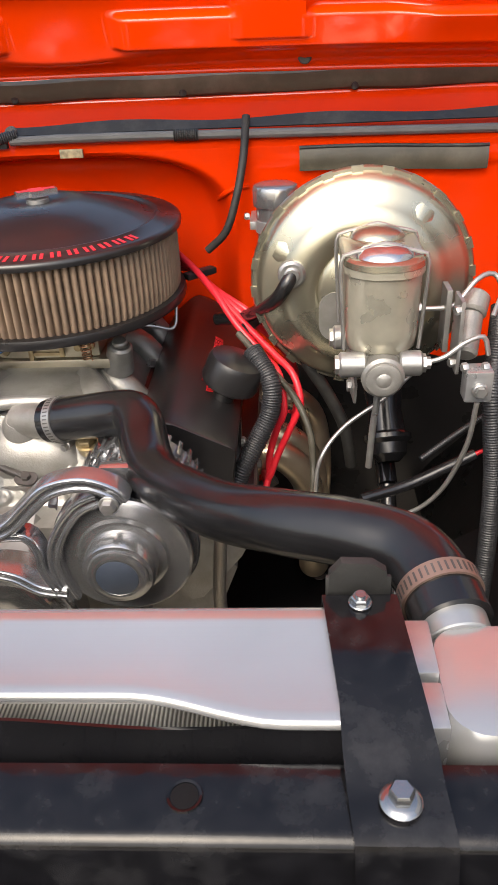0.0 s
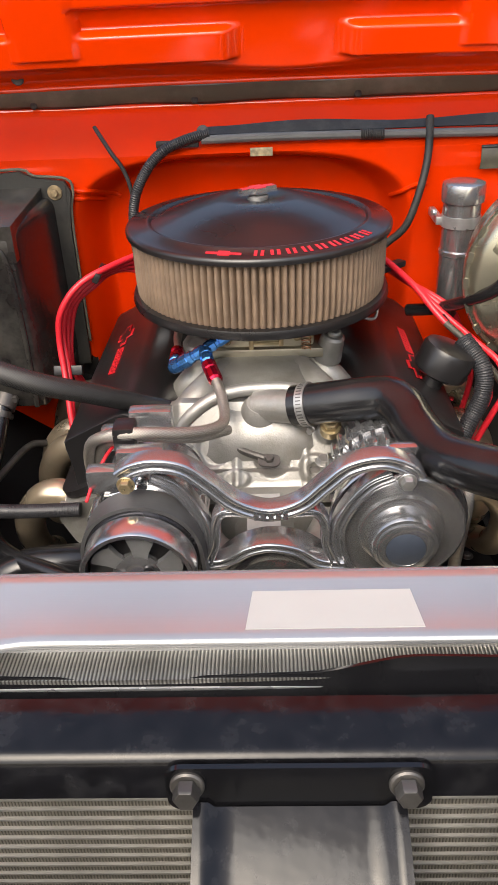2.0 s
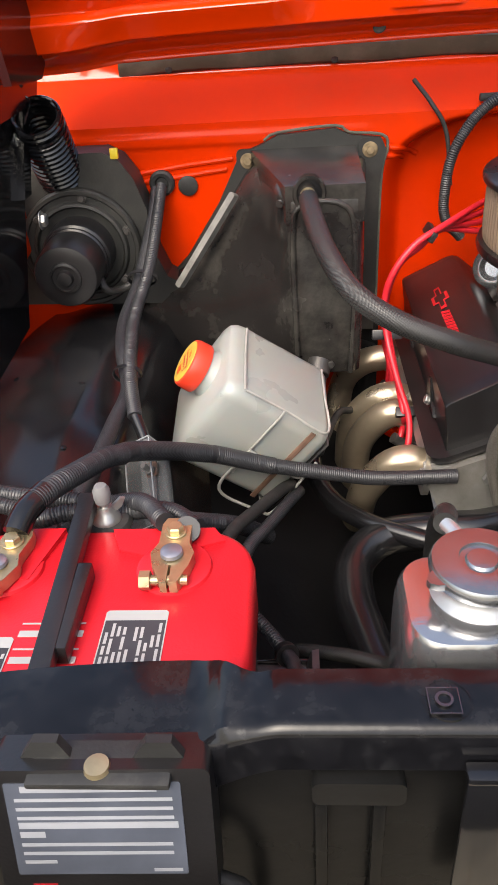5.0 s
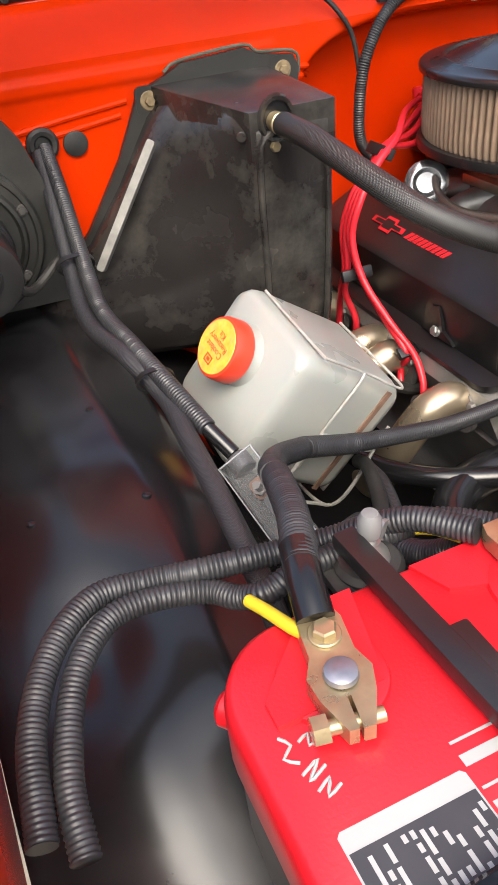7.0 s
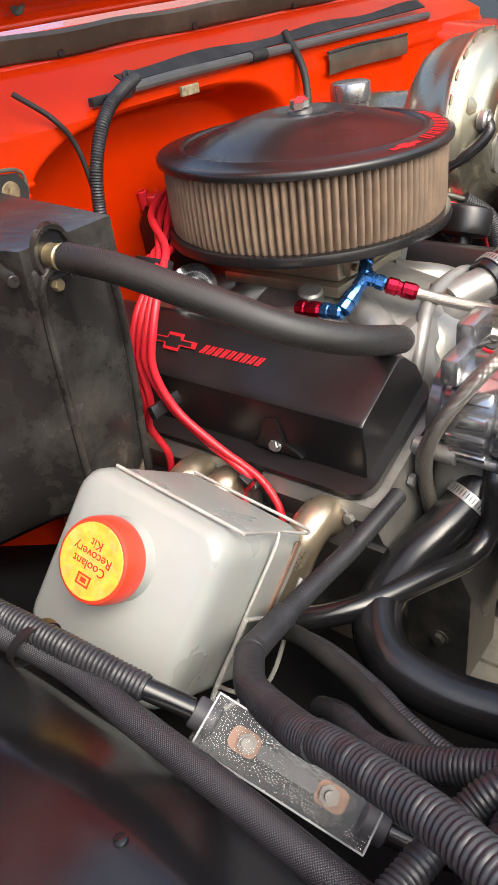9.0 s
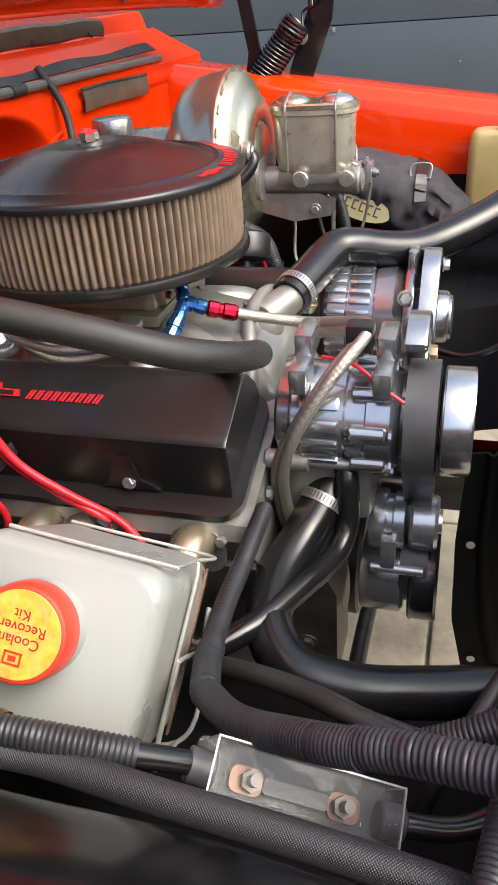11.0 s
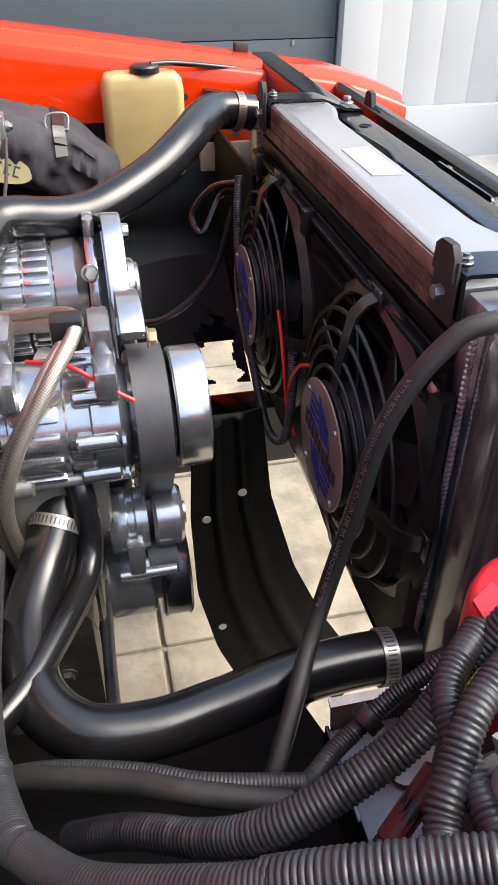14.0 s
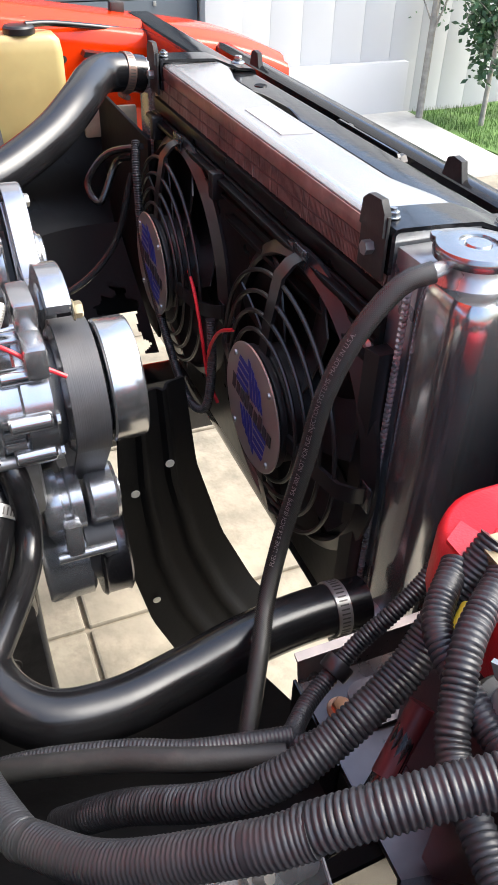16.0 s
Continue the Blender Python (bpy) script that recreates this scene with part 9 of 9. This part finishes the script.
lh = thing("lamp_housing", (0.70, 0.42, 0.89), "dusty cream plastic lamp housing with an amber bulb holder", "lamp housing")
bm = bmesh.new()
box(bm, (0.690, 0.366, 0.886), (0.702, 0.464, 0.938), 0.006)
part("shell", bm, mat("dusty cream plastic", (0.30, 0.26, 0.19), 0.5, 0, 0.25, 30, 0.0005, 90, dirt=(0.14, 0.11, 0.07), dirt_amount=0.5), lh)
bm = bmesh.new()
lathe(bm, [(0, 0), (0.015, 0), (0.0145, 0.004), (0.010, 0.008), (0.008, 0.014), (0, 0.015)], turned((0.690, 0.402, 0.915), -X), 24)
part("bulb_holder", bm, mat("amber plastic", (0.34, 0.16, 0.05), 0.4), lh, "amber bulb holder")
bm = bmesh.new()
box(bm, (0.686, 0.432, 0.888), (0.690, 0.436, 0.936), 0.001)
part("rib", bm, SATIN, lh)
bm = bmesh.new()
prism(bm, [(0.362, 1.000), (0.372, 1.014), (0.448, 1.026), (0.452, 1.018), (0.380, 1.002)], frame_of((0.700, 0, 0), (0, 1, 0), (0, 0, 1)), 0.026, 0.002)
part("fender_brace", bm, SATIN, sup, "dark steel brace from the fender to the support")

bg = thing("tool_bag", (0.655, 0.76, 0.85), "dark grey canvas bag with a buckled strap stuffed beside the fender", "bag")
def bagf(u, v):
    a = v
    y = 0.615 + 0.36 * u
    r = 0.40 + 0.60 * math.sin(math.pi * min(1, max(0, u))) ** 0.45
    ztop_ = 0.905 + 0.10 * u ** 0.7
    x = 0.655 + 0.070 * r * math.copysign(abs(math.cos(a)) ** 0.7, math.cos(a))
    z = ztop_ + 0.062 * r * math.copysign(abs(math.sin(a)) ** 0.8, math.sin(a))
    w = 0.013 * noise.noise(Vector((u * 5, math.cos(a) * 2, math.sin(a) * 2))) - 0.007 * (1 - abs(noise.noise(Vector((u * 9 + math.cos(a) * 1.5, math.cos(a) * 1.2, math.sin(a) * 2.5))))) ** 6 + 0.004 * noise.noise(Vector((u * 16, math.cos(a) * 5, math.sin(a) * 5)))
    return (x + w, y, z + w)
bm = bmesh.new()
loft(bm, [[bagf(u, 2 * math.pi * k / 40) for k in range(40)] for u in spread(0.0, 1.0, 70)])
part("body", bm, CANVAS, bg, angle=80)
for u0 in (0.24, 0.62):
    bm = bmesh.new()
    ring = []
    for k in range(22):
        a = 0.1 + 2.9 * k / 21
        p, q = Vector(bagf(u0, a)), Vector(bagf(u0 + 0.055, a))
        c = Vector((0.60, p.y, p.z - 0.03))
        o = (p - Vector((0.655, p.y, 0.93))).normalized() * 0.004
        ring.append([p + o, q + o, q + o * 0.3, p + o * 0.3])
    loft(bm, ring)
    part("strap", bm, SATIN, bg, "black webbing strap")
bm = grid_bm()
bc = Vector(bagf(0.27, 2.2)) + Vector((-0.004, 0, 0.006))
tube(bm, [bc + Vector((0, -0.016, -0.010)), bc + Vector((0, 0.016, -0.010)), bc + Vector((0.008, 0.016, 0.012)), bc + Vector((0.008, -0.016, 0.012)), bc + Vector((0, -0.016, -0.010))], 0.002, 8, 0.004)
part("buckle", bm, STEEL, bg, "bright metal buckle")
bm = bmesh.new()
om = frame_of((0.584, 0.822, 0.950), (0.0, -0.92, -0.36), (0.25, -0.33, 0.9))
prism(bm, [(0.062 * math.cos(radians(10 * k)), 0.024 * math.sin(radians(10 * k))) for k in range(36)], om, 0.004, 0.001)
ov = part("oval_patch", bm, OVAL, bg, "olive oval patch with dark bars")
bm = bmesh.new()
for k in range(6):
    x = -0.042 + 0.0145 * k
    for a, b, c, d in ((0, 0.003, -0.009, 0.009), (0.003, 0.010, 0.006, 0.009), (0.003, 0.010, -0.009, -0.006)):
        prism(bm, [(x + a, c), (x + b, c), (x + b, d), (x + a, d)], om @ Matrix.Translation((0, 0, 0.0042)), 0.0004)
part("print_bar", bm, INK, ov)

# ---- low in the bay: frame, cross panel, drive-side shields, added dark sheet ----
fr = thing("frame_rail", (0.42, 0.8, 0.42), "black steel chassis rails and crossmember below the engine", "chassis frame")
for s in (-1, 1):
    bm = bmesh.new()
    box(bm, (s * 0.44 - 0.035, 0.1, 0.40), (s * 0.44 + 0.035, 2.2, 0.53), 0.008)
    part("rail", bm, BLACK, fr)
bm = bmesh.new()
box(bm, (-0.42, 0.86, 0.30), (0.42, 1.06, 0.40), 0.012)
part("crossmember", bm, BLACK, fr)
def panel_edge(t):
    pts = ((0.597, 0.506, 0.80), (0.604, 0.492, 0.66), (0.600, 0.455, 0.52), (0.575, 0.405, 0.40), (0.53, 0.34, 0.28), (0.50, 0.30, 0.20))
    k = min(len(pts) - 2, int(t))
    f = t - k
    return [a + (b - a) * f for a, b in zip(pts[k], pts[k + 1])]
bm = bmesh.new()
def panel(u, v):
    y0, y1, z = panel_edge(u)
    rib = 0.010 * (ease(0.22, 0.30, v) - ease(0.34, 0.42, v)) + 0.010 * (ease(0.56, 0.64, v) - ease(0.68, 0.76, v))
    return (-0.02 - rib + 0.03 * v, y0 + (y1 - y0) * v, z)
sheet(bm, panel, spread(0, 4.99, 40), spread(0, 1, 36), 0.004)
xp = thing("cross_panel", (0, 0.5, 0.3), "black ribbed steel cross panel with punched holes behind the fans", "frame panel")
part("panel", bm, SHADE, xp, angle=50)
# pale discs paint in the bright daylight seen through the holes
for y, z in ((0.568, 0.449), (0.538, 0.697), (0.585, 0.66)):
    bm = bmesh.new()
    lathe(bm, [(0, 0), (0.006, 0), (0.0055, 0.001), (0, 0.001)], turned((-0.0225, y, z), -X), 18)
    part("hole", bm, mat("pale hole disc", (0.70, 0.66, 0.56), 0.6) if "pale hole disc" not in bpy.data.materials else bpy.data.materials["pale hole disc"], xp)
sh = thing("lower_sheet", (0.35, 0.6, 0.5), "black splash shield beside the radiator with a torn opening", "splash shield")
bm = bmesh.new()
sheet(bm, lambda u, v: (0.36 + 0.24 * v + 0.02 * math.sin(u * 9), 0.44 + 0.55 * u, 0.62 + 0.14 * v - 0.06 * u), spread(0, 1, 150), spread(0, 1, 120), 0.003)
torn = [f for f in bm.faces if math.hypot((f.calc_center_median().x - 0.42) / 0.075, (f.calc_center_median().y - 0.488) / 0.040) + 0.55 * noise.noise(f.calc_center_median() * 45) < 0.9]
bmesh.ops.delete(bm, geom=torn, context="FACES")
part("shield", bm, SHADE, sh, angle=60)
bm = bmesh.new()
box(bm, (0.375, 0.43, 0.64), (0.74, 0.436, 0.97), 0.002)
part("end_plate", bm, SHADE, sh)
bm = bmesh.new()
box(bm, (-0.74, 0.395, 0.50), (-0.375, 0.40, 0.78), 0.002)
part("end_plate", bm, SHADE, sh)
sl = thing("lower_sheet", (-0.48, 0.9, 0.5), "black lower splash shield under the coolant bottle", "splash shield")
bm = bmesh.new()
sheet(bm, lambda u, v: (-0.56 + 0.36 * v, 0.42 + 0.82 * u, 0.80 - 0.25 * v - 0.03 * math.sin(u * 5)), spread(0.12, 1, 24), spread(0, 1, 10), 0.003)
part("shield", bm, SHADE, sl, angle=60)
# added sheet that paints dark the gap where paving would show through
sd = thing("lower_sheet", (0.30, 1.08, 0.48), "black sheet added for the dark gap below the driver's side exhaust header", "splash shield")
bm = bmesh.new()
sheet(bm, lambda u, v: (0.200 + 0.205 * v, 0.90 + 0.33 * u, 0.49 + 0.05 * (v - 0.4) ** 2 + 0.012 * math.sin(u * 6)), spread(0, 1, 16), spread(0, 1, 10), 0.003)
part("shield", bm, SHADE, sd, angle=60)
for y in (0.97, 1.10):
    bm = bmesh.new()
    hexbolt(bm, (0.36, y, 0.508), Z, 0.008, 0.006, 0.012)
    part("bolt", bm, DARKSTEEL, sd)
sb = thing("steering_box", (-0.2, 0.8, 0.45), "dark lower steering linkage under the engine", "steering linkage")
bm = grid_bm()
tube(bm, [(-0.45, 0.72, 0.40), (0.0, 0.74, 0.36), (0.45, 0.72, 0.40)], 0.014, 12)
part("tie_rod", bm, DARKSTEEL, sb)
